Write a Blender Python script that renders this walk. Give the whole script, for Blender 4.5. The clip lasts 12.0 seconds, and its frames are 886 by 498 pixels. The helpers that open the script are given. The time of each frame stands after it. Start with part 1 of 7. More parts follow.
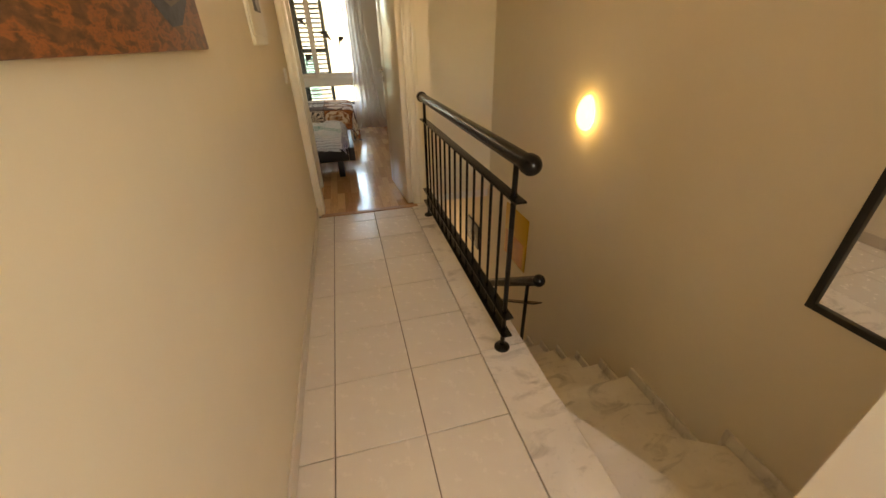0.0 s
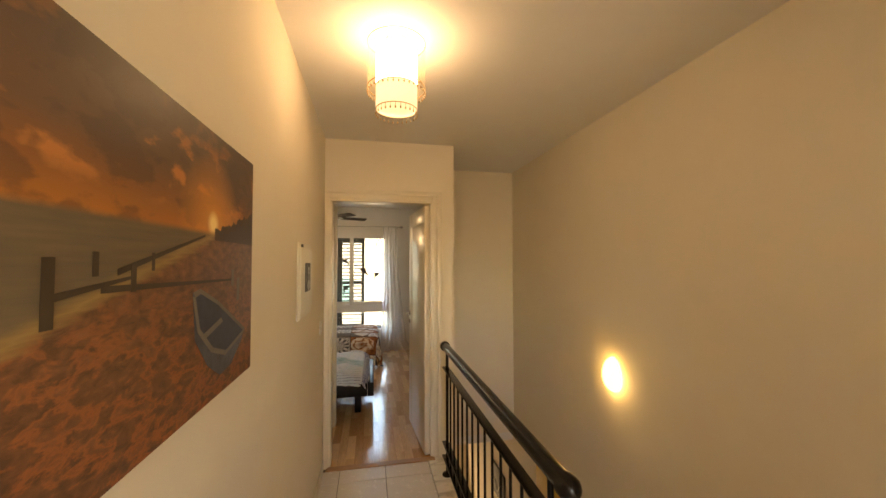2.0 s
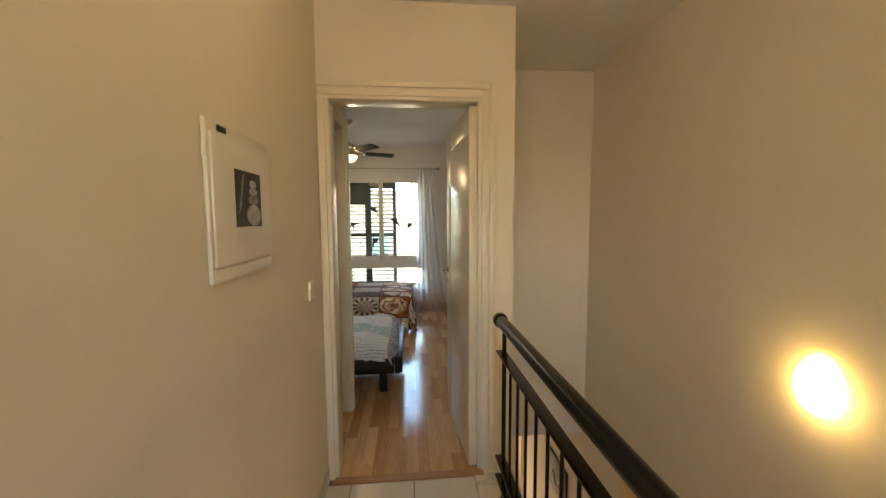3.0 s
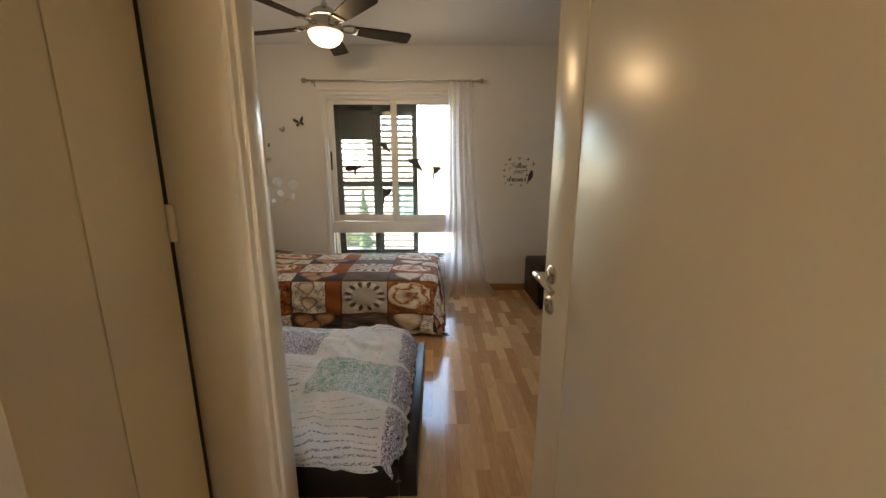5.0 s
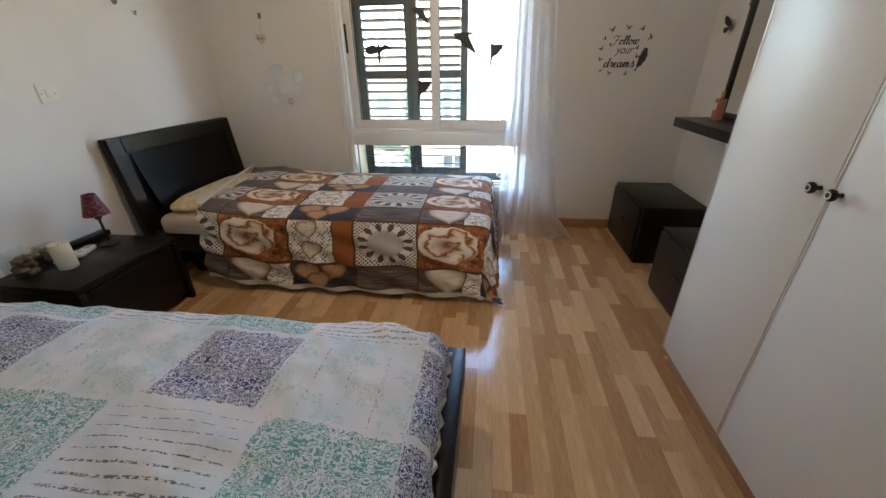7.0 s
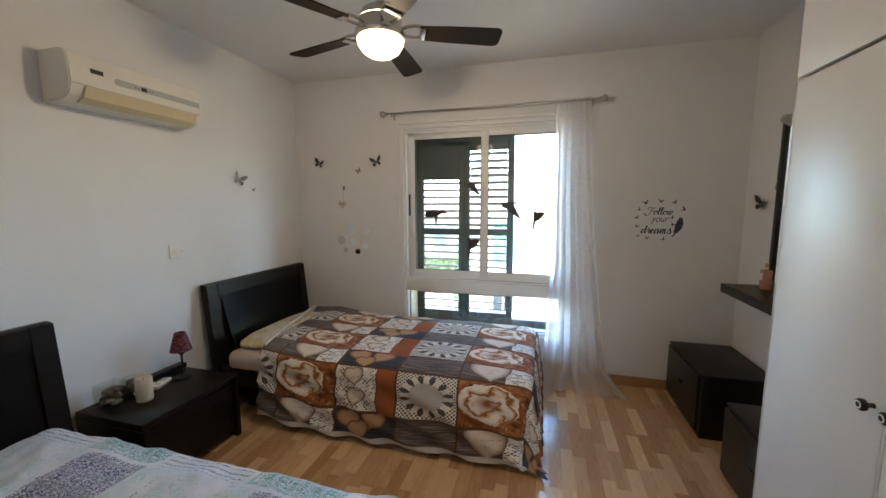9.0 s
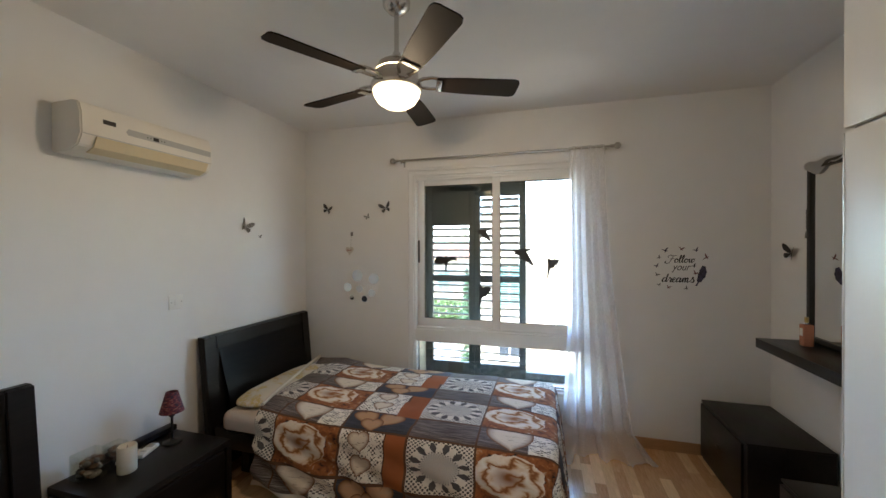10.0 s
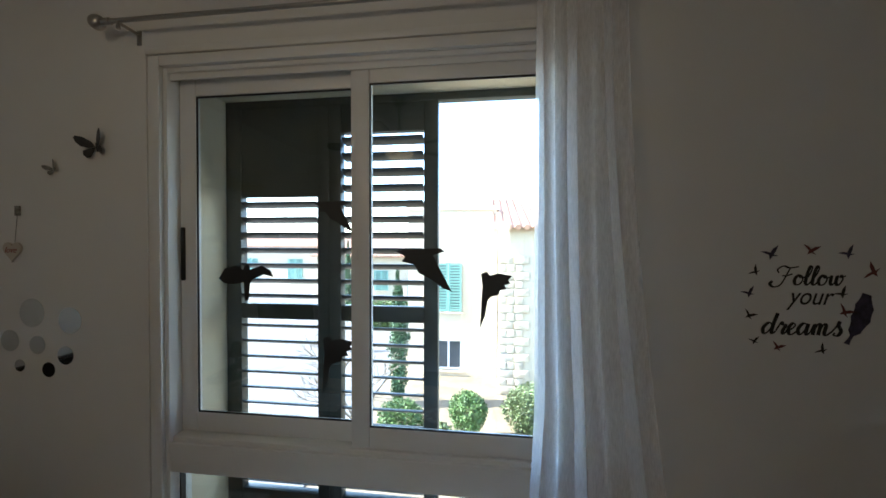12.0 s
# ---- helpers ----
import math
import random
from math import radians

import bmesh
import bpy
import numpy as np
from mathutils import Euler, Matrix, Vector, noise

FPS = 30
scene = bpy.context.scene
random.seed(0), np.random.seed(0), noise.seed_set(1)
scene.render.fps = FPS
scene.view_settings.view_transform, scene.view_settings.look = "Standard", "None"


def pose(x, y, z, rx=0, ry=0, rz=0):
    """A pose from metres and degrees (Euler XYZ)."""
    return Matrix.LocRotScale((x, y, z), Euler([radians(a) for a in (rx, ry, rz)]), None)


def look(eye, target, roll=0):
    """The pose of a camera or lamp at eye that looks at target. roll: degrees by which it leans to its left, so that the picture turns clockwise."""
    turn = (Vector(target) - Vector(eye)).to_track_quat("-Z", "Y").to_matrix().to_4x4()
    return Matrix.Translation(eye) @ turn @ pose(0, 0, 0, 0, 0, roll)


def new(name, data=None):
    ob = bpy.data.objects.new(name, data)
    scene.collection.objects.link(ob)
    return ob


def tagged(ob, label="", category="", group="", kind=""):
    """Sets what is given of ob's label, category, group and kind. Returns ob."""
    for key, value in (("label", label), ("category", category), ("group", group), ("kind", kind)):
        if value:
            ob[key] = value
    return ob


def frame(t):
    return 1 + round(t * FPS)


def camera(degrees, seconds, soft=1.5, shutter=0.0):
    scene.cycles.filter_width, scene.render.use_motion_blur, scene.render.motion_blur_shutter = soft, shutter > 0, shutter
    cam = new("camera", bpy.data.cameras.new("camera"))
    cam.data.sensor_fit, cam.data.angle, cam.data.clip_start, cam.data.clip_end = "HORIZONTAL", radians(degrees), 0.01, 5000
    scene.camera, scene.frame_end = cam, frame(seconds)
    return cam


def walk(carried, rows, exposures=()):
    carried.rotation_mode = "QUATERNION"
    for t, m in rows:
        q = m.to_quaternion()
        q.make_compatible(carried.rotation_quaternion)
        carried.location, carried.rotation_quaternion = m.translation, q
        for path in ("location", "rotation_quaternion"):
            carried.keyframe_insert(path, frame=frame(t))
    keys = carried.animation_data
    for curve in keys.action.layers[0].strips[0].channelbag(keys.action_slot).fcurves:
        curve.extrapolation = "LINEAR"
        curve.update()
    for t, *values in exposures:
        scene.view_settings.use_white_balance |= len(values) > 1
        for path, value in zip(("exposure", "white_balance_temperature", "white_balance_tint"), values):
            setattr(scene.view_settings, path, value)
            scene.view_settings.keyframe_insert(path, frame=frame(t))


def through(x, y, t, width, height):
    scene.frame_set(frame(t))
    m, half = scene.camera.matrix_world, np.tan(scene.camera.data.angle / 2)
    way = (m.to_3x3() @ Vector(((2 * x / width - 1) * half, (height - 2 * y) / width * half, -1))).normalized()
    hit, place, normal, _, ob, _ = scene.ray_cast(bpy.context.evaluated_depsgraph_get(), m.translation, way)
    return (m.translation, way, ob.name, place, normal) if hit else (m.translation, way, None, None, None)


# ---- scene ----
cam = camera(100.9, 12.0)
PATH = [
    (0, (-0.009, -0.143, 1.273), (0.408, 1.542, 0.279), -1.4),
    (0.5, (-0.015, -0.157, 1.391), (0.393, 1.674, 0.7), -0.3),
    (1, (-0.015, -0.163, 1.481), (0.421, 1.755, 1.116), -0.2),
    (1.5, (-0.018, -0.159, 1.546), (0.432, 1.787, 1.45), -0.3),
    (2, (0.002, -0.052, 1.556), (0.39, 1.909, 1.621), -0.1),
    (2.5, (0.001, 0.405, 1.486), (0.249, 2.389, 1.443), -0.4),
    (3, (0.115, 0.929, 1.419), (0.292, 2.914, 1.251), -0.3),
    (3.2, (0.121, 1.115, 1.385), (0.268, 3.099, 1.18), -0.2),
    (4.8, (0.105, 2.528, 1.321), (0.149, 4.491, 0.942), 0.1),
    (5, (0.111, 2.697, 1.287), (0.143, 4.654, 0.877), -0.0),
    (5.5, (0.035, 3.087, 1.214), (0.062, 4.984, 0.583), -0.0),
    (6, (0.036, 3.398, 1.155), (0.031, 5.203, 0.293), -0.2),
    (6.5, (0.028, 3.581, 1.152), (-0.056, 5.333, 0.192), -0.3),
    (7, (0.093, 3.664, 1.209), (-0.136, 5.44, 0.319), -0.8),
    (7.5, (0.144, 3.651, 1.252), (-0.209, 5.487, 0.542), -0.6),
    (9.3, (0.142, 3.589, 1.409), (-0.392, 5.511, 1.266), -0.1),
    (9.5, (0.142, 3.585, 1.415), (-0.398, 5.509, 1.331), -0.1),
    (10, (0.057, 3.689, 1.443), (-0.484, 5.614, 1.432), -0.1),
    (10.5, (0.005, 3.963, 1.416), (-0.537, 5.888, 1.403), -0.3),
    (11, (0.013, 4.507, 1.419), (-0.387, 6.467, 1.393), -0.1),
    (11.5, (0.088, 4.997, 1.43), (-0.178, 6.98, 1.401), -0.1),
    (12, (0.092, 5.479, 1.443), (-0.159, 7.463, 1.414), 0.1),
]
walk(cam, [(t, look(eye, target, roll)) for t, eye, target, roll in PATH],
     exposures=((0, 4.5, 9300, 11), (1.5, 4.5, 9400, 15), (3.0, 4.52, 7200, 7), (5.0, 4.8, 7600, 13), (6.0, 5.15, 6400, 11), (7.5, 5.12, 6200, 11), (9.5, 4.95, 5900, 9),
                (10.0, 4.93, 5950, 9), (10.5, 4.93, 5950, 9), (11.0, 4.55, 5900, 8), (11.5, 4.12, 5850, 7), (12.0, 3.5, 5800, 6)))

# ---- world and sun ----
world = bpy.data.worlds.new("world")
scene.world = world
world.use_nodes = True
_n = world.node_tree.nodes
sky = _n.new("ShaderNodeTexSky")
sky.sky_type = 'NISHITA'
sky.sun_disc = False
sky.sun_elevation = radians(40)
sky.sun_rotation = radians(261.5)
sky.air_density, sky.dust_density, sky.ozone_density = 1.0, 0.5, 1.0
world.node_tree.links.new(sky.outputs[0], _n["Background"].inputs[0])
_n["Background"].inputs[1].default_value = 0.15

sun_data = bpy.data.lights.new("sun", 'SUN')
sun_data.energy, sun_data.angle, sun_data.color = 2.8, radians(0.5), (1.0, 0.94, 0.86)
sun = new("sun", sun_data)
sun.matrix_world = look((-20, -3, 17), (0, 0, 0))


def point_lamp(name, place, watts, radius, color):
    d = bpy.data.lights.new(name, 'POINT')
    d.energy, d.shadow_soft_size, d.color = watts, radius, color
    ob = new(name, d)
    ob.location = place
    return ob


point_lamp("sconce_bulb", (1.462, 2.01, 0.82), 0.105, 0.02, (1.0, 0.66, 0.27))
# warm fill lamp added behind the walk, in an unseen opening, to brighten the landing
fill_data = bpy.data.lights.new("landing_fill_light", 'AREA')
fill_data.shape, fill_data.size, fill_data.size_y, fill_data.energy, fill_data.color = 'RECTANGLE', 0.64, 0.88, 0.48, (1.0, 0.74, 0.50)
new("landing_fill_light", fill_data).matrix_world = look((0.275, -1.61, 1.55), (0.275, 2.0, 1.35))
# stands for the lit storey below, coming up through an opening added at the stair foot
low = bpy.data.lights.new("stair_foot_light", 'AREA')
low.shape, low.size, low.size_y, low.energy, low.color = 'RECTANGLE', 0.78, 1.5, 0.30, (1.0, 0.74, 0.48)
new("stair_foot_light", low).matrix_world = look((0.98, 5.24, -1.95), (1.2, 1.0, -0.7))
point_lamp("fan_bulb", (-0.566, 5.167, 2.085), 0.55, 0.04, (1.0, 0.74, 0.46))


# ---- mesh tools ----
def box(bm, x0, x1, y0, y1, z0, z1, bevel=0.0, seg=2):
    r = bmesh.ops.create_cube(bm, size=1.0)
    vs = r["verts"]
    for v in vs:
        v.co = Vector((x0 + (v.co.x + .5) * (x1 - x0), y0 + (v.co.y + .5) * (y1 - y0), z0 + (v.co.z + .5) * (z1 - z0)))
    if bevel > 0:
        es = list({e for v in vs for e in v.link_edges})
        bmesh.ops.bevel(bm, geom=es, offset=bevel, segments=seg, affect='EDGES', profile=0.5)
    return bm


def rod(bm, p0, p1, r0, r1=None, seg=16, caps=True):
    p0, p1 = Vector(p0), Vector(p1)
    r1 = r0 if r1 is None else r1
    m = Matrix.Translation((p0 + p1) / 2) @ (p1 - p0).to_track_quat("Z", "Y").to_matrix().to_4x4()
    bmesh.ops.create_cone(bm, cap_ends=caps, segments=seg, radius1=r0, radius2=r1, depth=(p1 - p0).length, matrix=m)
    return bm


def ball(bm, c, r, sx=1, sy=1, sz=1, seg=20, rings=12):
    bmesh.ops.create_uvsphere(bm, u_segments=seg, v_segments=rings, radius=r,
                              matrix=Matrix.Translation(c) @ Matrix.Diagonal((sx, sy, sz, 1)))
    return bm


def lathe(bm, profile, c=(0, 0, 0), seg=32, axis='Z', a0=0.0, a1=math.tau):
    """Turns (radius, height) pairs round an axis through c."""
    full = abs(a1 - a0 - math.tau) < 1e-6
    n = seg if full else seg + 1
    rings = []
    for r, h in profile:
        ring = []
        for i in range(n):
            a = a0 + (a1 - a0) * i / seg
            x, y, z = r * math.cos(a), r * math.sin(a), h
            if axis == 'X':
                x, y, z = h, r * math.cos(a), r * math.sin(a)
            elif axis == 'Y':
                x, y, z = r * math.cos(a), h, r * math.sin(a)
            ring.append(bm.verts.new((c[0] + x, c[1] + y, c[2] + z)))
        rings.append(ring)
    for a, b in zip(rings, rings[1:]):
        for i in range(seg):
            j = (i + 1) % n
            try:
                bm.faces.new((a[i], a[j], b[j], b[i]))
            except ValueError:
                pass
    return bm


def slab(bm, pts, normal, thick):
    """A flat polygon of points, made thick along normal."""
    nv = Vector(normal) * thick
    lo = [bm.verts.new(p) for p in pts]
    hi = [bm.verts.new(Vector(p) + nv) for p in pts]
    bm.faces.new(lo)
    bm.faces.new(hi[::-1])
    k = len(pts)
    for i in range(k):
        j = (i + 1) % k
        bm.faces.new((lo[j], lo[i], hi[i], hi[j]))
    return bm


def tube(bm, pts, r, seg=10):
    pts = [Vector(p) for p in pts]
    rings = []
    for i, p in enumerate(pts):
        d = (pts[min(i + 1, len(pts) - 1)] - pts[max(i - 1, 0)]).normalized()
        q = d.to_track_quat("Z", "Y")
        rr = r[i] if isinstance(r, (list, tuple)) else r
        rings.append([bm.verts.new(p + q @ Vector((rr * math.cos(math.tau * k / seg), rr * math.sin(math.tau * k / seg), 0))) for k in range(seg)])
    for a, b in zip(rings, rings[1:]):
        for k in range(seg):
            bm.faces.new((a[k], a[(k + 1) % seg], b[(k + 1) % seg], b[k]))
    bm.faces.new(rings[0][::-1])
    bm.faces.new(rings[-1])
    return bm


BASE = {}


def thing(name, base, label, category, group=""):
    ob = new(name)
    ob.location = base
    ob.empty_display_size = 0.1
    BASE[ob.name] = Vector(base)
    return tagged(ob, label, category, group)


def mesh_of(bm, name, material, smooth=True):
    bmesh.ops.recalc_face_normals(bm, faces=bm.faces[:])
    me = bpy.data.meshes.new(name)
    bm.to_mesh(me)
    bm.free()
    for m in (material if isinstance(material, (list, tuple)) else [material]):
        me.materials.append(m)
    if smooth:
        me.polygons.foreach_set("use_smooth", [True] * len(me.polygons))
        me.set_sharp_from_angle(angle=radians(38))
    return me


def part(name, bm, material, parent, label="", smooth=True):
    ob = new(name, mesh_of(bm, name, material, smooth))
    if parent is not None:
        ob.parent = parent
        if parent.name in BASE:
            ob.matrix_parent_inverse = Matrix.Translation(-BASE[parent.name])
    if label:
        ob["label"] = label
    return ob


def solo(name, bm, material, label, category, group="", kind="", smooth=True):
    """A thing that is one mesh."""
    return tagged(part(name, bm, material, None, "", smooth), label, category, group, kind)


def structure(name, bm, material, label="", category="", smooth=False):
    return tagged(part(name, bm, material, None, "", smooth), label, category, "", "structure")


def B(*a, **k):
    return box(bmesh.new(), *a, **k)


# ---- materials ----
def nodes_of(name):
    m = bpy.data.materials.new(name)
    m.use_nodes = True
    nt = m.node_tree
    return m, nt, nt.nodes["Principled BSDF"]


def N(nt, kind, **inputs):
    n = nt.nodes.new(kind)
    for k, v in inputs.items():
        n.inputs[k.replace("_", " ")].default_value = v
    return n


def L(nt, a, b):
    nt.links.new(a, b)


def ramp(nt, fac, stops, interp='LINEAR'):
    r = nt.nodes.new("ShaderNodeValToRGB")
    r.color_ramp.interpolation = interp
    els = r.color_ramp.elements
    while len(els) < len(stops):
        els.new(0.5)
    for e, (p, c) in zip(els, stops):
        e.position = p
        e.color = (*c, 1) if len(c) == 3 else c
    L(nt, fac, r.inputs[0])
    return r.outputs[0]


def mixc(nt, fac, a, b, mode='MIX'):
    m = nt.nodes.new("ShaderNodeMix")
    m.data_type = 'RGBA'
    m.blend_type = mode
    for sock, v in ((m.inputs[0], fac), (m.inputs[6], a), (m.inputs[7], b)):
        if hasattr(v, "is_output"):
            L(nt, v, sock)
        elif isinstance(v, (int, float)):
            sock.default_value = v
        else:
            sock.default_value = (*v, 1) if len(v) == 3 else v
    return m.outputs[2]


def maths(nt, op, a, b=0.0, c=0.0):
    m = nt.nodes.new("ShaderNodeMath")
    m.operation = op
    for sock, v in zip(m.inputs, (a, b, c)):
        if hasattr(v, "is_output"):
            L(nt, v, sock)
        else:
            sock.default_value = v
    return m.outputs[0]


def coords(nt, scale=(1, 1, 1), kind="Object", rot=(0, 0, 0)):
    t = nt.nodes.new("ShaderNodeTexCoord")
    mp = nt.nodes.new("ShaderNodeMapping")
    mp.inputs["Scale"].default_value = scale
    mp.inputs["Rotation"].default_value = rot
    L(nt, t.outputs[kind], mp.inputs[0])
    return mp.outputs[0]


def noise_tex(nt, vec, scale, detail=3.0, rough=0.55, dist=0.0):
    n = N(nt, "ShaderNodeTexNoise", Scale=scale, Detail=detail, Roughness=rough, Distortion=dist)
    L(nt, vec, n.inputs["Vector"])
    return n.outputs[0]


def bump(nt, bsdf, height, strength, dist=0.01):
    b = N(nt, "ShaderNodeBump", Strength=strength, Distance=dist)
    L(nt, height, b.inputs["Height"])
    L(nt, b.outputs[0], bsdf.inputs["Normal"])


def plain(name, col, rough=0.5, metal=0.0, var=0.06, big=1.6, grain=60.0, relief=0.05, rvar=0.06, scale=(1, 1, 1), coat=0.0, spec=0.5):
    """Paint, plastic, metal: one colour with clouding at two scales, slight roughness changes and fine relief."""
    m, nt, b = nodes_of(name)
    v = coords(nt, scale)
    n1, n2 = noise_tex(nt, v, big, 4), noise_tex(nt, v, grain, 3)
    dark = tuple(c * (1 - 2.2 * var) for c in col)
    light = tuple(min(1, c * (1 + 1.2 * var)) for c in col)
    c1 = ramp(nt, n1, [(0.3, dark), (0.7, light)])
    c2 = mixc(nt, var, c1, ramp(nt, n2, [(0.35, tuple(c * 0.6 for c in col)), (0.65, light)]))
    L(nt, c2, b.inputs["Base Color"])
    L(nt, maths(nt, 'MULTIPLY_ADD', n1, 2 * rvar, rough - rvar), b.inputs["Roughness"])
    b.inputs["Metallic"].default_value = metal
    b.inputs["Coat Weight"].default_value = coat
    b.inputs["Specular IOR Level"].default_value = spec
    if relief > 0:
        bump(nt, b, n2, relief, 0.004)
    return m


def wood(name, dark, light, rough=0.35, axis=1, random_tone=0.0, grain=1.0, coat=0.0, relief=0.06, spec=0.5):
    m, nt, b = nodes_of(name)
    sc = [14, 14, 14]
    sc[axis] = 1.0
    v = coords(nt, tuple(s * grain for s in sc))
    n1 = noise_tex(nt, v, 2.2, 5, 0.6, 0.8)
    n2 = noise_tex(nt, v, 14.0, 4, 0.6)
    if random_tone:
        oi = nt.nodes.new("ShaderNodeObjectInfo")
        gi = nt.nodes.new("ShaderNodeNewGeometry")
        rnd = maths(nt, 'FRACT', maths(nt, 'ADD', oi.outputs["Random"], gi.outputs["Random Per Island"]))
        f = maths(nt, 'ADD', maths(nt, 'MULTIPLY', n1, 1 - random_tone), maths(nt, 'MULTIPLY', rnd, random_tone))
    else:
        f = n1
    c = ramp(nt, f, [(0.25, dark), (0.75, light)])
    c = mixc(nt, 0.18, c, ramp(nt, n2, [(0.4, tuple(x * 0.7 for x in dark)), (0.6, light)]))
    L(nt, c, b.inputs["Base Color"])
    L(nt, maths(nt, 'MULTIPLY_ADD', n1, 0.14, rough - 0.07), b.inputs["Roughness"])
    b.inputs["Coat Weight"].default_value = coat
    b.inputs["Coat Roughness"].default_value = 0.18
    b.inputs["Specular IOR Level"].default_value = spec
    bump(nt, b, n2, relief, 0.003)
    return m


def plaster(name, col):
    m, nt, b = nodes_of(name)
    v = coords(nt)
    n1, n2, n3 = noise_tex(nt, v, 0.9, 4), noise_tex(nt, v, 7.0, 5), noise_tex(nt, v, 170.0, 3)
    c = ramp(nt, n1, [(0.3, tuple(x * 0.955 for x in col)), (0.7, col)])
    c = mixc(nt, 0.25, c, ramp(nt, n2, [(0.35, tuple(x * 0.93 for x in col)), (0.65, col)]))
    L(nt, c, b.inputs["Base Color"])
    b.inputs["Roughness"].default_value = 0.72
    b.inputs["Specular IOR Level"].default_value = 0.3
    h = maths(nt, 'ADD', maths(nt, 'MULTIPLY', n2, 0.6), maths(nt, 'MULTIPLY', n3, 0.25))
    bump(nt, b, h, 0.10, 0.01)
    return m


def marble(name):
    m, nt, b = nodes_of(name)
    v = coords(nt)
    n1 = noise_tex(nt, v, 2.2, 5, 0.55, 1.2)
    n2 = noise_tex(nt, coords(nt, (1, 2.2, 1), rot=(0, 0, 0.6)), 3.2, 5, 0.55, 1.8)
    n3 = noise_tex(nt, v, 40.0, 4)
    c = ramp(nt, n1, [(0.3, (0.68, 0.64, 0.58)), (0.7, (0.82, 0.79, 0.74))])
    veins = ramp(nt, n2, [(0.53, (0, 0, 0)), (0.72, (1, 1, 1))])
    c = mixc(nt, maths(nt, 'MULTIPLY', veins, 0.72), c, (0.30, 0.27, 0.235))
    L(nt, c, b.inputs["Base Color"])
    L(nt, maths(nt, 'MULTIPLY_ADD', n3, 0.15, 0.22), b.inputs["Roughness"])
    return m


def ceramic(name):
    m, nt, b = nodes_of(name)
    v = coords(nt)
    n1, n2, n3 = noise_tex(nt, v, 4.0, 5, 0.6, 0.6), noise_tex(nt, v, 22.0, 4), noise_tex(nt, v, 240.0, 2)
    oi = nt.nodes.new("ShaderNodeObjectInfo")
    f = maths(nt, 'ADD', maths(nt, 'MULTIPLY', n1, 0.75), maths(nt, 'MULTIPLY', oi.outputs["Random"], 0.25))
    c = ramp(nt, f, [(0.3, (0.71, 0.665, 0.605)), (0.7, (0.77, 0.73, 0.67))])
    c = mixc(nt, 0.05, c, ramp(nt, n2, [(0.4, (0.64, 0.59, 0.52)), (0.6, (0.80, 0.76, 0.70))]))
    L(nt, c, b.inputs["Base Color"])
    L(nt, maths(nt, 'MULTIPLY_ADD', n2, 0.12, 0.20), b.inputs["Roughness"])
    bump(nt, b, maths(nt, 'ADD', n2, maths(nt, 'MULTIPLY', n3, 0.1)), 0.03, 0.004)
    return m


def pane_glass(name):
    """Thin clear pane: lets light straight through, with a faint mirror gloss."""
    m, nt, b = nodes_of(name)
    out = nt.nodes["Material Output"]
    tr = N(nt, "ShaderNodeBsdfTransparent", Color=(0.95, 0.97, 0.96, 1))
    gl = N(nt, "ShaderNodeBsdfGlossy", Color=(1, 1, 1, 1), Roughness=0.0)
    mx = nt.nodes.new("ShaderNodeMixShader")
    mx.inputs[0].default_value = 0.04
    L(nt, tr.outputs[0], mx.inputs[1])
    L(nt, gl.outputs[0], mx.inputs[2])
    L(nt, mx.outputs[0], out.inputs[0])
    return m


def sheer(name, col, through, lets=.5):
    m, nt, b = nodes_of(name)
    out = nt.nodes["Material Output"]
    tr = N(nt, "ShaderNodeBsdfTransparent", Color=(1, 1, 1, 1))
    df = N(nt, "ShaderNodeBsdfDiffuse", Color=(*col, 1))
    tl = N(nt, "ShaderNodeBsdfTranslucent", Color=(*col, 1))
    m1, m2 = nt.nodes.new("ShaderNodeMixShader"), nt.nodes.new("ShaderNodeMixShader")
    m1.inputs[0].default_value = lets
    L(nt, df.outputs[0], m1.inputs[1])
    L(nt, tl.outputs[0], m1.inputs[2])
    n = noise_tex(nt, coords(nt, (300, 300, 40)), 1.0, 2)
    L(nt, maths(nt, 'MULTIPLY_ADD', n, through * .7, through * .65), m2.inputs[0])
    L(nt, m1.outputs[0], m2.inputs[1])
    L(nt, tr.outputs[0], m2.inputs[2])
    L(nt, m2.outputs[0], out.inputs[0])
    return m


def glow(name, col, strength, base=(0.9, 0.85, 0.75)):
    m, nt, b = nodes_of(name)
    b.inputs["Base Color"].default_value = (*base, 1)
    b.inputs["Roughness"].default_value = 0.4
    b.inputs["Emission Color"].default_value = (*col, 1)
    b.inputs["Emission Strength"].default_value = strength
    return m


M_WALL_HALL = plaster("cream_wall_paint", (0.80, 0.735, 0.615))
M_WALL = plaster("white_wall_paint", (0.80, 0.795, 0.78))
M_CEIL = plaster("white_ceiling_paint", (0.80, 0.79, 0.77))
M_GLOSSWHITE = plain("cream_gloss_paint", (0.76, 0.70, 0.58), 0.28, var=0.02, relief=0.02, rvar=0.015)
M_DOOR = plain("door_satin_lacquer", (0.75, 0.68, 0.55), 0.29, var=0.012, relief=0.02, grain=30, rvar=0.01)
M_WARD = plain("wardrobe_white_laminate", (0.74, 0.73, 0.70), 0.36, var=0.02, relief=0.015, rvar=0.015)
M_ALU = plain("white_coated_aluminium", (0.80, 0.80, 0.79), 0.35, var=0.02, relief=0.01)
M_TILE = ceramic("glazed_floor_tile")
M_GROUT = plain("brown_grout", (0.20, 0.16, 0.12), 0.9, var=0.12, relief=0.2)
M_MARBLE = marble("polished_marble")
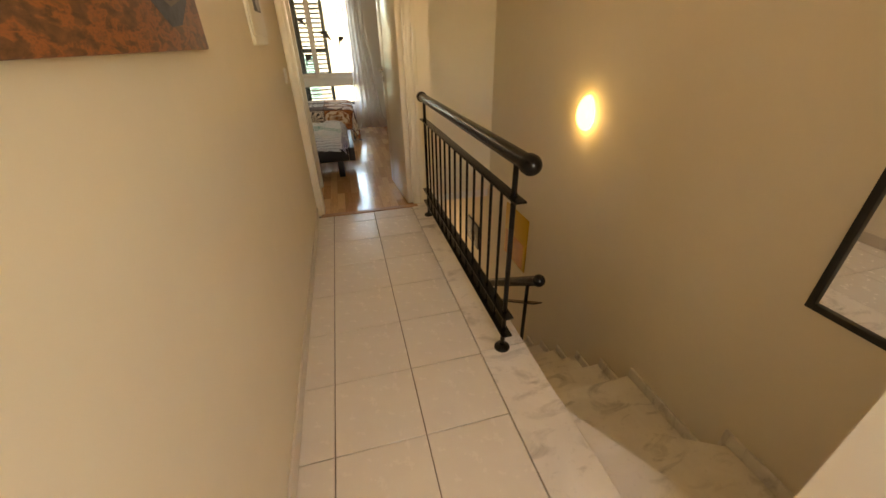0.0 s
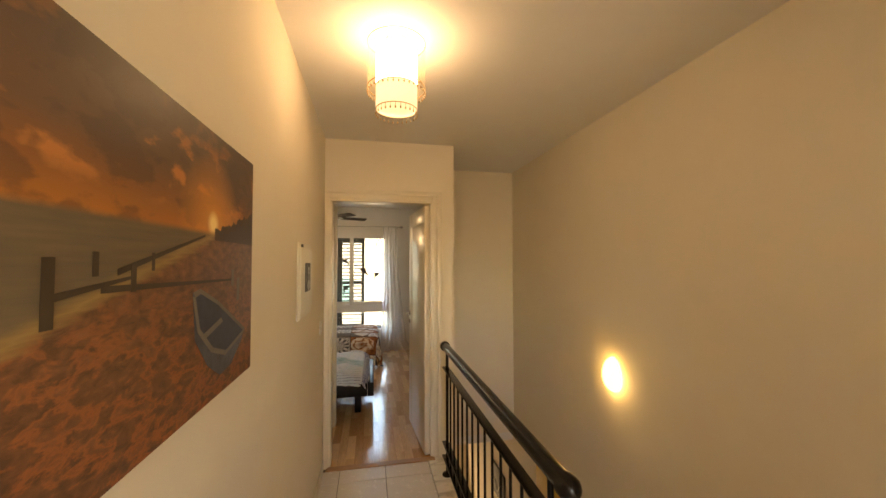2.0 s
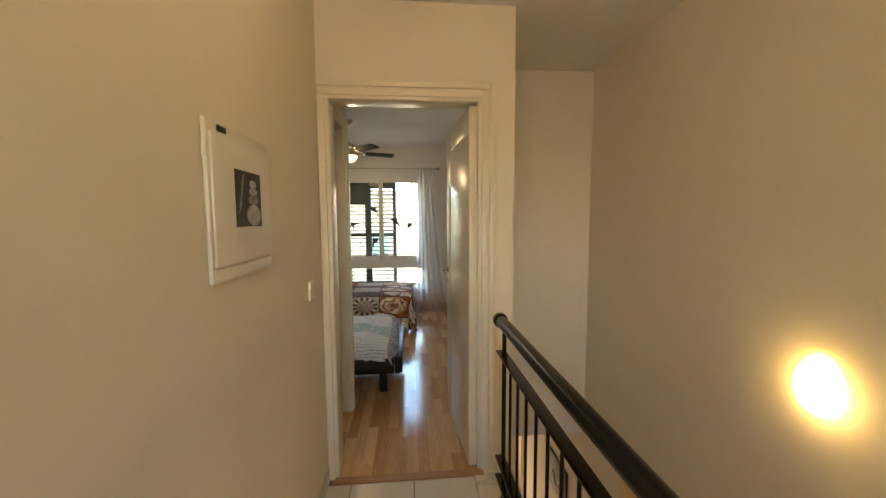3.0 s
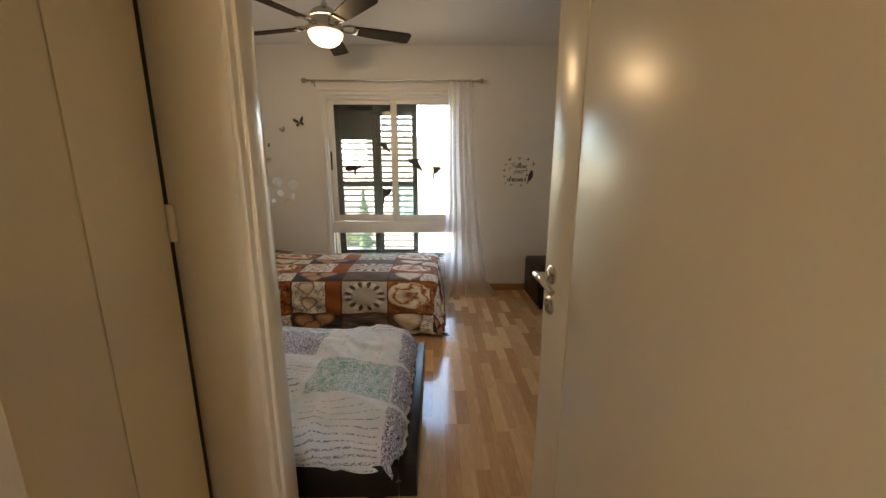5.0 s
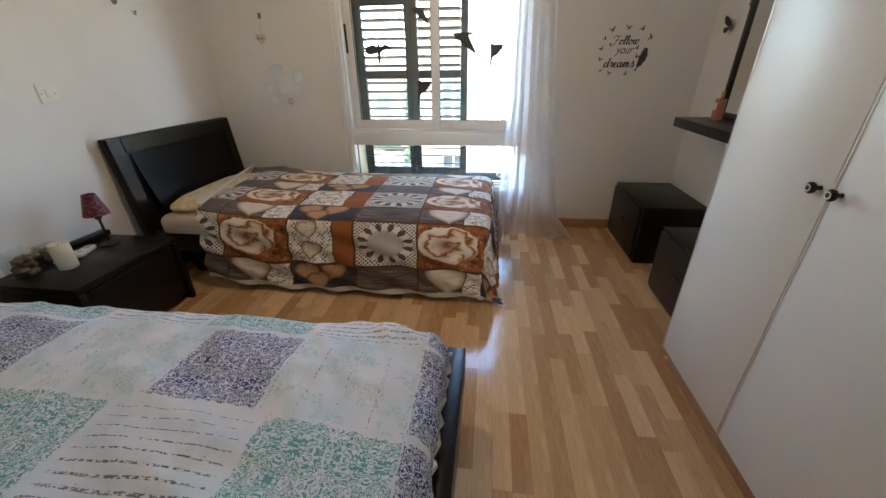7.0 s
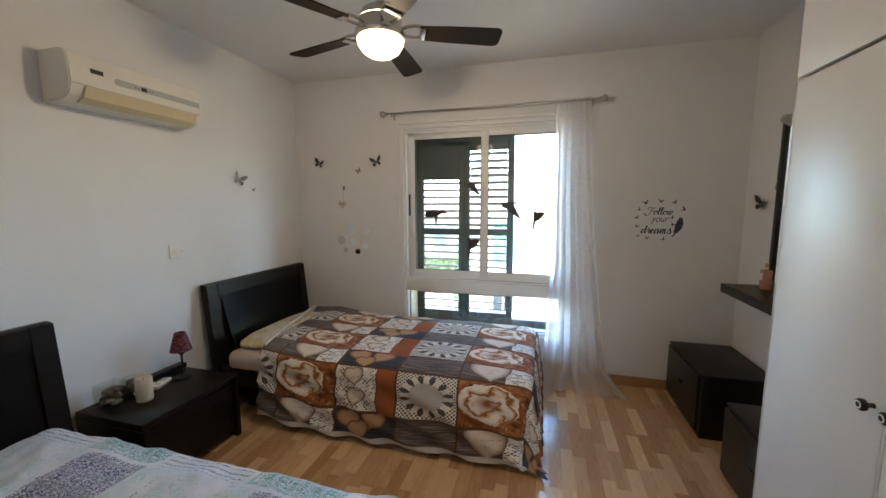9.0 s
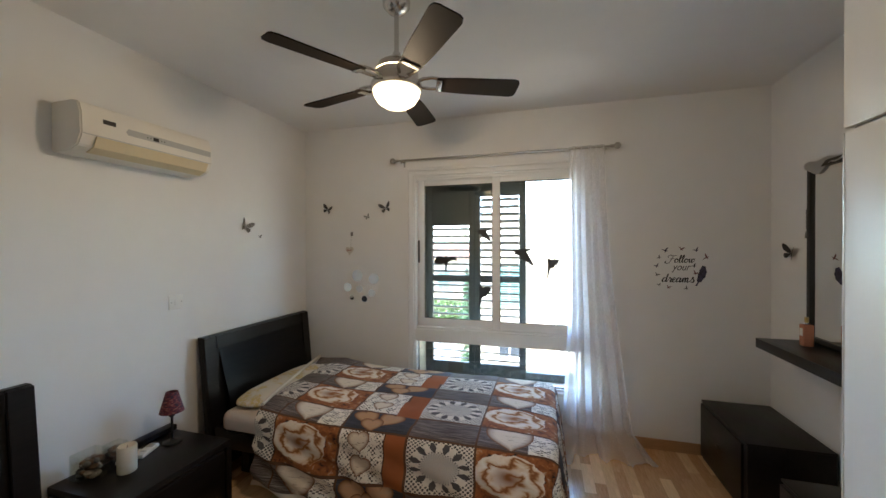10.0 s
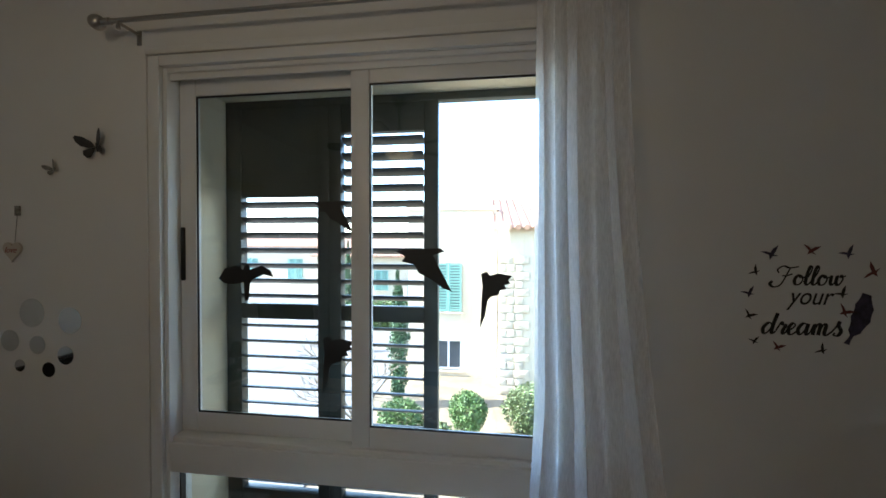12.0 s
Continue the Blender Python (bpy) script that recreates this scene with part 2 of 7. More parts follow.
M_IRON = plain("black_gloss_iron", (0.006, 0.005, 0.005), 0.26, var=0.2, relief=0.02, spec=.3)
M_ESP = wood("espresso_wood", (0.006, 0.005, 0.005), (0.014, 0.011, 0.010), 0.34, axis=1, relief=0.05, spec=0.22)
M_ESPX = wood("espresso_wood_across", (0.006, 0.005, 0.005), (0.014, 0.011, 0.010), 0.34, axis=0, relief=0.05, spec=0.22)
M_LAM = wood("beech_laminate", (0.48, 0.265, 0.115), (0.84, 0.57, 0.315), 0.13, axis=1, random_tone=0.55, relief=0.010, coat=0.25)
M_SKIRT = wood("beech_skirting", (0.34, 0.18, 0.08), (0.46, 0.27, 0.13), 0.4, axis=0)
M_CHROME = plain("brushed_nickel", (0.62, 0.60, 0.57), 0.24, 1.0, var=0.04, relief=0.02)
M_STEEL = plain("satin_steel", (0.45, 0.44, 0.42), 0.32, 1.0, var=0.05, relief=0.02)
M_MIRROR = plain("silver_mirror", (0.88, 0.89, 0.88), 0.01, 1.0, var=0.0, relief=0.0, rvar=0.0)
M_DOT = plain("aged_silver_sticker", (0.66, 0.67, 0.67), 0.04, 1.0, var=0.03, relief=0.0, rvar=0.0)
M_PANE = pane_glass("window_pane")
M_BLACK = plain("black_plastic", (0.012, 0.012, 0.012), 0.4, var=0.1)
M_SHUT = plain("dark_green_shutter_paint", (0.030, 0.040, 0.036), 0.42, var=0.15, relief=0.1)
M_SHEER = sheer("white_voile", (0.98, 0.98, 0.99), 0.44, .80)
M_PLASTIC = plain("white_plastic", (0.78, 0.77, 0.73), 0.35, var=0.02, relief=0.01)
M_AC = plain("ivory_plastic", (0.72, 0.69, 0.62), 0.38, var=0.03, relief=0.01)
M_ACYEL = plain("yellowed_plastic", (0.62, 0.52, 0.32), 0.4, var=0.05, relief=0.01)
M_GREY = plain("grey_plastic", (0.42, 0.42, 0.41), 0.4, var=0.03)
M_SHADE = sheer("cream_lamp_fabric", (0.62, 0.44, 0.22), 0.90, .5)
M_SHADE_IN = glow("lit_cream_fabric", (1.0, 0.71, 0.45), 1.0)
M_SHADE_LOW = glow("dimly_lit_cream_fabric", (1.0, 0.70, 0.40), 0.055)
M_BEAD = plain("bead_fringe", (0.55, 0.38, 0.20), 0.3, var=0.1)
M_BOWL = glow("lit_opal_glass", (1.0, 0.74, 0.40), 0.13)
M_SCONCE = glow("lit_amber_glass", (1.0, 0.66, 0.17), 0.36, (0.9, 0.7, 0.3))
M_SKIRTTILE = plain("cream_skirting_tile", (0.66, 0.60, 0.52), 0.3, var=0.04)

# ---- large structure ----
HL, HR = -0.345, 1.50          # hall: left wall face, stairwell outer wall face
HC = 2.505                     # hall ceiling
DY0, DY1 = 2.87, 3.00          # wall with the bedroom door
RL, RR = -2.08, 1.49           # bedroom: left and right wall faces
RS, RN = 3.70, 6.605           # bedroom: south wall face, window wall face
WALL_OUT = RN + .355                # outer face of the window wall
RC = 2.505                     # bedroom ceiling
OX0, OX1, OZ1 = -0.318, 0.506, 2.052   # door opening

structure("wall_hall_west", B(HL - .15, HL, -1.75, DY1, -0.3, HC), M_WALL_HALL, "smooth cream painted plaster wall of the landing", "wall")
# plain unseen back wall, with one opening added for the fill lamp
structure("wall_hall_south_low", B(HL - .15, 0.85, -1.75, -1.6, -0.3, 1.1), M_WALL_HALL, "plain cream unseen wall below the opening added for the fill lamp", "wall")
structure("wall_hall_south_high", B(HL - .15, 0.85, -1.75, -1.6, 2.0, HC), M_WALL_HALL, "plain cream unseen wall above the opening added for the fill lamp", "wall")
structure("wall_hall_south_west", B(HL - .15, -0.05, -1.75, -1.6, 1.1, 2.0), M_WALL_HALL, "plain cream unseen wall beside the opening added for the fill lamp", "wall")
structure("wall_hall_south_east", B(0.6, 0.85, -1.75, -1.6, 1.1, 2.0), M_WALL_HALL, "plain cream unseen wall beside the opening added for the fill lamp", "wall")
structure("wall_stair_corner", B(0.85, 1.65, -1.75, 0.085, -2.9, HC), M_WALL_HALL, "cream wall corner beside the stair head", "wall")
structure("wall_stair_east", B(HR, HR + .15, 0.085, 5.2, -2.9, HC), M_WALL_HALL, "cream stairwell wall with sconce and pictures", "wall")
structure("wall_recess_north", B(0.672, HR, 3.66, 3.70, -0.25, HC), M_WALL_HALL, "cream end wall of the stairwell", "wall")
structure("wall_pier", B(0.53, 0.672, DY1, 3.70, -0.25, HC), M_WALL_HALL, "cream wall between the stairwell and the bedroom", "wall")
_b = B(OX1, 0.672, DY0, DY1, -0.25, HC)
structure("wall_door_pier", _b, M_WALL_HALL, "cream pier beside the bedroom door", "wall")
structure("wall_door_head", B(HL, OX1, DY0, DY1, OZ1, HC), M_WALL_HALL, "cream wall above the bedroom door", "wall")
structure("wall_door_left", B(HL, OX0, DY0, DY1, -0.02, OZ1), M_WALL_HALL, "narrow cream wall strip beside the door", "wall")
structure("ceiling_hall", B(HL - .15, HR + .15, -1.75, DY1, HC, HC + .12), M_CEIL, "white painted ceiling of the landing", "ceiling")
structure("ceiling_recess", B(0.53, HR + .15, DY1, 3.70, HC, HC + .12), M_CEIL, "white painted ceiling over the stairs", "ceiling")
structure("slab_hall", B(HL - .15, 0.64, -1.6, DY0, -0.25, -0.012), M_GROUT, "floor slab with brown grout joints", "floor")
structure("slab_stair_head", B(0.64, 0.85, -1.6, 0.085, -0.25, -0.012), M_GROUT, "floor slab at the stair head", "floor")
structure("wall_stair_west", B(0.52, 0.64, 0.9, 5.2, -2.9, -0.25), M_WALL_HALL, "cream wall under the landing edge", "wall")
# unseen walls added round the stair foot lamp to shut daylight out
structure("wall_stair_low_back", B(0.52, 1.65, 5.75, 5.9, -2.9, -0.25), M_WALL_HALL, "unseen cream wall keeping daylight out behind the stair foot lamp", "wall")
structure("wall_stair_low_end_west", B(0.52, 0.67, 5.2, 5.75, -2.9, -0.25), M_WALL_HALL, "unseen cream wall beside the opening added at the stair foot", "wall")
structure("wall_stair_low_end_east", B(1.47, 1.65, 5.2, 5.75, -2.9, -0.25), M_WALL_HALL, "unseen cream wall beside the opening added at the stair foot", "wall")
structure("wall_stair_low_end_head", B(0.67, 1.47, 5.2, 5.75, -0.78, -0.25), M_WALL_HALL, "unseen cream wall above the opening added at the stair foot", "wall")
structure("ceiling_stair_low", B(0.64, HR, 3.70, 5.2, -0.35, -0.25), M_CEIL, "sloping soffit over the lower stairs", "ceiling")

structure("wall_west", B(RL - .15, RL, RS, WALL_OUT, -0.25, RC), M_WALL, "white painted bedroom wall with air conditioner", "wall")
structure("wall_east", B(RR, RR + .16, 3.70, WALL_OUT, -0.24, RC), M_WALL, "white painted bedroom wall with mirror", "wall")
structure("wall_south", B(RL, -0.34, 3.586, RS, -0.25, RC), M_WALL, "white painted bedroom wall", "wall")
structure("wall_bath_west", B(RL - .15, RL, 2.80, RS, -0.25, RC), M_WALL, "plain end wall behind the inner door", "wall")
structure("wall_bath_back", B(RL, HL - .15, 2.80, 2.96, -0.25, RC), M_WALL, "plain wall behind the inner door", "wall")
structure("wall_inner_left", B(-0.49, HL, DY1, 3.585, 2.061, RC), M_WALL, "white wall above the inner door", "wall")
structure("ceiling_bedroom", B(RL - .15, RR + .16, 3.70, WALL_OUT, RC, RC + .12), M_CEIL, "white painted bedroom ceiling", "ceiling")
structure("ceiling_entry", B(RL - .15, 0.53, DY1, 3.70, RC, RC + .12), M_CEIL, "white painted ceiling inside the bedroom door", "ceiling")
structure("ceiling_bath", B(RL - .15, HL - .15, 2.80, DY1, RC, RC + .12), M_CEIL, "plain ceiling behind the inner door", "ceiling")
structure("slab_bedroom", B(RL - .15, RR + .16, 3.70, WALL_OUT, -0.24, -0.011), M_SKIRT, "screed under the laminate", "floor")
structure("slab_entry", B(RL - .15, 0.53, DY0, 3.70, -0.24, -0.011), M_SKIRT, "screed under the laminate by the door", "floor")

# window wall with one tall opening
WX0, WX1, WZ0, WZ1 = -1.02, 0.325, 0.335, 2.042
WT = WALL_OUT
structure("wall_north_left", B(RL, WX0, RN, WT, -0.25, RC), M_WALL, "white window wall with butterfly stickers", "wall")
structure("wall_north_right", B(WX1, RR, RN, WT, -0.25, RC), M_WALL, "white window wall with lettering decal", "wall")
structure("wall_north_below", B(WX0, WX1, RN, RN + .10, -0.25, WZ0), M_WALL, "white wall below the window", "wall")
structure("wall_north_below_outer", B(WX0, WX1, RN + .10, WT, -0.25, .275), M_WALL, "outer part of the wall below the window", "wall")
structure("wall_north_above", B(WX0, WX1, RN, WT, WZ1, RC), M_WALL, "white wall above the window", "wall")


def skirting(name, x0, x1, y0, y1, h, mat, label):
    structure(name, B(x0, x1, y0, y1, 0.0, h, bevel=.003), mat, label, "baseboard")


skirting("baseboard_hall", HL, HL + .010, -1.6, DY0, .075, M_SKIRTTILE, "cream tile skirting along the landing wall")
skirting("baseboard_north", RL, RR, RN - .013, RN, .075, M_SKIRT, "beech coloured skirting under the window")
skirting("baseboard_west", RL, RL + .013, RS, RN - .013, .075, M_SKIRT, "beech coloured skirting")
skirting("baseboard_east", RR - .013, RR, 5.05, RN - .013, .075, M_SKIRT, "beech coloured skirting")
skirting("baseboard_south", RL + .013, -0.34, RS, RS + .013, .075, M_SKIRT, "beech coloured skirting")
structure("threshold_1", B(OX0, OX1, 2.815, 2.868, -0.011, 0.006, bevel=.003), M_SKIRT, "brown wooden threshold strip", "threshold")

# marble border of the landing, in two lengths
structure("landing_edge_far", B(0.451, 0.672, 1.03, DY0, -0.04, 0.002, bevel=.004), M_MARBLE, "veined cream marble border of the landing", "floor")
structure("landing_edge_near", B(0.451, 0.672, -1.6, 1.026, -0.04, 0.002, bevel=.004), M_MARBLE, "veined cream marble border of the landing", "floor")
structure("landing_fascia", B(0.64, 0.655, 0.9, 3.68, -0.25, -0.04), M_WALL_HALL, "cream face of the landing slab", "wall")


# ---- stairs ----
def stairs():
    s = thing("staircase", (1.08, 1.6, -1.6), "veined cream marble staircase turning down beside the landing", "stairs")
    piv = (0.672, 0.955)

    def tread(pts, z, t=.03):
        bm = bmesh.new()
        slab(bm, [(x, y, z - t) for x, y in pts], (0, 0, 1), t)
        bmesh.ops.bevel(bm, geom=[e for e in bm.edges if abs(e.verts[0].co.z - e.verts[1].co.z) < 1e-6], offset=.004, segments=2, affect='EDGES')
        part("tread", bm, M_MARBLE, s)

    def riser(a, b, z0, z1):
        bm = bmesh.new()
        d = (Vector(b) - Vector(a)).normalized()
        n = Vector((-d.y, d.x, 0)) * .02
        slab(bm, [(a[0], a[1], z0), (b[0], b[1], z0), (b[0], b[1], z1), (a[0], a[1], z1)], n, 1)
        part("riser", bm, M_MARBLE, s)

    # winders round the corner post
    w1, w2 = (1.17, 0.087), (1.498, 0.513)
    tread([(0.674, 0.087), w1, piv, (0.674, 0.95)], -.195)
    riser((0.69, 0.087), (0.69, .93), -.195, -.04)
    tread([w1, (1.498, 0.087), w2, piv], -.39)
    riser(w1, piv, -.39, -.225)
    tread([piv, w2, (1.498, 1.13), (0.66, 1.13)], -.594)
    riser(w2, piv, -.594, -.42)
    y, z = 1.116, -.594
    while z > -2.6:
        z -= .174
        tread([(0.642, y - .02), (1.498, y - .02), (1.498, y + .28), (0.642, y + .28)], z)
        riser((1.498, y - .015), (0.642, y - .015), z, z + .144)
        # stepped skirting on the outer wall
        bm = B(1.486, 1.499, y - .012, y + .255, z, z + .07, bevel=.002)
        box(bm, 1.486, 1.499, y - .012, y + .012, z + .07, z + .244)
        part("skirting", bm, M_MARBLE, s)
        y += .252
    part("skirting", B(1.486, 1.499, .53, 1.116, -.594, -.524, bevel=.002), M_MARBLE, s)
    part("skirting", B(1.486, 1.499, .09, .53, -.39, -.318, bevel=.002), M_MARBLE, s)
    part("skirting", B(1.486, 1.499, .53, .555, -.524, -.318, bevel=.002), M_MARBLE, s)


stairs()
structure("floor_lower", B(-0.5, 1.65, 0.0, 5.9, -3.0, -2.9), M_TILE, "tiled floor of the storey below", "floor")
structure("wall_low_south", B(0.64, 0.85, 0.0, 0.085, -2.9, -0.25), M_WALL_HALL, "plain wall under the stair head", "wall")


# ---- bedroom door and frame ----
def door_frame(name, label):
    d = tagged(new(name), label, "door frame", "", "structure")
    for nm, b in (("jamb", (OX0, OX0 + .03, DY0 - .004, DY1 + .004, 0.004, OZ1 - .03)),
                  ("jamb", (OX1 - .03, OX1, DY0 - .004, DY1 + .004, 0.004, OZ1 - .03)),
                  ("head", (OX0, OX1, DY0 - .004, DY1 + .004, OZ1 - .03, OZ1))):
        part(nm, B(*b, bevel=.003), M_GLOSSWHITE, d)
    # moulded architrave on the landing side: two steps
    for y0, y1, w0, w1 in ((DY0 - .014, DY0 - .001, .0, .040), (DY0 - .026, DY0 - .001, .040, .064)):
        part("architrave", B(OX1 - .012 + w0, OX1 - .012 + w1 + .008, y0, y1, .003, OZ1 - .012 + w1 + .006, bevel=.004), M_GLOSSWHITE, d)
        part("architrave", B(HL + .002, OX1 - .0125 + w0, y0 - .0005, y1, OZ1 - .012 + w0, OZ1 - .012 + w1 + .006, bevel=.004), M_GLOSSWHITE, d)
    part("architrave", B(HL + .002, OX0 + .012, DY0 - .022, DY0 - .001, .003, OZ1 - .014, bevel=.005), M_GLOSSWHITE, d)
    # hinges
    for z in (.25, 1.02, 1.80):
        part("hinge", rod(bmesh.new(), (OX1 - .03, DY1 + .012, z), (OX1 - .03, DY1 + .012, z + .09), .007), M_GLOSSWHITE, d)
    return d


door_frame("door_frame_1", "cream gloss painted moulded door frame")


def lever_handle(parent, c, side, along):
    """side: which way (x) it stands off; along: the way (y) that the grip points."""
    x, y, z = c
    rose = part("rose", lathe(bmesh.new(), [(0, 0), (.023, 0), (.023, side * .004), (.018, side * .009), (.011, side * .011), (0, side * .011)], (x, y, z), 28, 'X'), M_CHROME, parent, "brushed nickel rose")
    bm = tube(bmesh.new(), [(x + side * .008, y, z), (x + side * .036, y, z)], .0075, 12)
    pts, rr = [], []
    for i in range(9):
        u = i / 8
        pts.append((x + side * (.038 + .005 * math.sin(u * 3.1)), y + along * (-.010 + .105 * u), z + .006 * math.sin(u * 2.6) - .016 * u * u))
        rr.append(.0088 - .003 * abs(u - .35))
    tube(bm, pts, rr, 12)
    part("lever", bm, M_CHROME, parent, "brushed nickel lever handle")
    part("escutcheon", lathe(bmesh.new(), [(.0045, side * .003), (.006, side * .008), (.018, side * .009), (.023, side * .004), (.023, 0), (0, 0)], (x, y, z - .076), 28, 'X'), M_CHROME, parent, "round keyhole escutcheon")
    part("keyhole", B(x + side * .004 - .002, x + side * .004 + .004, y - .004, y + .004, z - .086, z - .068, bevel=.0015), M_BLACK, parent)


def bedroom_door():
    # hung on the right jamb and swung a little past square into the room
    hx, hy = 0.478, 2.893
    d = thing("door_1", (hx, hy, 0.008), "open cream lacquered door with grooved panel lines", "door")
    d["kind"] = "structure"
    x0, x1 = hx - .044, hx - .004
    leaf = part("leaf", B(x0, x1, hy, hy + .688, 0.008, 2.008, bevel=.003), M_DOOR, d)
    # raised panels leave narrow grooves between them
    for u0, u1, z0, z1 in ((.003, .544, .012, 1.866), (.003, .544, 1.869, 2.004), (.547, .685, .012, 2.004)):
        part("panel", B(x0 - .0016, x0 + .0005, hy + u0, hy + u1, z0, z1, bevel=.0025), M_DOOR, leaf)
        part("panel", B(x1 - .0005, x1 + .0016, hy + u0, hy + u1, z0, z1, bevel=.0025), M_DOOR, leaf)
    lever_handle(d, (x0 - .0016, hy + .640, 1.050), -1, -1)
    lever_handle(d, (x1 + .0016, hy + .640, 1.050), 1, -1)
    part("lock_plate", B(x0 + .012, x1 - .012, hy + .687, hy + .6895, .87, 1.07, bevel=.001), M_CHROME, d)
    d.rotation_euler = (0, 0, radians(4.4))


bedroom_door()


def inner_door():
    d = thing("door_2", (-0.5, 3.3, 0.008), "closed cream door in a moulded frame beside the bedroom entrance", "door")
    d["kind"] = "structure"
    leaf = part("leaf", B(-0.545, -0.505, 3.00, 3.534, 0.008, 2.03, bevel=.003), M_DOOR, d)
    part("panel", B(-0.506, -0.501, 3.01, 3.332, .012, 2.02, bevel=.002), M_DOOR, leaf)
    part("panel", B(-0.506, -0.501, 3.338, 3.532, .012, 2.02, bevel=.002), M_DOOR, leaf)
    part("jamb", B(-0.545, -0.340, 3.554, 3.585, .004, 2.06, bevel=.003), M_GLOSSWHITE, d)
    part("head", B(-0.545, -0.340, 3.00, 3.554, 2.035, 2.06, bevel=.003), M_GLOSSWHITE, d)
    for x0, x1, w0, w1 in ((-.342, -.325, .0, .070), (-.328, -.314, .025, .085)):
        part("architrave", B(x0, x1, 3.545 + w0 * .9, 3.552 + w1, .003, 2.045 + w1, bevel=.005), M_GLOSSWHITE, d)
        part("architrave", B(x0, x1, 3.004, 3.545 + w0 * .9, 2.045 + w0 * .9, 2.045 + w1, bevel=.005), M_GLOSSWHITE, d)
    for z in (.25, 1.13, 1.80):
        part("hinge", rod(bmesh.new(), (-.500, 3.544, z), (-.500, 3.544, z + .085), .010), M_GLOSSWHITE, d)
    # black strip colours in the shadow of the gap between leaf and jamb
    part("gap_shadow", B(-.535, -.508, 3.535, 3.553, .008, 2.03), M_BLACK, d)


inner_door()


# ---- window ----
def frame_rect(parent, name, x0, x1, z0, z1, w, y0, y1, mat, bevel=.003):
    """Four bars of a frame, butted end to end."""
    for b in ((x0, x0 + w, y0, y1, z0, z1), (x1 - w, x1, y0, y1, z0, z1), (x0 + w, x1 - w, y0, y1, z0, z0 + w), (x0 + w, x1 - w, y0, y1, z1 - w, z1)):
        part(name, B(*b, bevel=bevel), mat, parent)


def window():
    w = tagged(new("window_1"), "white aluminium sliding window over a fixed lower pane", "window", "", "structure")
    # flat trim round the opening, with a stepped sill below
    for b in ((-1.062, WX0, RN - .012, RN - .001, .30, 2.078), (WX1, .372, RN - .012, RN - .001, .30, 2.078),
              (WX0, WX1, RN - .012, RN - .001, WZ1, 2.078), (-1.068, .378, RN - .017, RN - .001, 2.080, 2.104)):
        part("trim", B(*b, bevel=.003), M_ALU, w)
    part("trim", B(-1.066, -1.0625, RN - .016, RN - .001, .30, 2.078, bevel=.001), M_ALU, w)
    part("window_sill", B(-1.066, .38, RN - .026, RN + .05, .305, WZ0, bevel=.006), M_ALU, w)
    part("window_sill", B(-1.062, .38, RN - .016, RN - .001, .262, .303, bevel=.005), M_ALU, w)
    y0, y1 = RN + .004, RN + .098
    frame_rect(w, "window_frame", WX0, WX1, WZ0, WZ1, .016, y0, y1, M_ALU)
    part("transom", B(WX0 + .016, WX1 - .016, y0 - .002, y1, .650, .752, bevel=.004), M_ALU, w)
    part("track", B(WX0 + .016, WX1 - .016, y0 + .012, y1, .752, .768, bevel=.002), M_ALU, w)
    part("track", B(WX0 + .016, WX1 - .016, y0 + .012, y0 + .020, 2.005, WZ1 - .016, bevel=.001), M_ALU, w)
    # left sash in the outer track, right sash in the inner track
    for nm, x0, x1, ya, yb in (("sash", -1.004, -.300, RN + .055, RN + .080), ("sash", -.358, .309, RN + .025, RN + .050)):
        s = part(nm, B(x0, x0 + .062, ya, yb, .770, 2.024, bevel=.004), M_ALU, w)
        for b in ((x1 - .062, x1, ya, yb, .770, 2.024), (x0 + .062, x1 - .062, ya, yb, .770, .838), (x0 + .062, x1 - .062, ya, yb, 1.963, 2.024)):
            part("rail", B(*b, bevel=.004), M_ALU, s)
        p = part("pane", B(x0 + .055, x1 - .055, (ya + yb) / 2 - .002, (ya + yb) / 2 + .002, .832, 1.969), M_PANE, s, "clear glass pane")
        p.visible_shadow = False
        yg = ya + .004
        for b in ((x0 + .062, x0 + .067, yg, yg + .004, .838, 1.963), (x1 - .067, x1 - .062, yg, yg + .004, .838, 1.963),
                  (x0 + .067, x1 - .067, yg, yg + .004, .838, .843), (x0 + .067, x1 - .067, yg, yg + .004, 1.957, 1.963)):
            part("gasket", B(*b), M_BLACK, s)
    part("sash_pull", B(-1.000, -.983, RN + .048, RN + .056, 1.31, 1.50, bevel=.004), M_BLACK, w, "black recessed sash pull")
    part("sash_lock", B(-.352, -.334, RN + .017, RN + .026, 1.385, 1.435, bevel=.003), M_ALU, w, "small white sash catch")
    p = part("pane", B(WX0 + .03, WX1 - .03, RN + .040, RN + .044, .36, .650), M_PANE, w, "clear fixed glass pane")
    p.visible_shadow = False
    part("gasket", B(WX0 + .028, WX0 + .034, RN + .03, RN + .05, .357, .650), M_BLACK, w)
    part("gasket", B(WX0 + .034, WX1 - .022, RN + .03, RN + .05, .351, .358), M_BLACK, w)
    part("outer_sill", B(WX0 + .002, WX1 - .002, RN + .099, WT + .04, .277, .297, bevel=.003), M_MARBLE, w, "pale stone outer sill")
    part("reveal", B(WX0, WX0 + .006, RN + .099, WT, .297, WZ1), M_STUCCO, w)
    part("reveal", B(WX1 - .006, WX1, RN + .099, WT, .297, WZ1), M_STUCCO, w)
    part("reveal", B(WX0 + .006, WX1 - .006, RN + .099, WT, WZ1 - .006, WZ1), M_STUCCO, w)


M_STUCCO = plaster("cream_stucco", (0.74, 0.66, 0.50))
window()


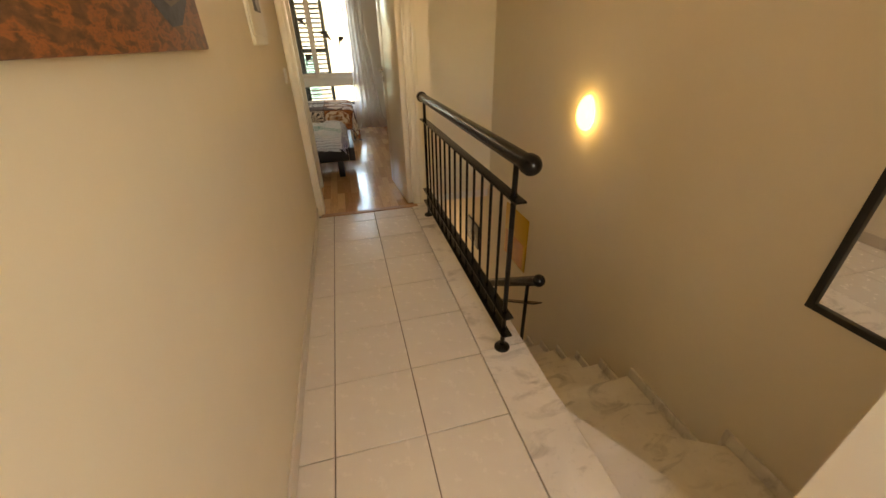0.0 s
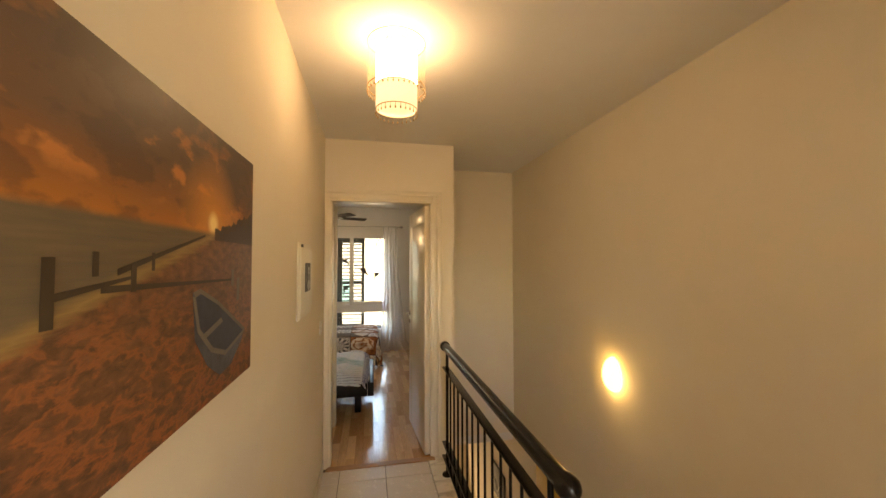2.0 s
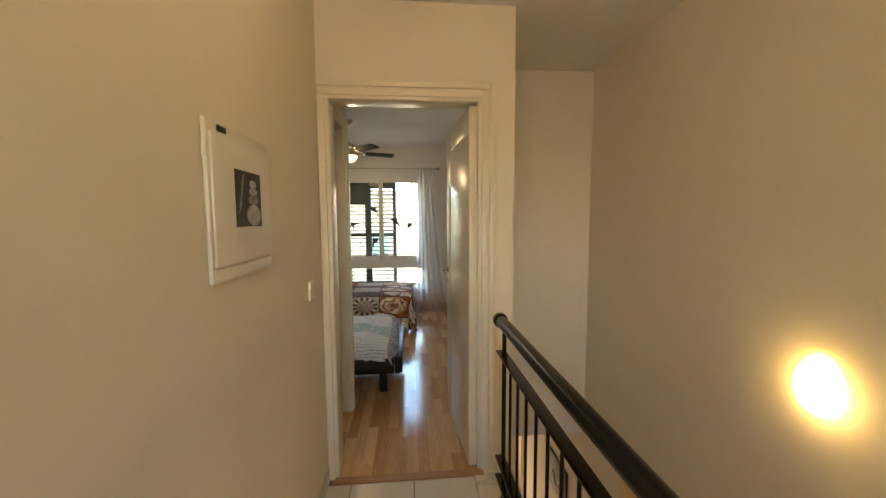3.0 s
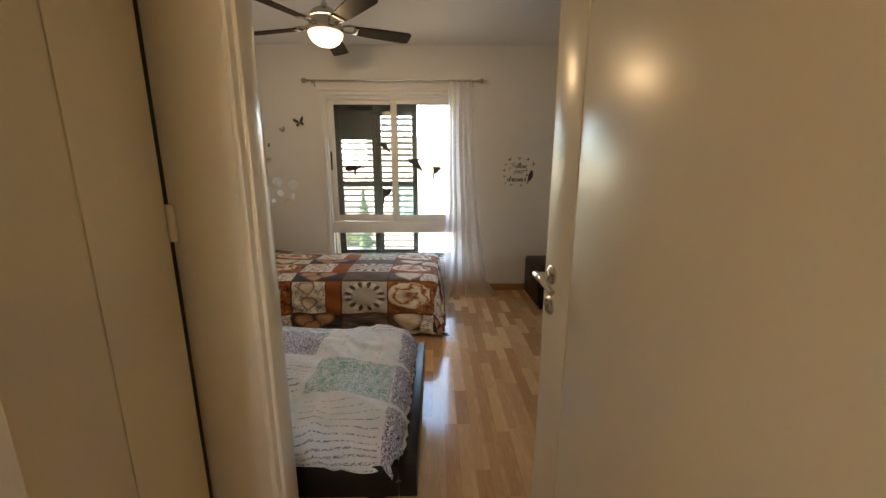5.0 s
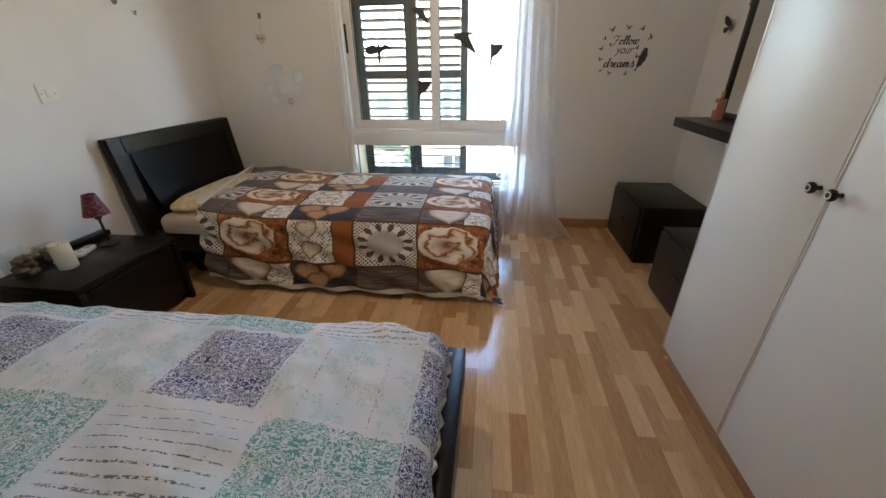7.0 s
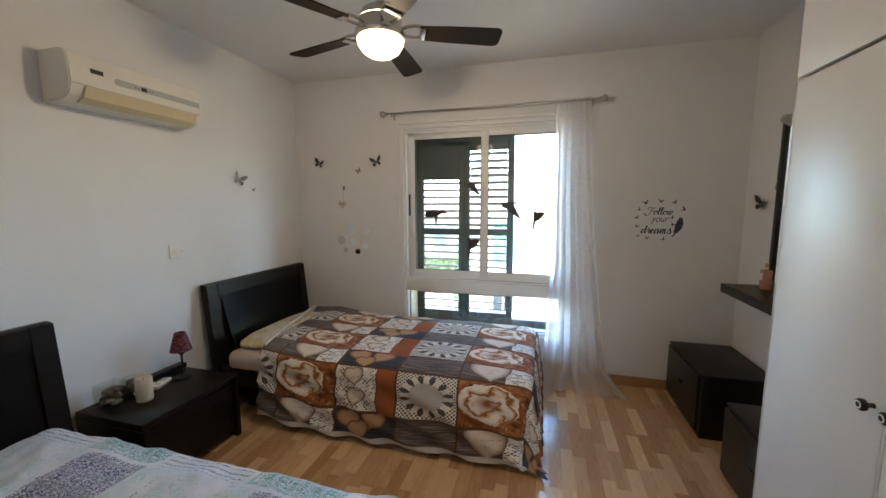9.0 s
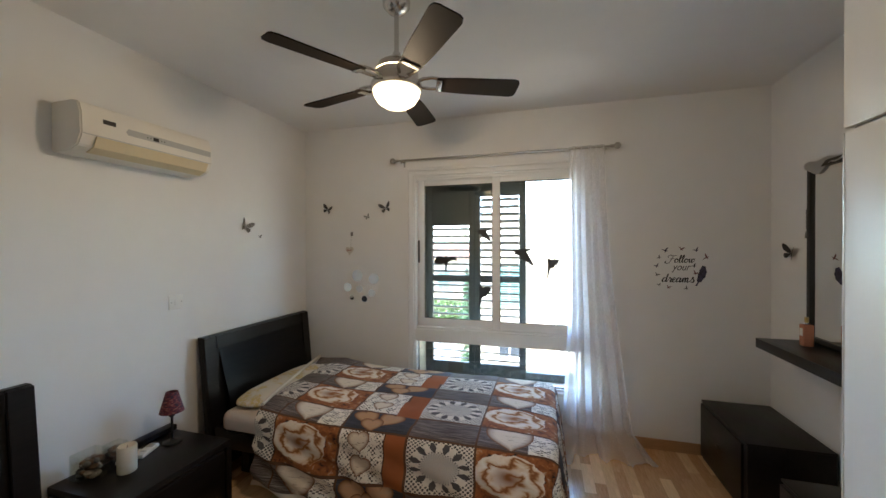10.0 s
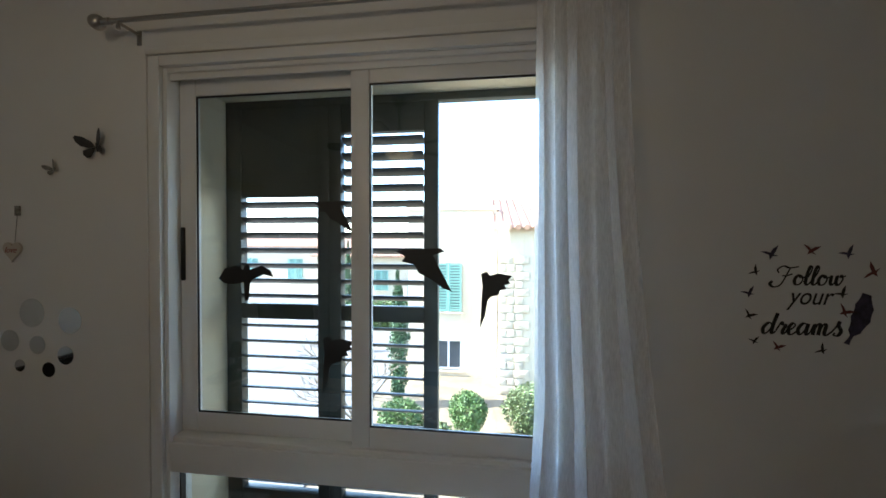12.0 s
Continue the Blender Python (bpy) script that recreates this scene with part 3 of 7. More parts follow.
def shutters():
    s = thing("louvred_shutter", (-.55, WT - .04, .298), "dark green louvred window shutter, half closed", "shutter")
    y0, y1 = WT - .062, WT - .020
    yc = (y0 + y1) / 2
    zb, zt = .298, 2.003
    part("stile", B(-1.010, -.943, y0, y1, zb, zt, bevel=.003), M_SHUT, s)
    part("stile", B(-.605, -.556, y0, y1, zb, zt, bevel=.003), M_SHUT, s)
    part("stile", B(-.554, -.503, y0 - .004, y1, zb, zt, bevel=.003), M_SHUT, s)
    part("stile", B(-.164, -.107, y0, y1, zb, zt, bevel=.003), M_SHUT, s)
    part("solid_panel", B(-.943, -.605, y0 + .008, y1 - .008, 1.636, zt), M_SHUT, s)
    for x0, x1, top in ((-.943, -.605, 1.636), (-.503, -.164, 1.890)):
        if top > 1.7:
            part("rail", B(x0, x1, y0 + .003, y1 - .003, top, zt, bevel=.002), M_SHUT, s)
        part("rail", B(x0, x1, y0 + .003, y1 - .003, 1.128, 1.190, bevel=.002), M_SHUT, s)
        part("rail", B(x0, x1, y0 + .003, y1 - .003, zb, .405, bevel=.002), M_SHUT, s)
        for za, zc in ((1.190, top), (.405, 1.128)):
            n = int(round((zc - za) / .064))
            for i in range(n):
                z = za + (i + .5) * (zc - za) / n
                bm = bmesh.new()
                tilt = math.radians(-22 - 4 * noise.noise((x0 * 9, z * 7, 3)))
                pts = []
                for k in range(10):
                    a = math.tau * k / 10
                    u, v = .031 * math.cos(a), .0060 * math.sin(a)
                    pts.append((x0 + .004, yc + u * math.cos(tilt) - v * math.sin(tilt), z + u * math.sin(tilt) + v * math.cos(tilt)))
                slab(bm, pts, (1, 0, 0), x1 - x0 - .008)
                for e in (x0 - .001, x1 - .004):
                    box(bm, e, e + .005, yc - .004, yc + .004, z - .004, z + .004)
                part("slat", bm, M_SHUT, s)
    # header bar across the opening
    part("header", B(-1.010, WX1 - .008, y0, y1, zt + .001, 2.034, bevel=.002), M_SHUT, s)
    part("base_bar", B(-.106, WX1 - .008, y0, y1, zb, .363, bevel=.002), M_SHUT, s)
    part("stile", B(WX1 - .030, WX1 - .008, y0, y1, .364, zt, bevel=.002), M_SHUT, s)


shutters()

# ---- landing: railing ----
def railing():
    r = thing("stair_railing", (0.556, 1.8, 0.002), "black gloss iron railing with round handrail", "railing")
    x = 0.556
    ya, yb = 1.026, 2.60
    part("handrail", rod(bmesh.new(), (x, .915, .912), (x, 2.69, .912), .029, seg=28), M_IRON, r)
    for y, d in ((.915, -1), (2.69, 1)):
        part("end_cap", lathe(bmesh.new(), [(0, d * .034), (.016, d * .031), (.029, d * .019), (.036, d * .004), (.036, -d * .022), (.029, -d * .026)], (x, y, .912), 24, 'Y'), M_IRON, r)
    for nm, z, y0, y1 in (("top_bar", .755, .965, 2.675), ("low_bar", .205, .98, 2.675), ("base_bar", .105, .98, 2.675)):
        part(nm, B(x - .024, x + .024, y0, y1, z, z + .008, bevel=.001), M_IRON, r)
    for y in (ya, yb):
        post = part("post", rod(bmesh.new(), (x, y, .01), (x, y, .893), .0105), M_IRON, r)
        part("foot", lathe(bmesh.new(), [(.0, .024), (.012, .024), (.018, .019), (.032, .014), (.036, .008), (.036, .0), (.0, .0)], (x, y, .002), 24), M_IRON, post)
        part("collar", rod(bmesh.new(), (x, y, .762), (x, y, .775), .014), M_IRON, post)
    n = 14
    for i in range(1, n):
        y = ya + (yb - ya) * i / n
        part("baluster", rod(bmesh.new(), (x, y, .105), (x, y, .757), .0065, seg=10), M_IRON, r)


railing()


def lower_railing():
    r = thing("lower_stair_railing", (0.76, 2.0, -1.2), "black iron railing along the lower stair flight", "railing")
    x = .775
    s = -.174 / .252
    y0, y1, z0 = 1.17, 3.2, .245
    zz = lambda y: z0 + s * (y - y0)
    part("handrail", rod(bmesh.new(), (x, y0 - .03, zz(y0) + .02), (x, y1, zz(y1)), .026, seg=24), M_IRON, r)
    part("end_cap", ball(bmesh.new(), (x, y0 - .03, zz(y0) + .02), .031), M_IRON, r)
    for off in (.14, .62, .71):
        bm = bmesh.new()
        slab(bm, [(x - .022, y0 - .05, zz(y0 - .05) - off), (x + .022, y0 - .05, zz(y0 - .05) - off), (x + .022, y1, zz(y1) - off), (x - .022, y1, zz(y1) - off)], (0, 0, 1), .008)
        part("flat_bar", bm, M_IRON, r)
    for k in range(8):
        y = 1.24 + .252 * k
        part("baluster", rod(bmesh.new(), (x, y, zz(y) - .86 if k in (0, 7) else zz(y) - .71), (x, y, zz(y) - .01 if k in (0, 7) else zz(y) - .14), .010 if k in (0, 7) else .0065, seg=10), M_IRON, r)


lower_railing()


# ---- landing: wall things ----
def sunset_material():
    m, nt, b = nodes_of("printed_sunset_canvas")
    t = nt.nodes.new("ShaderNodeTexCoord")
    sp = nt.nodes.new("ShaderNodeSeparateXYZ")
    L(nt, t.outputs["Object"], sp.inputs[0])
    u = maths(nt, 'DIVIDE', maths(nt, 'SUBTRACT', sp.outputs[1], .305), .75)
    v = maths(nt, 'DIVIDE', maths(nt, 'SUBTRACT', sp.outputs[2], 1.264), .565)
    cx = N(nt, "ShaderNodeCombineXYZ")
    L(nt, u, cx.inputs[0])
    L(nt, v, cx.inputs[1])
    vec = cx.outputs[0]
    # sky: dark brown at the top, orange near the horizon, with small torn clouds lit from below
    skyc = ramp(nt, v, [(0.62, (0.42, 0.15, 0.03)), (0.70, (0.25, 0.095, 0.03)), (0.80, (0.13, 0.066, 0.036)), (1.0, (0.075, 0.046, 0.032))])
    cl = noise_tex(nt, coords_from(nt, vec, (5.5, 8, 1)), 1.0, 4, .5, .15)
    brk = noise_tex(nt, coords_from(nt, vec, (17, 22, 1)), 1.0, 4, .6, .3)
    cl = maths(nt, 'ADD', cl, maths(nt, 'MULTIPLY_ADD', brk, .22, -.11))
    band = ramp(nt, v, [(0.66, (0, 0, 0)), (0.72, (1, 1, 1)), (0.84, (1, 1, 1)), (0.95, (.25, .25, .25))])
    torn = maths(nt, 'MULTIPLY', ramp(nt, cl, [(0.56, (0, 0, 0)), (0.64, (1, 1, 1))]), band)
    skyc = mixc(nt, torn, skyc, (0.48, 0.18, 0.05))
    skyc = mixc(nt, maths(nt, 'MULTIPLY', ramp(nt, cl, [(0.44, (1, 1, 1)), (0.50, (0, 0, 0))]), .5), skyc, (0.06, 0.034, 0.024))
    dx = maths(nt, 'SUBTRACT', u, .655)
    dy = maths(nt, 'MULTIPLY', maths(nt, 'SUBTRACT', v, .655), .75)
    rr = maths(nt, 'SQRT', maths(nt, 'ADD', maths(nt, 'MULTIPLY', dx, dx), maths(nt, 'MULTIPLY', dy, dy)))
    skyc = mixc(nt, ramp(nt, rr, [(0.0, (.8, .8, .8)), (0.05, (.7, .7, .7)), (0.20, (0, 0, 0))]), skyc, (0.75, 0.30, 0.06))
    skyc = mixc(nt, ramp(nt, rr, [(0.014, (1, 1, 1)), (0.040, (0, 0, 0))]), skyc, (0.98, 0.78, 0.36))
    # sea on the left, sand on the right
    wv = noise_tex(nt, coords_from(nt, vec, (6, 60, 1)), 1.0, 3)
    sea = mixc(nt, wv, (0.075, 0.070, 0.050), (0.20, 0.13, 0.075))
    # footprints in the sand: dark hollows with lit rims, broader and brighter near the lower edge
    s1 = noise_tex(nt, coords_from(nt, vec, (10, 15, 1)), 1.0, 5, .6, .5)
    s2 = noise_tex(nt, coords_from(nt, vec, (26, 40, 1)), 1.0, 4, .6, .4)
    rim = maths(nt, 'ABSOLUTE', maths(nt, 'SUBTRACT', maths(nt, 'MULTIPLY_ADD', s2, .35, s1), .72))
    near = ramp(nt, v, [(0.02, (1, 1, 1)), (0.30, (.75, .75, .75)), (0.46, (.06, .06, .06))])
    sand = ramp(nt, s2, [(0.35, (0.10, 0.045, 0.024)), (0.60, (0.19, 0.08, 0.038)), (0.72, (0.25, 0.105, 0.05))])
    sand = mixc(nt, maths(nt, 'MULTIPLY', ramp(nt, rim, [(0.0, (.9, .9, .9)), (0.075, (0, 0, 0))]), near), sand, (0.36, 0.115, 0.04))
    edge = maths(nt, 'SUBTRACT', v, maths(nt, 'MULTIPLY_ADD', u, .40, .36))
    land = mixc(nt, ramp(nt, maths(nt, 'ADD', edge, .5), [(0.49, (0, 0, 0)), (0.51, (1, 1, 1))]), sand, sea)
    foam = maths(nt, 'ABSOLUTE', maths(nt, 'ADD', edge, maths(nt, 'MULTIPLY_ADD', wv, .05, -.02)))
    land = mixc(nt, ramp(nt, foam, [(0.0, (1, 1, 1)), (0.03, (0, 0, 0))]), land, (0.30, 0.20, 0.08))
    c = mixc(nt, ramp(nt, v, [(0.612, (0, 0, 0)), (0.630, (1, 1, 1))]), land, skyc)
    # dark tree line on the right
    tl = noise_tex(nt, coords_from(nt, vec, (26, 4, 1)), 1.0, 5)
    hgt = maths(nt, 'MULTIPLY_ADD', maths(nt, 'SUBTRACT', u, .66), .34, maths(nt, 'MULTIPLY_ADD', tl, .09, .585))
    on = maths(nt, 'MULTIPLY', maths(nt, 'LESS_THAN', v, hgt), maths(nt, 'MULTIPLY', maths(nt, 'GREATER_THAN', u, .665), maths(nt, 'GREATER_THAN', v, .595)))
    c = mixc(nt, on, c, (0.05, 0.025, 0.016))
    L(nt, c, b.inputs["Base Color"])
    b.inputs["Roughness"].default_value = 0.52
    bump(nt, b, noise_tex(nt, coords(nt), 900, 1), .06, .001)
    return m


def coords_from(nt, vec, scale):
    mp = nt.nodes.new("ShaderNodeMapping")
    mp.inputs["Scale"].default_value = scale
    L(nt, vec, mp.inputs[0])
    return mp.outputs[0]


def sunset_canvas():
    c = thing("canvas_picture", (HL, .68, 1.248), "stretched canvas print of an orange beach sunset with a boat", "picture")
    part("canvas", B(HL + .001, HL + .022, .305, 1.055, 1.264, 1.829, bevel=.003), sunset_material(), c)
    Y = lambda u: .305 + .75 * u
    Z = lambda v: 1.264 + .565 * v
    blue = plain("printed_boat_blue", (0.075, 0.082, 0.115), .5, var=.35, big=9)
    pale = plain("printed_pale_wood", (0.17, 0.15, 0.13), .5, var=.2)
    dark = plain("printed_dark_wood", (0.050, 0.032, 0.020), .5, var=.2)
    deep = plain("printed_boat_inside", (0.030, 0.040, 0.075), .5, var=.35, big=9)
    x = HL + .0225

    def flat(name, pts, mat, lift=0.0):
        part(name, slab(bmesh.new(), [(x + lift, Y(u), Z(v)) for u, v in pts], (1, 0, 0), .0004), mat, c)

    flat("boat_hull", [(.537, .412), (.575, .421), (.69, .363), (.919, .206), (.90, .17), (.80, .085), (.714, .075), (.63, .14), (.555, .25)], blue)
    flat("boat_inside", [(.550, .395), (.585, .402), (.69, .350), (.905, .205), (.755, .160), (.66, .20), (.575, .29)], deep, .0005)
    flat("boat_rim", [(.537, .412), (.575, .423), (.69, .366), (.922, .208), (.905, .203), (.688, .352), (.578, .406), (.552, .396)], pale, .001)
    flat("boat_rim", [(.535, .400), (.550, .398), (.578, .285), (.662, .196), (.755, .157), (.905, .203), (.922, .208), (.905, .190), (.750, .140), (.650, .182), (.565, .275)], pale, .001)
    flat("boat_seat", [(.600, .262), (.712, .298), (.726, .280), (.615, .244)], pale, .0015)
    for u, v0, v1, w in ((.118, .392, .525, .011), (.206, .485, .538, .007), (.303, .442, .512, .008), (.365, .492, .540, .005), (.80, .414, .482, .010), (.85, .347, .445, .012)):
        flat("fence_post", [(u - w, v0), (u + w, v0), (u + w, v1), (u - w, v1)], dark if u < .7 else pale, .001)
    for (u0, v0), (u1, v1) in (((.12, .448), (.30, .478)), ((.26, .492), (.60, .607)), ((.22, .455), (.80, .440))):
        flat("fence_rail", [(u0, v0 - .008), (u1, v1 - .004), (u1, v1 + .004), (u0, v0 + .008)], dark, .0005)


sunset_canvas()


def meter_cover():
    c = thing("fuse_box_cover", (HL, 2.02, 1.275), "cream plastic fuse box cover with a small stone print", "fuse box")
    part("surround", B(HL + .001, HL + .012, 1.797, 2.148, 1.268, 1.648, bevel=.004), M_PLASTIC2, c)
    part("lid", B(HL + .013, HL + .021, 1.803, 2.142, 1.306, 1.618, bevel=.004), M_PLASTIC2, c)
    part("latch", B(HL + .012, HL + .017, 1.845, 1.885, 1.625, 1.640, bevel=.002), M_BLACK, c)
    part("strip", B(HL + .012, HL + .017, 1.803, 2.142, 1.272, 1.301, bevel=.002), M_PLASTIC2, c)
    for z in (1.36, 1.56):
        part("hinge", B(HL + .004, HL + .014, 1.790, 1.798, z, z + .03, bevel=.002), M_PLASTIC2, c)
    pr = thing("stone_print", (HL + .021, 2.02, 1.39), "small black and white print of stacked stones", "picture")
    x = HL + .0225
    part("card", B(x, x + .002, 1.901, 2.054, 1.399, 1.546), M_CARD, pr)
    grey = plain("printed_stone_grey", (0.22, 0.21, 0.20), .5, var=.25, big=30)
    lite = plain("printed_stone_light", (0.40, 0.39, 0.37), .5, var=.25, big=30)
    for z, ry, rz in ((1.430, .044, .029), (1.472, .033, .013), (1.494, .026, .010), (1.514, .020, .012)):
        bm = bmesh.new()
        slab(bm, [(x + .002, 2.003 + ry * math.cos(a * math.tau / 20), z + rz * math.sin(a * math.tau / 20)) for a in range(20)], (1, 0, 0), .0006)
        part("printed_stone", bm, grey if .03 < ry < .04 else lite, pr)
    for a in range(5):
        bm = bmesh.new()
        y, z = 1.918 + .005 * a, 1.43 + .019 * a
        slab(bm, [(x + .002, y - .008, z), (x + .002, y + .004, z + .028), (x + .002, y + .016, z + .034), (x + .002, y + .006, z + .014)], (1, 0, 0), .0006)
        part("printed_leaf", bm, grey, pr)


M_PLASTIC2 = plain("cream_plastic", (0.74, 0.70, 0.60), 0.4, var=0.03, relief=0.01)
M_CARD = plain("black_print_card", (0.03, 0.028, 0.026), 0.5, var=0.2)
meter_cover()


def wall_switch(name, c, axis, label):
    """A square plate with a rocker; axis: the way (x, or y) that it faces, with sign."""
    s = thing(name, c, label, "switch")
    x, y, z = c
    d = 1 if axis[0] == '+' else -1
    if axis[1] == 'x':
        part("plate", B(min(x, x + d * .009), max(x, x + d * .009), y - .043, y + .043, z - .043, z + .043, bevel=.003), M_PLASTIC, s)
        part("rocker", B(min(x + d * .009, x + d * .013), max(x + d * .009, x + d * .013), y - .012, y + .012, z - .018, z + .018, bevel=.002), M_PLASTIC, s)
        for k in (-1, 1):
            part("screw", rod(bmesh.new(), (x + d * .008, y + k * .031, z), (x + d * .0105, y + k * .031, z), .0035, seg=10), M_STEEL, s)


wall_switch("light_switch", (HL, 2.645, 1.09), "+x", "white square light switch on the landing wall")
wall_switch("wall_socket", (RL, 5.363, 1.116), "+x", "white square switch plate on the bedroom wall")


def wall_mirror():
    m = thing("wall_mirror", (HR, .10, .43), "tall mirror in a narrow black frame on the stairwell wall", "mirror")
    x0, x1 = HR - .025, HR - .001
    part("frame", B(x0, x1, .511, .535, .425, 1.35, bevel=.002), M_BLACK, m)
    part("frame", B(x0, x1, .09, .114, .425, 1.35, bevel=.002), M_BLACK, m)
    part("frame", B(x0, x1, .114, .511, .425, .449, bevel=.002), M_BLACK, m)
    part("frame", B(x0, x1, .114, .511, 1.326, 1.35, bevel=.002), M_BLACK, m)
    part("glass", B(x0 + .012, x0 + .016, .114, .511, .449, 1.326), M_MIRROR, m, "silvered mirror glass")


wall_mirror()


def sconce():
    s = thing("wall_sconce", (HR, 2.01, .745), "lit amber glass half-shell wall sconce", "wall lamp")
    bm = bmesh.new()
    rings = []
    for i in range(13):
        a = -math.pi / 2 + math.pi * i / 12
        row = []
        for k in range(17):
            b = math.pi * k / 16
            row.append(bm.verts.new((HR - .004 - .062 * math.cos(a) * math.sin(b), 2.01 + .074 * math.cos(a) * math.cos(b) * (1 - .12 * math.sin(a)), .846 + .108 * math.sin(a))))
        rings.append(row)
    for a, b in zip(rings, rings[1:]):
        for k in range(16):
            try:
                bm.faces.new((a[k], a[k + 1], b[k + 1], b[k]))
            except ValueError:
                pass
    bmesh.ops.remove_doubles(bm, verts=bm.verts[:], dist=.0005)
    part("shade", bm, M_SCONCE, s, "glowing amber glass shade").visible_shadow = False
    part("back_plate", rod(bmesh.new(), (HR - .004, 2.01, .846), (HR - .0005, 2.01, .846), .06, seg=28), M_CHROME, s)


sconce()


def pendant():
    p = thing("ceiling_lamp", (.108, 1.50, 2.20), "two-tier cream fabric drum lamp with bead fringe, lit", "ceiling lamp")
    c = (.108, 1.50, 0)
    part("rose", lathe(bmesh.new(), [(0, 2.478), (.035, 2.478), (.05, 2.49), (.05, HC - .0005), (0, HC - .0005)], c), M_PLASTIC, p)
    part("cord", rod(bmesh.new(), (.108, 1.50, 2.40), (.108, 1.50, 2.48), .004), M_PLASTIC, p)
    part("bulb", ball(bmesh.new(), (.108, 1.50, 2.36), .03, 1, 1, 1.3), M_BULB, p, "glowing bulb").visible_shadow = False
    for nm, r, z0, z1, mat in (("outer_shade", .123, 2.292, 2.487, M_SHADE), ("inner_shade", .088, 2.300, 2.430, M_SHADE_IN), ("lower_shade", .0878, 2.200, 2.2995, M_SHADE_LOW)):
        bm = lathe(bmesh.new(), [(r, z0), (r, z1)], c, 48)
        sh = part(nm, bm, mat, p, "cream fabric shade")
        for z in (z0, z1):
            bm = bmesh.new()
            tube(bm, [(c[0] + r * math.cos(math.tau * k / 40), c[1] + r * math.sin(math.tau * k / 40), z) for k in range(41)], .0022, 6)
            part("wire_ring", bm, M_BEAD, sh)
        if nm == "inner_shade":
            continue
        bm = bmesh.new()
        n = int(r * 300)
        for k in range(n):
            a = math.tau * k / n
            x, y = c[0] + r * math.cos(a), c[1] + r * math.sin(a)
            rod(bm, (x, y, z0 - .018), (x, y, z0), .0008, seg=5)
            ball(bm, (x, y, z0 - .021), .0034, 1, 1, 1.8, 8, 6)
        part("bead_fringe", bm, M_BEAD, sh, "row of hanging beads")
    part("diffuser", lathe(bmesh.new(), [(.0, 2.212), (.088, 2.212)], c, 40), M_SHADE_LOW, p, "glowing fabric bottom")
    for k in range(3):
        a = math.tau * k / 3
        part("spoke", rod(bmesh.new(), (c[0], c[1], 2.445), (c[0] + .123 * math.cos(a), c[1] + .123 * math.sin(a), 2.488), .0015, seg=6), M_BEAD, p)


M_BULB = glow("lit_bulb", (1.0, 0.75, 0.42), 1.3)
pendant()


def stair_pictures():
    y = thing("yellow_picture", (HR, 2.85, -.76), "yellow canvas print with an orange block", "picture")
    part("canvas", B(HR - .022, HR - .001, 2.60, 3.10, -.76, -.19, bevel=.012), plain("printed_yellow", (0.62, 0.38, 0.035), .5, var=.1), y)
    part("printed_block", B(HR - .0235, HR - .022, 2.64, 3.06, -.735, -.47), plain("printed_orange", (0.60, 0.22, 0.02), .5, var=.15), y)
    d = thing("dark_picture", (HR, 4.13, -1.25), "dark canvas picture with pale brush strokes", "picture")
    part("canvas", B(HR - .022, HR - .001, 3.92, 4.36, -1.22, -.88, bevel=.004), plain("printed_charcoal", (0.025, 0.024, 0.024), .5, var=.3), d)
    bm = bmesh.new()
    tube(bm, [(HR - .0235, 4.0 + .25 * t / 9, -1.1 + .05 * math.sin(t)) for t in range(10)], .006, 6)
    part("brush_stroke", bm, M_GREY, d)


stair_pictures()

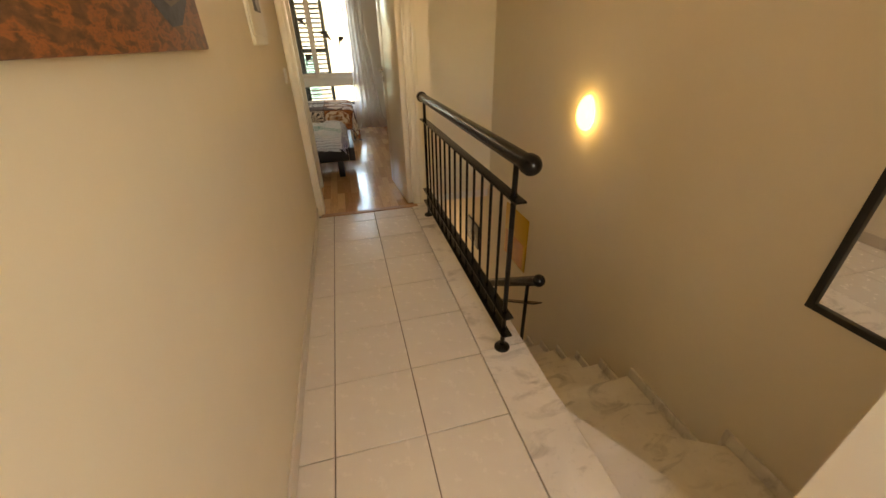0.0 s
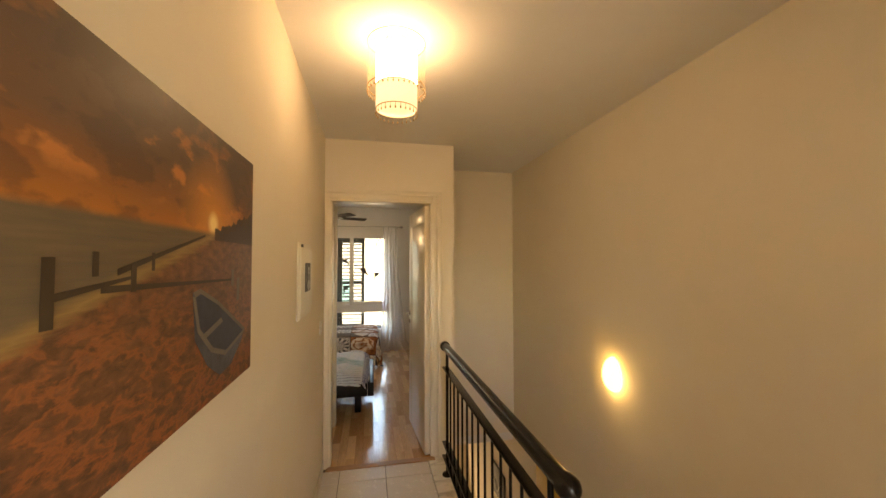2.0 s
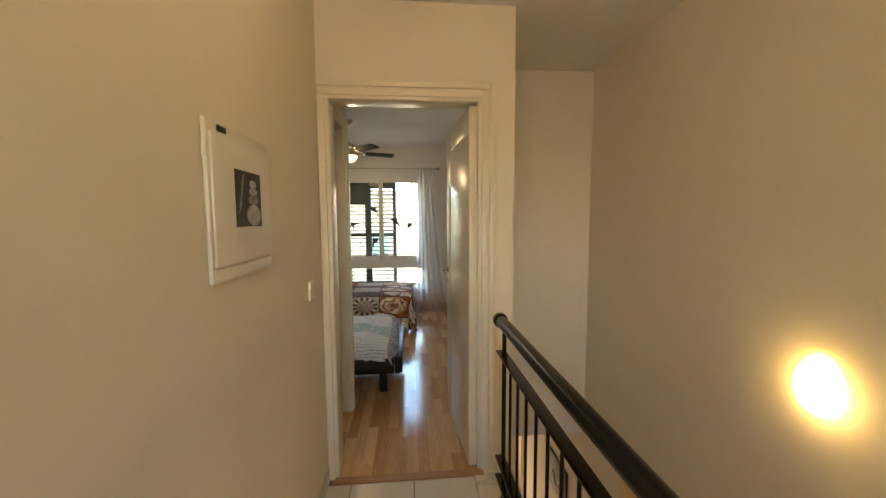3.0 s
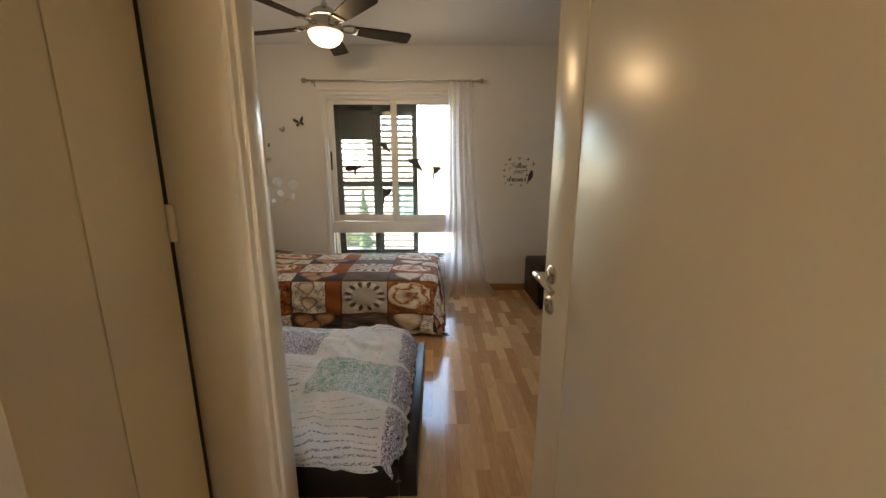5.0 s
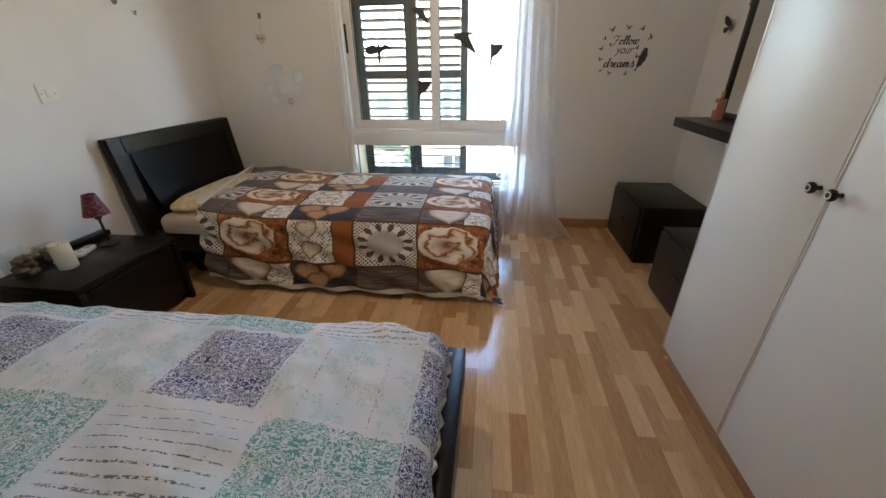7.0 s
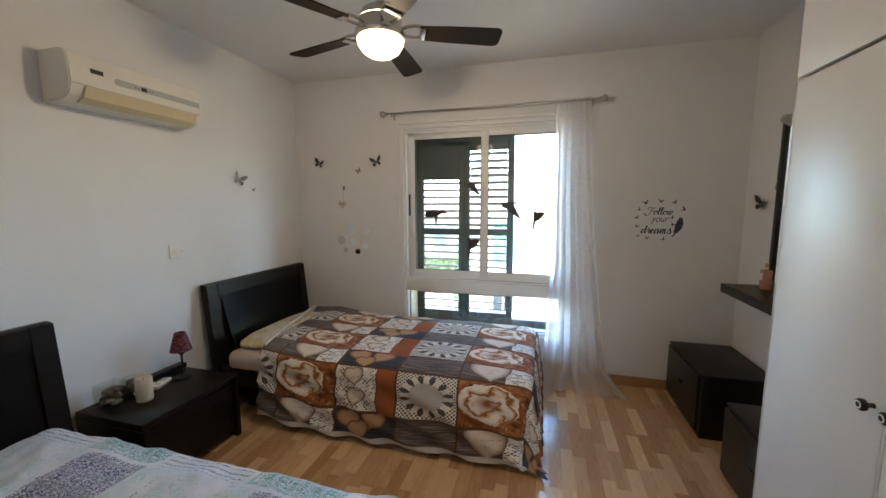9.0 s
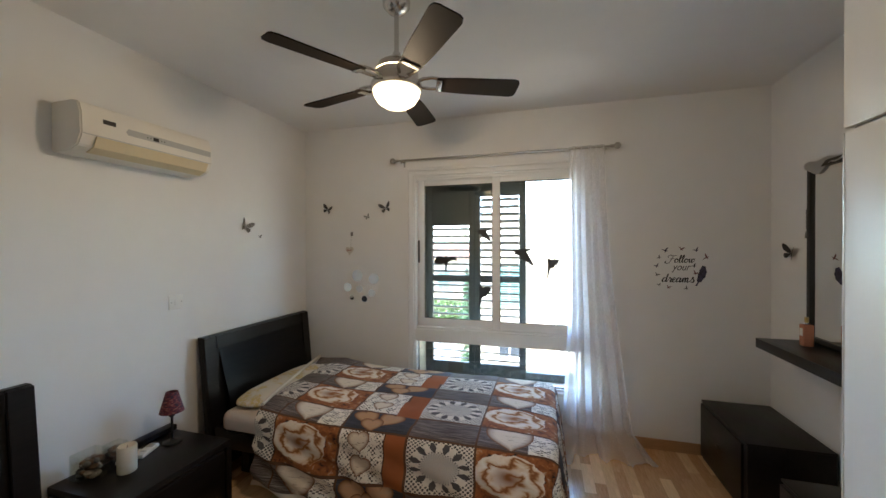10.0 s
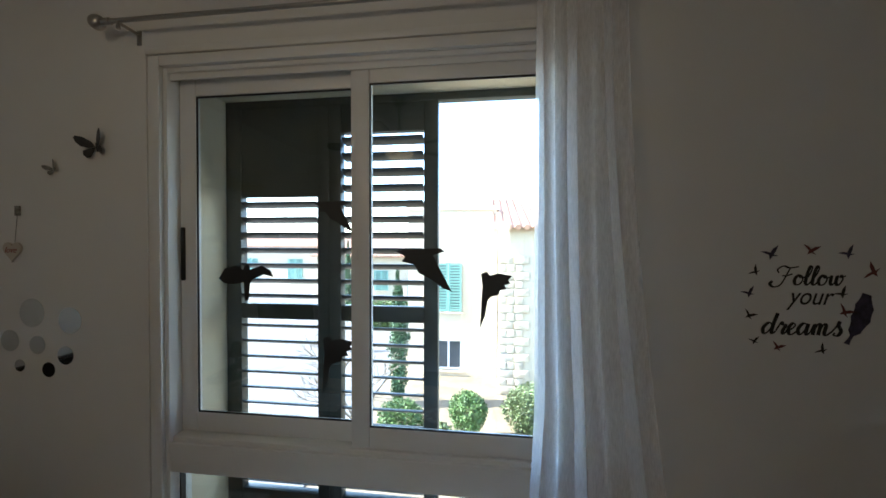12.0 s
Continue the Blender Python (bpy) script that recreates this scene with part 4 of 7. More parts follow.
# ---- bedroom: beds ----
def cloth(name, a0, a1, b0, b1, top, parent, mats, patch, over_a=0.0, over_b0=0.0, over_b1=0.0, r=.05, floor=.03, puff=.0, wrinkle=.004, step=.022, flare=.10, label="", seed=0.0, slant=0.0, head_lift=0.0, crease=0.0):
    """A cover that lies on a flat bed top and hangs over its edges. a runs along x to the foot end a1, b along y.
    The flat coordinates of the cloth are kept as its UV map, in metres; patch(u, v) gives a face's material and its own square."""
    A, Bq = a1 - a0 + over_a, (b1 - b0) + over_b0 + over_b1
    na, nb = max(2, int(A / step)), max(2, int(Bq / step))
    bm = bmesh.new()
    uvl = bm.loops.layers.uv.new("UVMap")
    grid, flat = [], []
    for i in range(na + 1):
        row, frow = [], []
        for j in range(nb + 1):
            b = b0 - over_b0 + Bq * j / nb
            a = a0 + A * i / na + slant * (min(max(b, b0), b1) - b0) / (b1 - b0) * (1 - i / na) ** 3
            ex = max(0.0, a - a1)
            ey = max(0.0, b0 - b) if b < b0 else -max(0.0, b - b1)
            d = math.hypot(ex, ey)
            ca, cb = min(a, a1), min(max(b, b0), b1)
            z = top + puff * (1 - ((ca - (a0 + a1) / 2) / ((a1 - a0) / 2 + .02)) ** 4) * (1 - ((cb - (b0 + b1) / 2) / ((b1 - b0) / 2 + .02)) ** 4)
            z += head_lift * max(0.0, min(1.0, (a0 + .45 - ca) / .45)) ** 1.5
            x, y = ca, cb
            if d > 0:
                nx, ny = ex / d, -ey / d
                if d < r * math.pi / 2:
                    o, dn = r * math.sin(d / r), r * (1 - math.cos(d / r))
                else:
                    dn = r + (d - r * math.pi / 2)
                    o = r + flare * (dn - r) ** 1.3
                z -= dn
                x, y = x + nx * o, y + ny * o
                k = min(1.0, dn / .25)
                fold = .016 * k * math.sin((a * 1.0 + b * 2.3) * 21 + 2.5 * noise.noise((a * 3, b * 3, seed)))
                x += nx * fold
                y += ny * fold
                if z < floor:
                    x += nx * (floor - z) * .5
                    y += ny * (floor - z) * .5
                    z = floor + .004 * noise.noise((a * 20, b * 20, 3))
            w = wrinkle * (noise.noise((a * 5, b * 9, seed)) + .6 * noise.noise((a * 16, b * 12, seed + 5)))
            if crease:
                rd = 1 - abs(noise.noise((a * 2.2 + b * 3.4, (b - a * .7) * 1.3, seed + 9)))
                rd2 = 1 - abs(noise.noise((a * 6.0 + b * 5.0, (b - a) * 2.2, seed + 21)))
                w += crease * (.25 + .75 * max(0.0, 1 - (a1 - ca) / .75)) * (rd ** 7 + .7 * rd2 ** 9 - .25)
            row.append(bm.verts.new((x, y, z + w)))
            frow.append((a, b))
        grid.append(row)
        flat.append(frow)
    for i in range(na):
        for j in range(nb):
            f = bm.faces.new((grid[i][j], grid[i + 1][j], grid[i + 1][j + 1], grid[i][j + 1]))
            f.smooth = True
            ca = (flat[i][j][0] + flat[i + 1][j][0]) / 2
            cb = (flat[i][j][1] + flat[i][j + 1][1]) / 2
            k, (u0, u1), (v0, v1) = patch(ca, cb)
            f.material_index = k
            for lp, (p, q) in zip(f.loops, ((i, j), (i + 1, j), (i + 1, j + 1), (i, j + 1))):
                a, b = flat[p][q]
                lp[uvl].uv = ((a - u0) / (u1 - u0), (b - v0) / (v1 - v0))
    me = bpy.data.meshes.new(name)
    bm.to_mesh(me)
    bm.free()
    for m in mats:
        me.materials.append(m)
    return me


def uv_xy(nt):
    t = nt.nodes.new("ShaderNodeTexCoord")
    sp = nt.nodes.new("ShaderNodeSeparateXYZ")
    L(nt, t.outputs["UV"], sp.inputs[0])
    return t.outputs["UV"], sp.outputs[0], sp.outputs[1]


def fabric_end(nt, b, c, rough=0.85):
    L(nt, c, b.inputs["Base Color"])
    b.inputs["Roughness"].default_value = rough
    b.inputs["Sheen Weight"].default_value = 0.05
    bump(nt, b, noise_tex(nt, coords(nt), 700, 2), .15, .001)


def radius_angle(nt, x, y, cx, cy, sx=1.0, sy=1.0):
    dx = maths(nt, 'MULTIPLY', maths(nt, 'SUBTRACT', x, cx), sx)
    dy = maths(nt, 'MULTIPLY', maths(nt, 'SUBTRACT', y, cy), sy)
    r = maths(nt, 'SQRT', maths(nt, 'ADD', maths(nt, 'MULTIPLY', dx, dx), maths(nt, 'MULTIPLY', dy, dy)))
    return r, maths(nt, 'ARCTAN2', dy, dx), dx, dy


WHITE_LACE, RUST = (0.82, 0.77, 0.69), (0.36, 0.105, 0.026)


def seam(nt, c, x, y, w=.012):
    """Dark printed edge round a patch."""
    ex = maths(nt, 'MINIMUM', maths(nt, 'MINIMUM', x, maths(nt, 'SUBTRACT', 1.0, x)), maths(nt, 'MINIMUM', y, maths(nt, 'SUBTRACT', 1.0, y)))
    return mixc(nt, maths(nt, 'LESS_THAN', ex, w), c, (0.10, 0.045, 0.02))


def lace_patch():
    """A crocheted medallion: ringed centre, pointed petals with dark gaps between them, and a fine net to the corners."""
    m, nt, b = nodes_of("printed_lace_medallion")
    uv, x, y = uv_xy(nt)
    r, a, dx, dy = radius_angle(nt, x, y, .5, .5)
    wave = noise_tex(nt, uv, 14, 2)
    petal = maths(nt, 'COSINE', maths(nt, 'MULTIPLY', a, 12.0))
    fine = maths(nt, 'SINE', maths(nt, 'MULTIPLY', a, 36.0))
    ring = maths(nt, 'SINE', maths(nt, 'MULTIPLY', r, 96.0))
    hole_in = maths(nt, 'MULTIPLY', maths(nt, 'GREATER_THAN', maths(nt, 'MULTIPLY', ring, fine), .14), maths(nt, 'LESS_THAN', r, .30))
    tip = maths(nt, 'MULTIPLY_ADD', petal, .045, .40)
    gap = maths(nt, 'MULTIPLY', maths(nt, 'LESS_THAN', maths(nt, 'ADD', petal, maths(nt, 'MULTIPLY_ADD', maths(nt, 'ABSOLUTE', maths(nt, 'SUBTRACT', r, .365)), 12.0, maths(nt, 'MULTIPLY', wave, .5))), .42), maths(nt, 'MULTIPLY', maths(nt, 'GREATER_THAN', r, .27), maths(nt, 'LESS_THAN', r, .45)))
    net = maths(nt, 'MULTIPLY', maths(nt, 'SINE', maths(nt, 'MULTIPLY_ADD', x, 92.0, maths(nt, 'MULTIPLY', wave, 3.0))), maths(nt, 'SINE', maths(nt, 'MULTIPLY_ADD', y, 92.0, maths(nt, 'MULTIPLY', wave, 3.0))))
    hole_out = maths(nt, 'MULTIPLY', maths(nt, 'GREATER_THAN', net, .12), maths(nt, 'GREATER_THAN', r, tip))
    dark = maths(nt, 'MAXIMUM', maths(nt, 'MAXIMUM', hole_in, hole_out), gap)
    tone = mixc(nt, wave, (0.78, 0.73, 0.65), (0.66, 0.60, 0.52))
    c = mixc(nt, dark, tone, (0.075, 0.070, 0.072))
    fabric_end(nt, b, seam(nt, c, x, y))
    return m


def rose_patch():
    m, nt, b = nodes_of("printed_rose")
    uv, x, y = uv_xy(nt)
    n = noise_tex(nt, uv, 4.2, 3, .5, .5)
    r, a, dx, dy = radius_angle(nt, x, y, .40, .52, 1.0, 1.1)
    sw = maths(nt, 'ADD', maths(nt, 'MULTIPLY', r, 29.0), maths(nt, 'ADD', maths(nt, 'MULTIPLY', a, 1.0), maths(nt, 'MULTIPLY', n, 14.0)))
    pet = maths(nt, 'MULTIPLY_ADD', maths(nt, 'SINE', sw), .5, .5)
    petc = ramp(nt, pet, [(0.0, (0.26, 0.09, 0.02)), (0.12, (0.50, 0.27, 0.12)), (0.34, (0.70, 0.54, 0.38)), (1.0, (0.82, 0.74, 0.64))])
    heart = mixc(nt, ramp(nt, r, [(0.02, (1, 1, 1)), (0.22, (0, 0, 0))]), petc, (0.30, 0.11, 0.025))
    edge = maths(nt, 'ADD', r, maths(nt, 'MULTIPLY_ADD', n, .22, -.11))
    bgn = noise_tex(nt, uv, 9.0, 5, .6, .8)
    bg = ramp(nt, bgn, [(0.34, (0.014, 0.010, 0.008)), (0.42, (0.22, 0.065, 0.016)), (0.60, (0.36, 0.125, 0.03)), (0.72, (0.60, 0.45, 0.30))])
    c = mixc(nt, maths(nt, 'LESS_THAN', edge, .43), bg, heart)
    fabric_end(nt, b, seam(nt, c, x, y))
    return m


def heart_mask(nt, x, y, cx, cy, s, tilt=0.0):
    """Signed heart shape: below zero inside."""
    dx = maths(nt, 'DIVIDE', maths(nt, 'SUBTRACT', x, cx), s)
    dy = maths(nt, 'DIVIDE', maths(nt, 'SUBTRACT', y, cy), s)
    if tilt:
        ct, st = math.cos(tilt), math.sin(tilt)
        dx, dy = maths(nt, 'ADD', maths(nt, 'MULTIPLY', dx, ct), maths(nt, 'MULTIPLY', dy, st)), maths(nt, 'SUBTRACT', maths(nt, 'MULTIPLY', dy, ct), maths(nt, 'MULTIPLY', dx, st))
    q = maths(nt, 'SUBTRACT', dy, maths(nt, 'MULTIPLY', maths(nt, 'SQRT', maths(nt, 'ABSOLUTE', dx)), .62))
    return maths(nt, 'SUBTRACT', maths(nt, 'ADD', maths(nt, 'MULTIPLY', dx, dx), maths(nt, 'MULTIPLY', q, q)), 1.0)


def heart_on(nt, c, hm, uv, tone=(0.74, 0.65, 0.53)):
    n = noise_tex(nt, coords_from(nt, uv, (3, 14, 1)), 2.0, 4)
    body = mixc(nt, ramp(nt, n, [(0.58, (0, 0, 0)), (0.66, (1, 1, 1))]), tone, (0.36, 0.27, 0.19))
    rim = ramp(nt, maths(nt, 'ADD', hm, .8), [(0.18, (0, 0, 0)), (0.50, (.45, .45, .45)), (0.74, (1, 1, 1))])
    body = mixc(nt, rim, body, (0.17, 0.065, 0.02))
    return mixc(nt, maths(nt, 'LESS_THAN', hm, 0.0), c, body)


def heart_strip(name, hearts, base, grain, tone=(0.74, 0.65, 0.53), sy=1.0, lace_from=2.0):
    m, nt, b = nodes_of(name)
    uv, x, y = uv_xy(nt)
    n = noise_tex(nt, coords_from(nt, uv, grain), 1.0, 5, .6, .5)
    c = ramp(nt, n, base)
    if lace_from < 1:
        net = maths(nt, 'GREATER_THAN', maths(nt, 'ADD', maths(nt, 'SINE', maths(nt, 'MULTIPLY', maths(nt, 'ADD', x, y), 75.0)), maths(nt, 'SINE', maths(nt, 'MULTIPLY', maths(nt, 'SUBTRACT', x, y), 75.0))), -.1)
        swirl = maths(nt, 'GREATER_THAN', noise_tex(nt, uv, 9, 2, .5, 1.5), .5)
        lc = mixc(nt, maths(nt, 'MAXIMUM', net, swirl), (0.06, 0.05, 0.05), WHITE_LACE)
        c = mixc(nt, maths(nt, 'GREATER_THAN', x, lace_from), c, lc)
    for cx, cy, s, t in hearts:
        c = heart_on(nt, c, heart_mask(nt, x, maths(nt, 'MULTIPLY', y, sy), cx, cy * sy, s, t), uv, tone)
    fabric_end(nt, b, seam(nt, c, x, y))
    return m


GREYWOOD = [(0.30, (0.025, 0.020, 0.020)), (0.5, (0.11, 0.085, 0.075)), (0.72, (0.36, 0.31, 0.28))]
NAVY = [(0.35, (0.018, 0.020, 0.030)), (0.6, (0.055, 0.058, 0.075)), (0.75, (0.10, 0.10, 0.12))]
LACEBG = [(0.4, (0.20, 0.13, 0.09)), (0.6, (0.30, 0.20, 0.14))]
Q_MATS = [
    lace_patch(), rose_patch(),
    heart_strip("printed_hearts_on_lace", [(.47, .72, .24, .15), (.5, .26, .24, -.15)], LACEBG, (8, 8, 1), sy=1.35, lace_from=.0),
    plain("printed_rust_cloth", RUST, .85, var=.15, grain=300, relief=.1),
    heart_strip("printed_heart_on_wood", [(.40, .47, .30, .1)], GREYWOOD, (2.5, 34, 1), sy=.52, lace_from=.62),
    heart_strip("printed_small_hearts", [(.30, .58, .19, .5), (.62, .60, .19, -.3), (.42, .22, .17, .2)], NAVY, (3, 30, 1), (0.48, 0.28, 0.14), sy=.55),
    heart_strip("printed_grey_wood", [], GREYWOOD, (2.5, 34, 1)),
    plain("white_hem", (0.62, 0.58, 0.52), .85, var=.06, grain=300, relief=.1),
]
# patch columns along the bed (start, width, kind) for the two kinds of row, repeating every 1.165 m
QP = 1.165
ROW_A = ((0, .36, 0), (.36, .41, 1), (.77, .27, 2), (1.04, .125, 3))
ROW_B = ((0, .36, 6), (.36, .41, 4), (.77, .395, 5))
Q_X0 = -.640


def quilt_patch(a, b):
    if b < 5.078:
        return 7, (0, 1), (0, 1)
    # rows counted from the bed's near hem upwards
    h = b - 5.062
    rows = (.155, .265)
    n = math.floor(h / sum(rows))
    h -= n * sum(rows)
    v0 = 5.062 + n * sum(rows)
    if h < rows[0]:
        row, v0, v1 = ROW_B, v0, v0 + rows[0]
    else:
        row, v0, v1 = ROW_A, v0 + rows[0], v0 + sum(rows)
    u = a - Q_X0
    m = math.floor(u / QP)
    u -= m * QP
    for s, w, kind in row:
        if s <= u < s + w:
            return kind, (Q_X0 + m * QP + s, Q_X0 + m * QP + s + w), (v0, v1)
    return 7, (0, 1), (0, 1)


def headboard(parent, y0, y1):
    """Leaning dark panel with a curved lower cushion board, on two side posts."""
    def plate(ya, yb, za, zb, xa, xb, t):
        bm = bmesh.new()
        slab(bm, [(xa, ya, za), (xa, yb, za), (xb, yb, zb), (xb, ya, zb)], (1, 0, 0), t)
        bmesh.ops.bevel(bm, geom=bm.edges[:], offset=.003, segments=2, affect='EDGES')
        return bm
    part("backrest", plate(y0, y1, .02, .872, -1.985, -2.062, .040), M_ESP, parent)
    part("side_rail", plate(y0, y0 + .085, .02, .868, -1.945, -2.022, .014), M_ESP, parent)
    part("side_rail", plate(y1 - .085, y1, .02, .868, -1.945, -2.022, .014), M_ESP, parent)
    part("top_rail", plate(y0 + .087, y1 - .087, .785, .868, -2.0145, -2.022, .014), M_ESP, parent)
    bm = bmesh.new()
    rows = []
    for k in range(13):
        u = k / 12
        z = .27 + .51 * u
        x = -1.925 - .085 * u + .045 * math.sin(math.pi * (1 - u) * .9) * (1 - u)
        rows.append([bm.verts.new((x, y, z)) for y in (y0 + .115, (y0 + y1) / 2, y1 - .115)])
    for p, q in zip(rows, rows[1:]):
        for j in range(2):
            bm.faces.new((p[j], p[j + 1], q[j + 1], q[j]))
    bmesh.ops.solidify(bm, geom=bm.faces[:], thickness=.016)
    part("cushion_board", bm, M_ESP, parent, "bowed dark wooden board")


def bed(name, y0, y1, x1, label):
    b = thing(name, (-1.0, (y0 + y1) / 2, 0), label, "bed", "single beds")
    headboard(b, y0, y1)
    part("footboard", B(x1 - .062, x1, y0 + .01, y1 - .045, .195, .33, bevel=.004), M_ESP, b)
    part("side_board", B(-1.94, x1 - .064, y0 + .01, y0 + .045, .195, .32, bevel=.004), M_ESPX, b)
    part("side_board", B(-1.94, x1 - .064, y1 - .080, y1 - .045, .195, .32, bevel=.004), M_ESPX, b)
    part("slat_base", B(-1.94, x1 - .066, y0 + .05, y1 - .085, .20, .245), M_ESPX, b)
    for x in (-1.80, x1 - .16):
        for y in (y0 + .14, y1 - .19):
            part("leg", B(x - .032, x + .032, y - .032, y + .032, 0, .197, bevel=.004), M_ESP, b)
    return b


M_MATT = plain("pink_sheet", (0.60, 0.50, 0.42), .85, var=.05, grain=300, relief=.12)


def bed_flower():
    b = bed("bed", 5.49, 6.53, .07, "dark wooden bed made up with a brown patchwork quilt")
    part("mattress", B(-1.90, .01, 5.50, 6.42, .25, .42, bevel=.05, seg=4), M_MATT, thing("mattress", (-1, 5.96, .25), "pale pink sheeted mattress in the dark bed", "mattress"))
    q = thing("patchwork_quilt", (-.8, 5.9, .45), "quilt printed with roses, hearts and lace medallions", "quilt")
    me = cloth("cover", -1.58, .06, 5.52, 6.44, .455, q, Q_MATS, quilt_patch, over_a=.42, over_b0=.468, over_b1=.14, r=.075, floor=.035, puff=.03, wrinkle=.006, flare=.16, seed=1.3, slant=-.24, head_lift=.045)
    ob = new("cover", me)
    ob.parent = q
    ob.matrix_parent_inverse = Matrix.Translation(-BASE[q.name])
    bm = bmesh.new()
    tube(bm, [(-1.582 - .24 * (y - 5.52) / .92, y, .500 + .012 * (1 - ((y - 5.98) / .5) ** 4)) for y in np.linspace(5.5, 6.44, 24)], .011, 8)
    part("hem", bm, Q_MATS[7], q, "white quilt hem")
    p = thing("pillow", (-1.74, 5.95, .42), "cream pillow with a yellow flower print, under the quilt", "pillow")
    bm = ball(bmesh.new(), (0, 0, 0), 1.0, 1, 1, 1, 32, 20)
    for v in bm.verts:
        x, y, z = v.co
        sx = math.copysign(abs(x) ** .55, x)
        sy = math.copysign(abs(y) ** .55, y)
        v.co = (-1.76 + .135 * sx, 5.95 + .40 * sy, .452 + .048 * z * (1 - .35 * (abs(x) ** 3)) + .006 * noise.noise((x * 4, y * 4, z * 3)))
    m, nt, bs = nodes_of("yellow_flower_pillowcase")
    n = noise_tex(nt, coords(nt), 7.0, 3, .5, .5)
    n2 = noise_tex(nt, coords(nt), 55.0, 2, .5, 1.0)
    c = mixc(nt, maths(nt, 'MULTIPLY', ramp(nt, n, [(0.50, (0, 0, 0)), (0.54, (1, 1, 1))]), ramp(nt, n2, [(.45, (.4, .4, .4)), (.55, (1, 1, 1))])), (0.68, 0.62, 0.52), (0.60, 0.45, 0.16))
    fabric_end(nt, bs, c)
    part("case", bm, m, p)


def damask(nt, uv, x, y, reps, seed, band=.5):
    """Mirrored ornamental scrolls: one inside the printed line, nought outside."""
    mx = maths(nt, 'ABSOLUTE', maths(nt, 'SUBTRACT', maths(nt, 'FRACT', maths(nt, 'MULTIPLY', x, reps)), .5))
    my = maths(nt, 'ABSOLUTE', maths(nt, 'SUBTRACT', maths(nt, 'FRACT', maths(nt, 'MULTIPLY', y, reps)), .5))
    cv = N(nt, "ShaderNodeCombineXYZ", Z=seed)
    L(nt, mx, cv.inputs[0])
    L(nt, my, cv.inputs[1])
    n = noise_tex(nt, cv.outputs[0], 7.5, .6, .5, 1.9)
    f = maths(nt, 'FRACT', maths(nt, 'MULTIPLY', n, 5.0))
    worn = maths(nt, 'GREATER_THAN', noise_tex(nt, uv, 26.0, 4), .40)
    return maths(nt, 'MULTIPLY', maths(nt, 'LESS_THAN', f, band), worn)


def duvet_patch_material(name, kind, ink, base=(0.72, 0.745, 0.79), strength=.9, seed=0.0):
    m, nt, b = nodes_of(name)
    uv, x, y = uv_xy(nt)
    obj = coords(nt)
    wash = noise_tex(nt, obj, 9.0, 4)
    c = mixc(nt, ramp(nt, wash, [(.42, (0, 0, 0)), (.62, (1, 1, 1))]), base, (0.62, 0.70, 0.755))
    edge = maths(nt, 'MINIMUM', maths(nt, 'MINIMUM', x, maths(nt, 'SUBTRACT', 1.0, x)), maths(nt, 'MINIMUM', y, maths(nt, 'SUBTRACT', 1.0, y)))
    ragged = maths(nt, 'GREATER_THAN', maths(nt, 'ADD', edge, maths(nt, 'MULTIPLY_ADD', noise_tex(nt, uv, 18, 3), .10, -.05)), .035)
    if kind == "damask":
        f = maths(nt, 'MULTIPLY', damask(nt, uv, x, y, 2.0, seed), ragged)
    elif kind == "check":
        f = maths(nt, 'MULTIPLY', damask(nt, uv, x, y, 2.0, seed, .38), maths(nt, 'GREATER_THAN', noise_tex(nt, uv, 4.0, 2), .50))
        gx = maths(nt, 'LESS_THAN', maths(nt, 'FRACT', maths(nt, 'MULTIPLY', x, 5.0)), .035)
        dash = maths(nt, 'GREATER_THAN', noise_tex(nt, coords_from(nt, uv, (2, 30, 1)), 1.0, 2), .56)
        c = mixc(nt, maths(nt, 'MULTIPLY', maths(nt, 'MULTIPLY', gx, dash), .8), c, (0.12, 0.12, 0.17))
    else:
        ln = maths(nt, 'LESS_THAN', maths(nt, 'FRACT', maths(nt, 'MULTIPLY', y, 11.0)), maths(nt, 'MULTIPLY_ADD', maths(nt, 'MULTIPLY', maths(nt, 'SUBTRACT', 1.0, y), maths(nt, 'SUBTRACT', 1.0, y)), .42, .07))
        dash = maths(nt, 'GREATER_THAN', noise_tex(nt, coords_from(nt, uv, (34, 60, 1)), 1.0, 2, .5, .6), .50)
        f = maths(nt, 'MULTIPLY', maths(nt, 'MULTIPLY', ln, dash), maths(nt, 'GREATER_THAN', edge, .03))
    c = mixc(nt, maths(nt, 'MULTIPLY', f, strength), c, ink)
    speck = maths(nt, 'GREATER_THAN', noise_tex(nt, coords_from(nt, obj, (60, 130, 60)), 1.0, 2), .73)
    c = mixc(nt, maths(nt, 'MULTIPLY', speck, .75), c, (0.10, 0.10, 0.16))
    fabric_end(nt, b, c)
    return m


D_MATS = [
    duvet_patch_material("violet_damask_print", "damask", (0.045, 0.045, 0.20), strength=1.0, seed=1.0),
    duvet_patch_material("pale_teal_check_print", "check", (0.36, 0.55, 0.58), strength=.7, seed=2.0),
    duvet_patch_material("teal_damask_print", "damask", (0.13, 0.36, 0.36), strength=1.0, seed=3.0),
    duvet_patch_material("violet_script_print", "lines", (0.05, 0.05, 0.15), strength=.75),
]


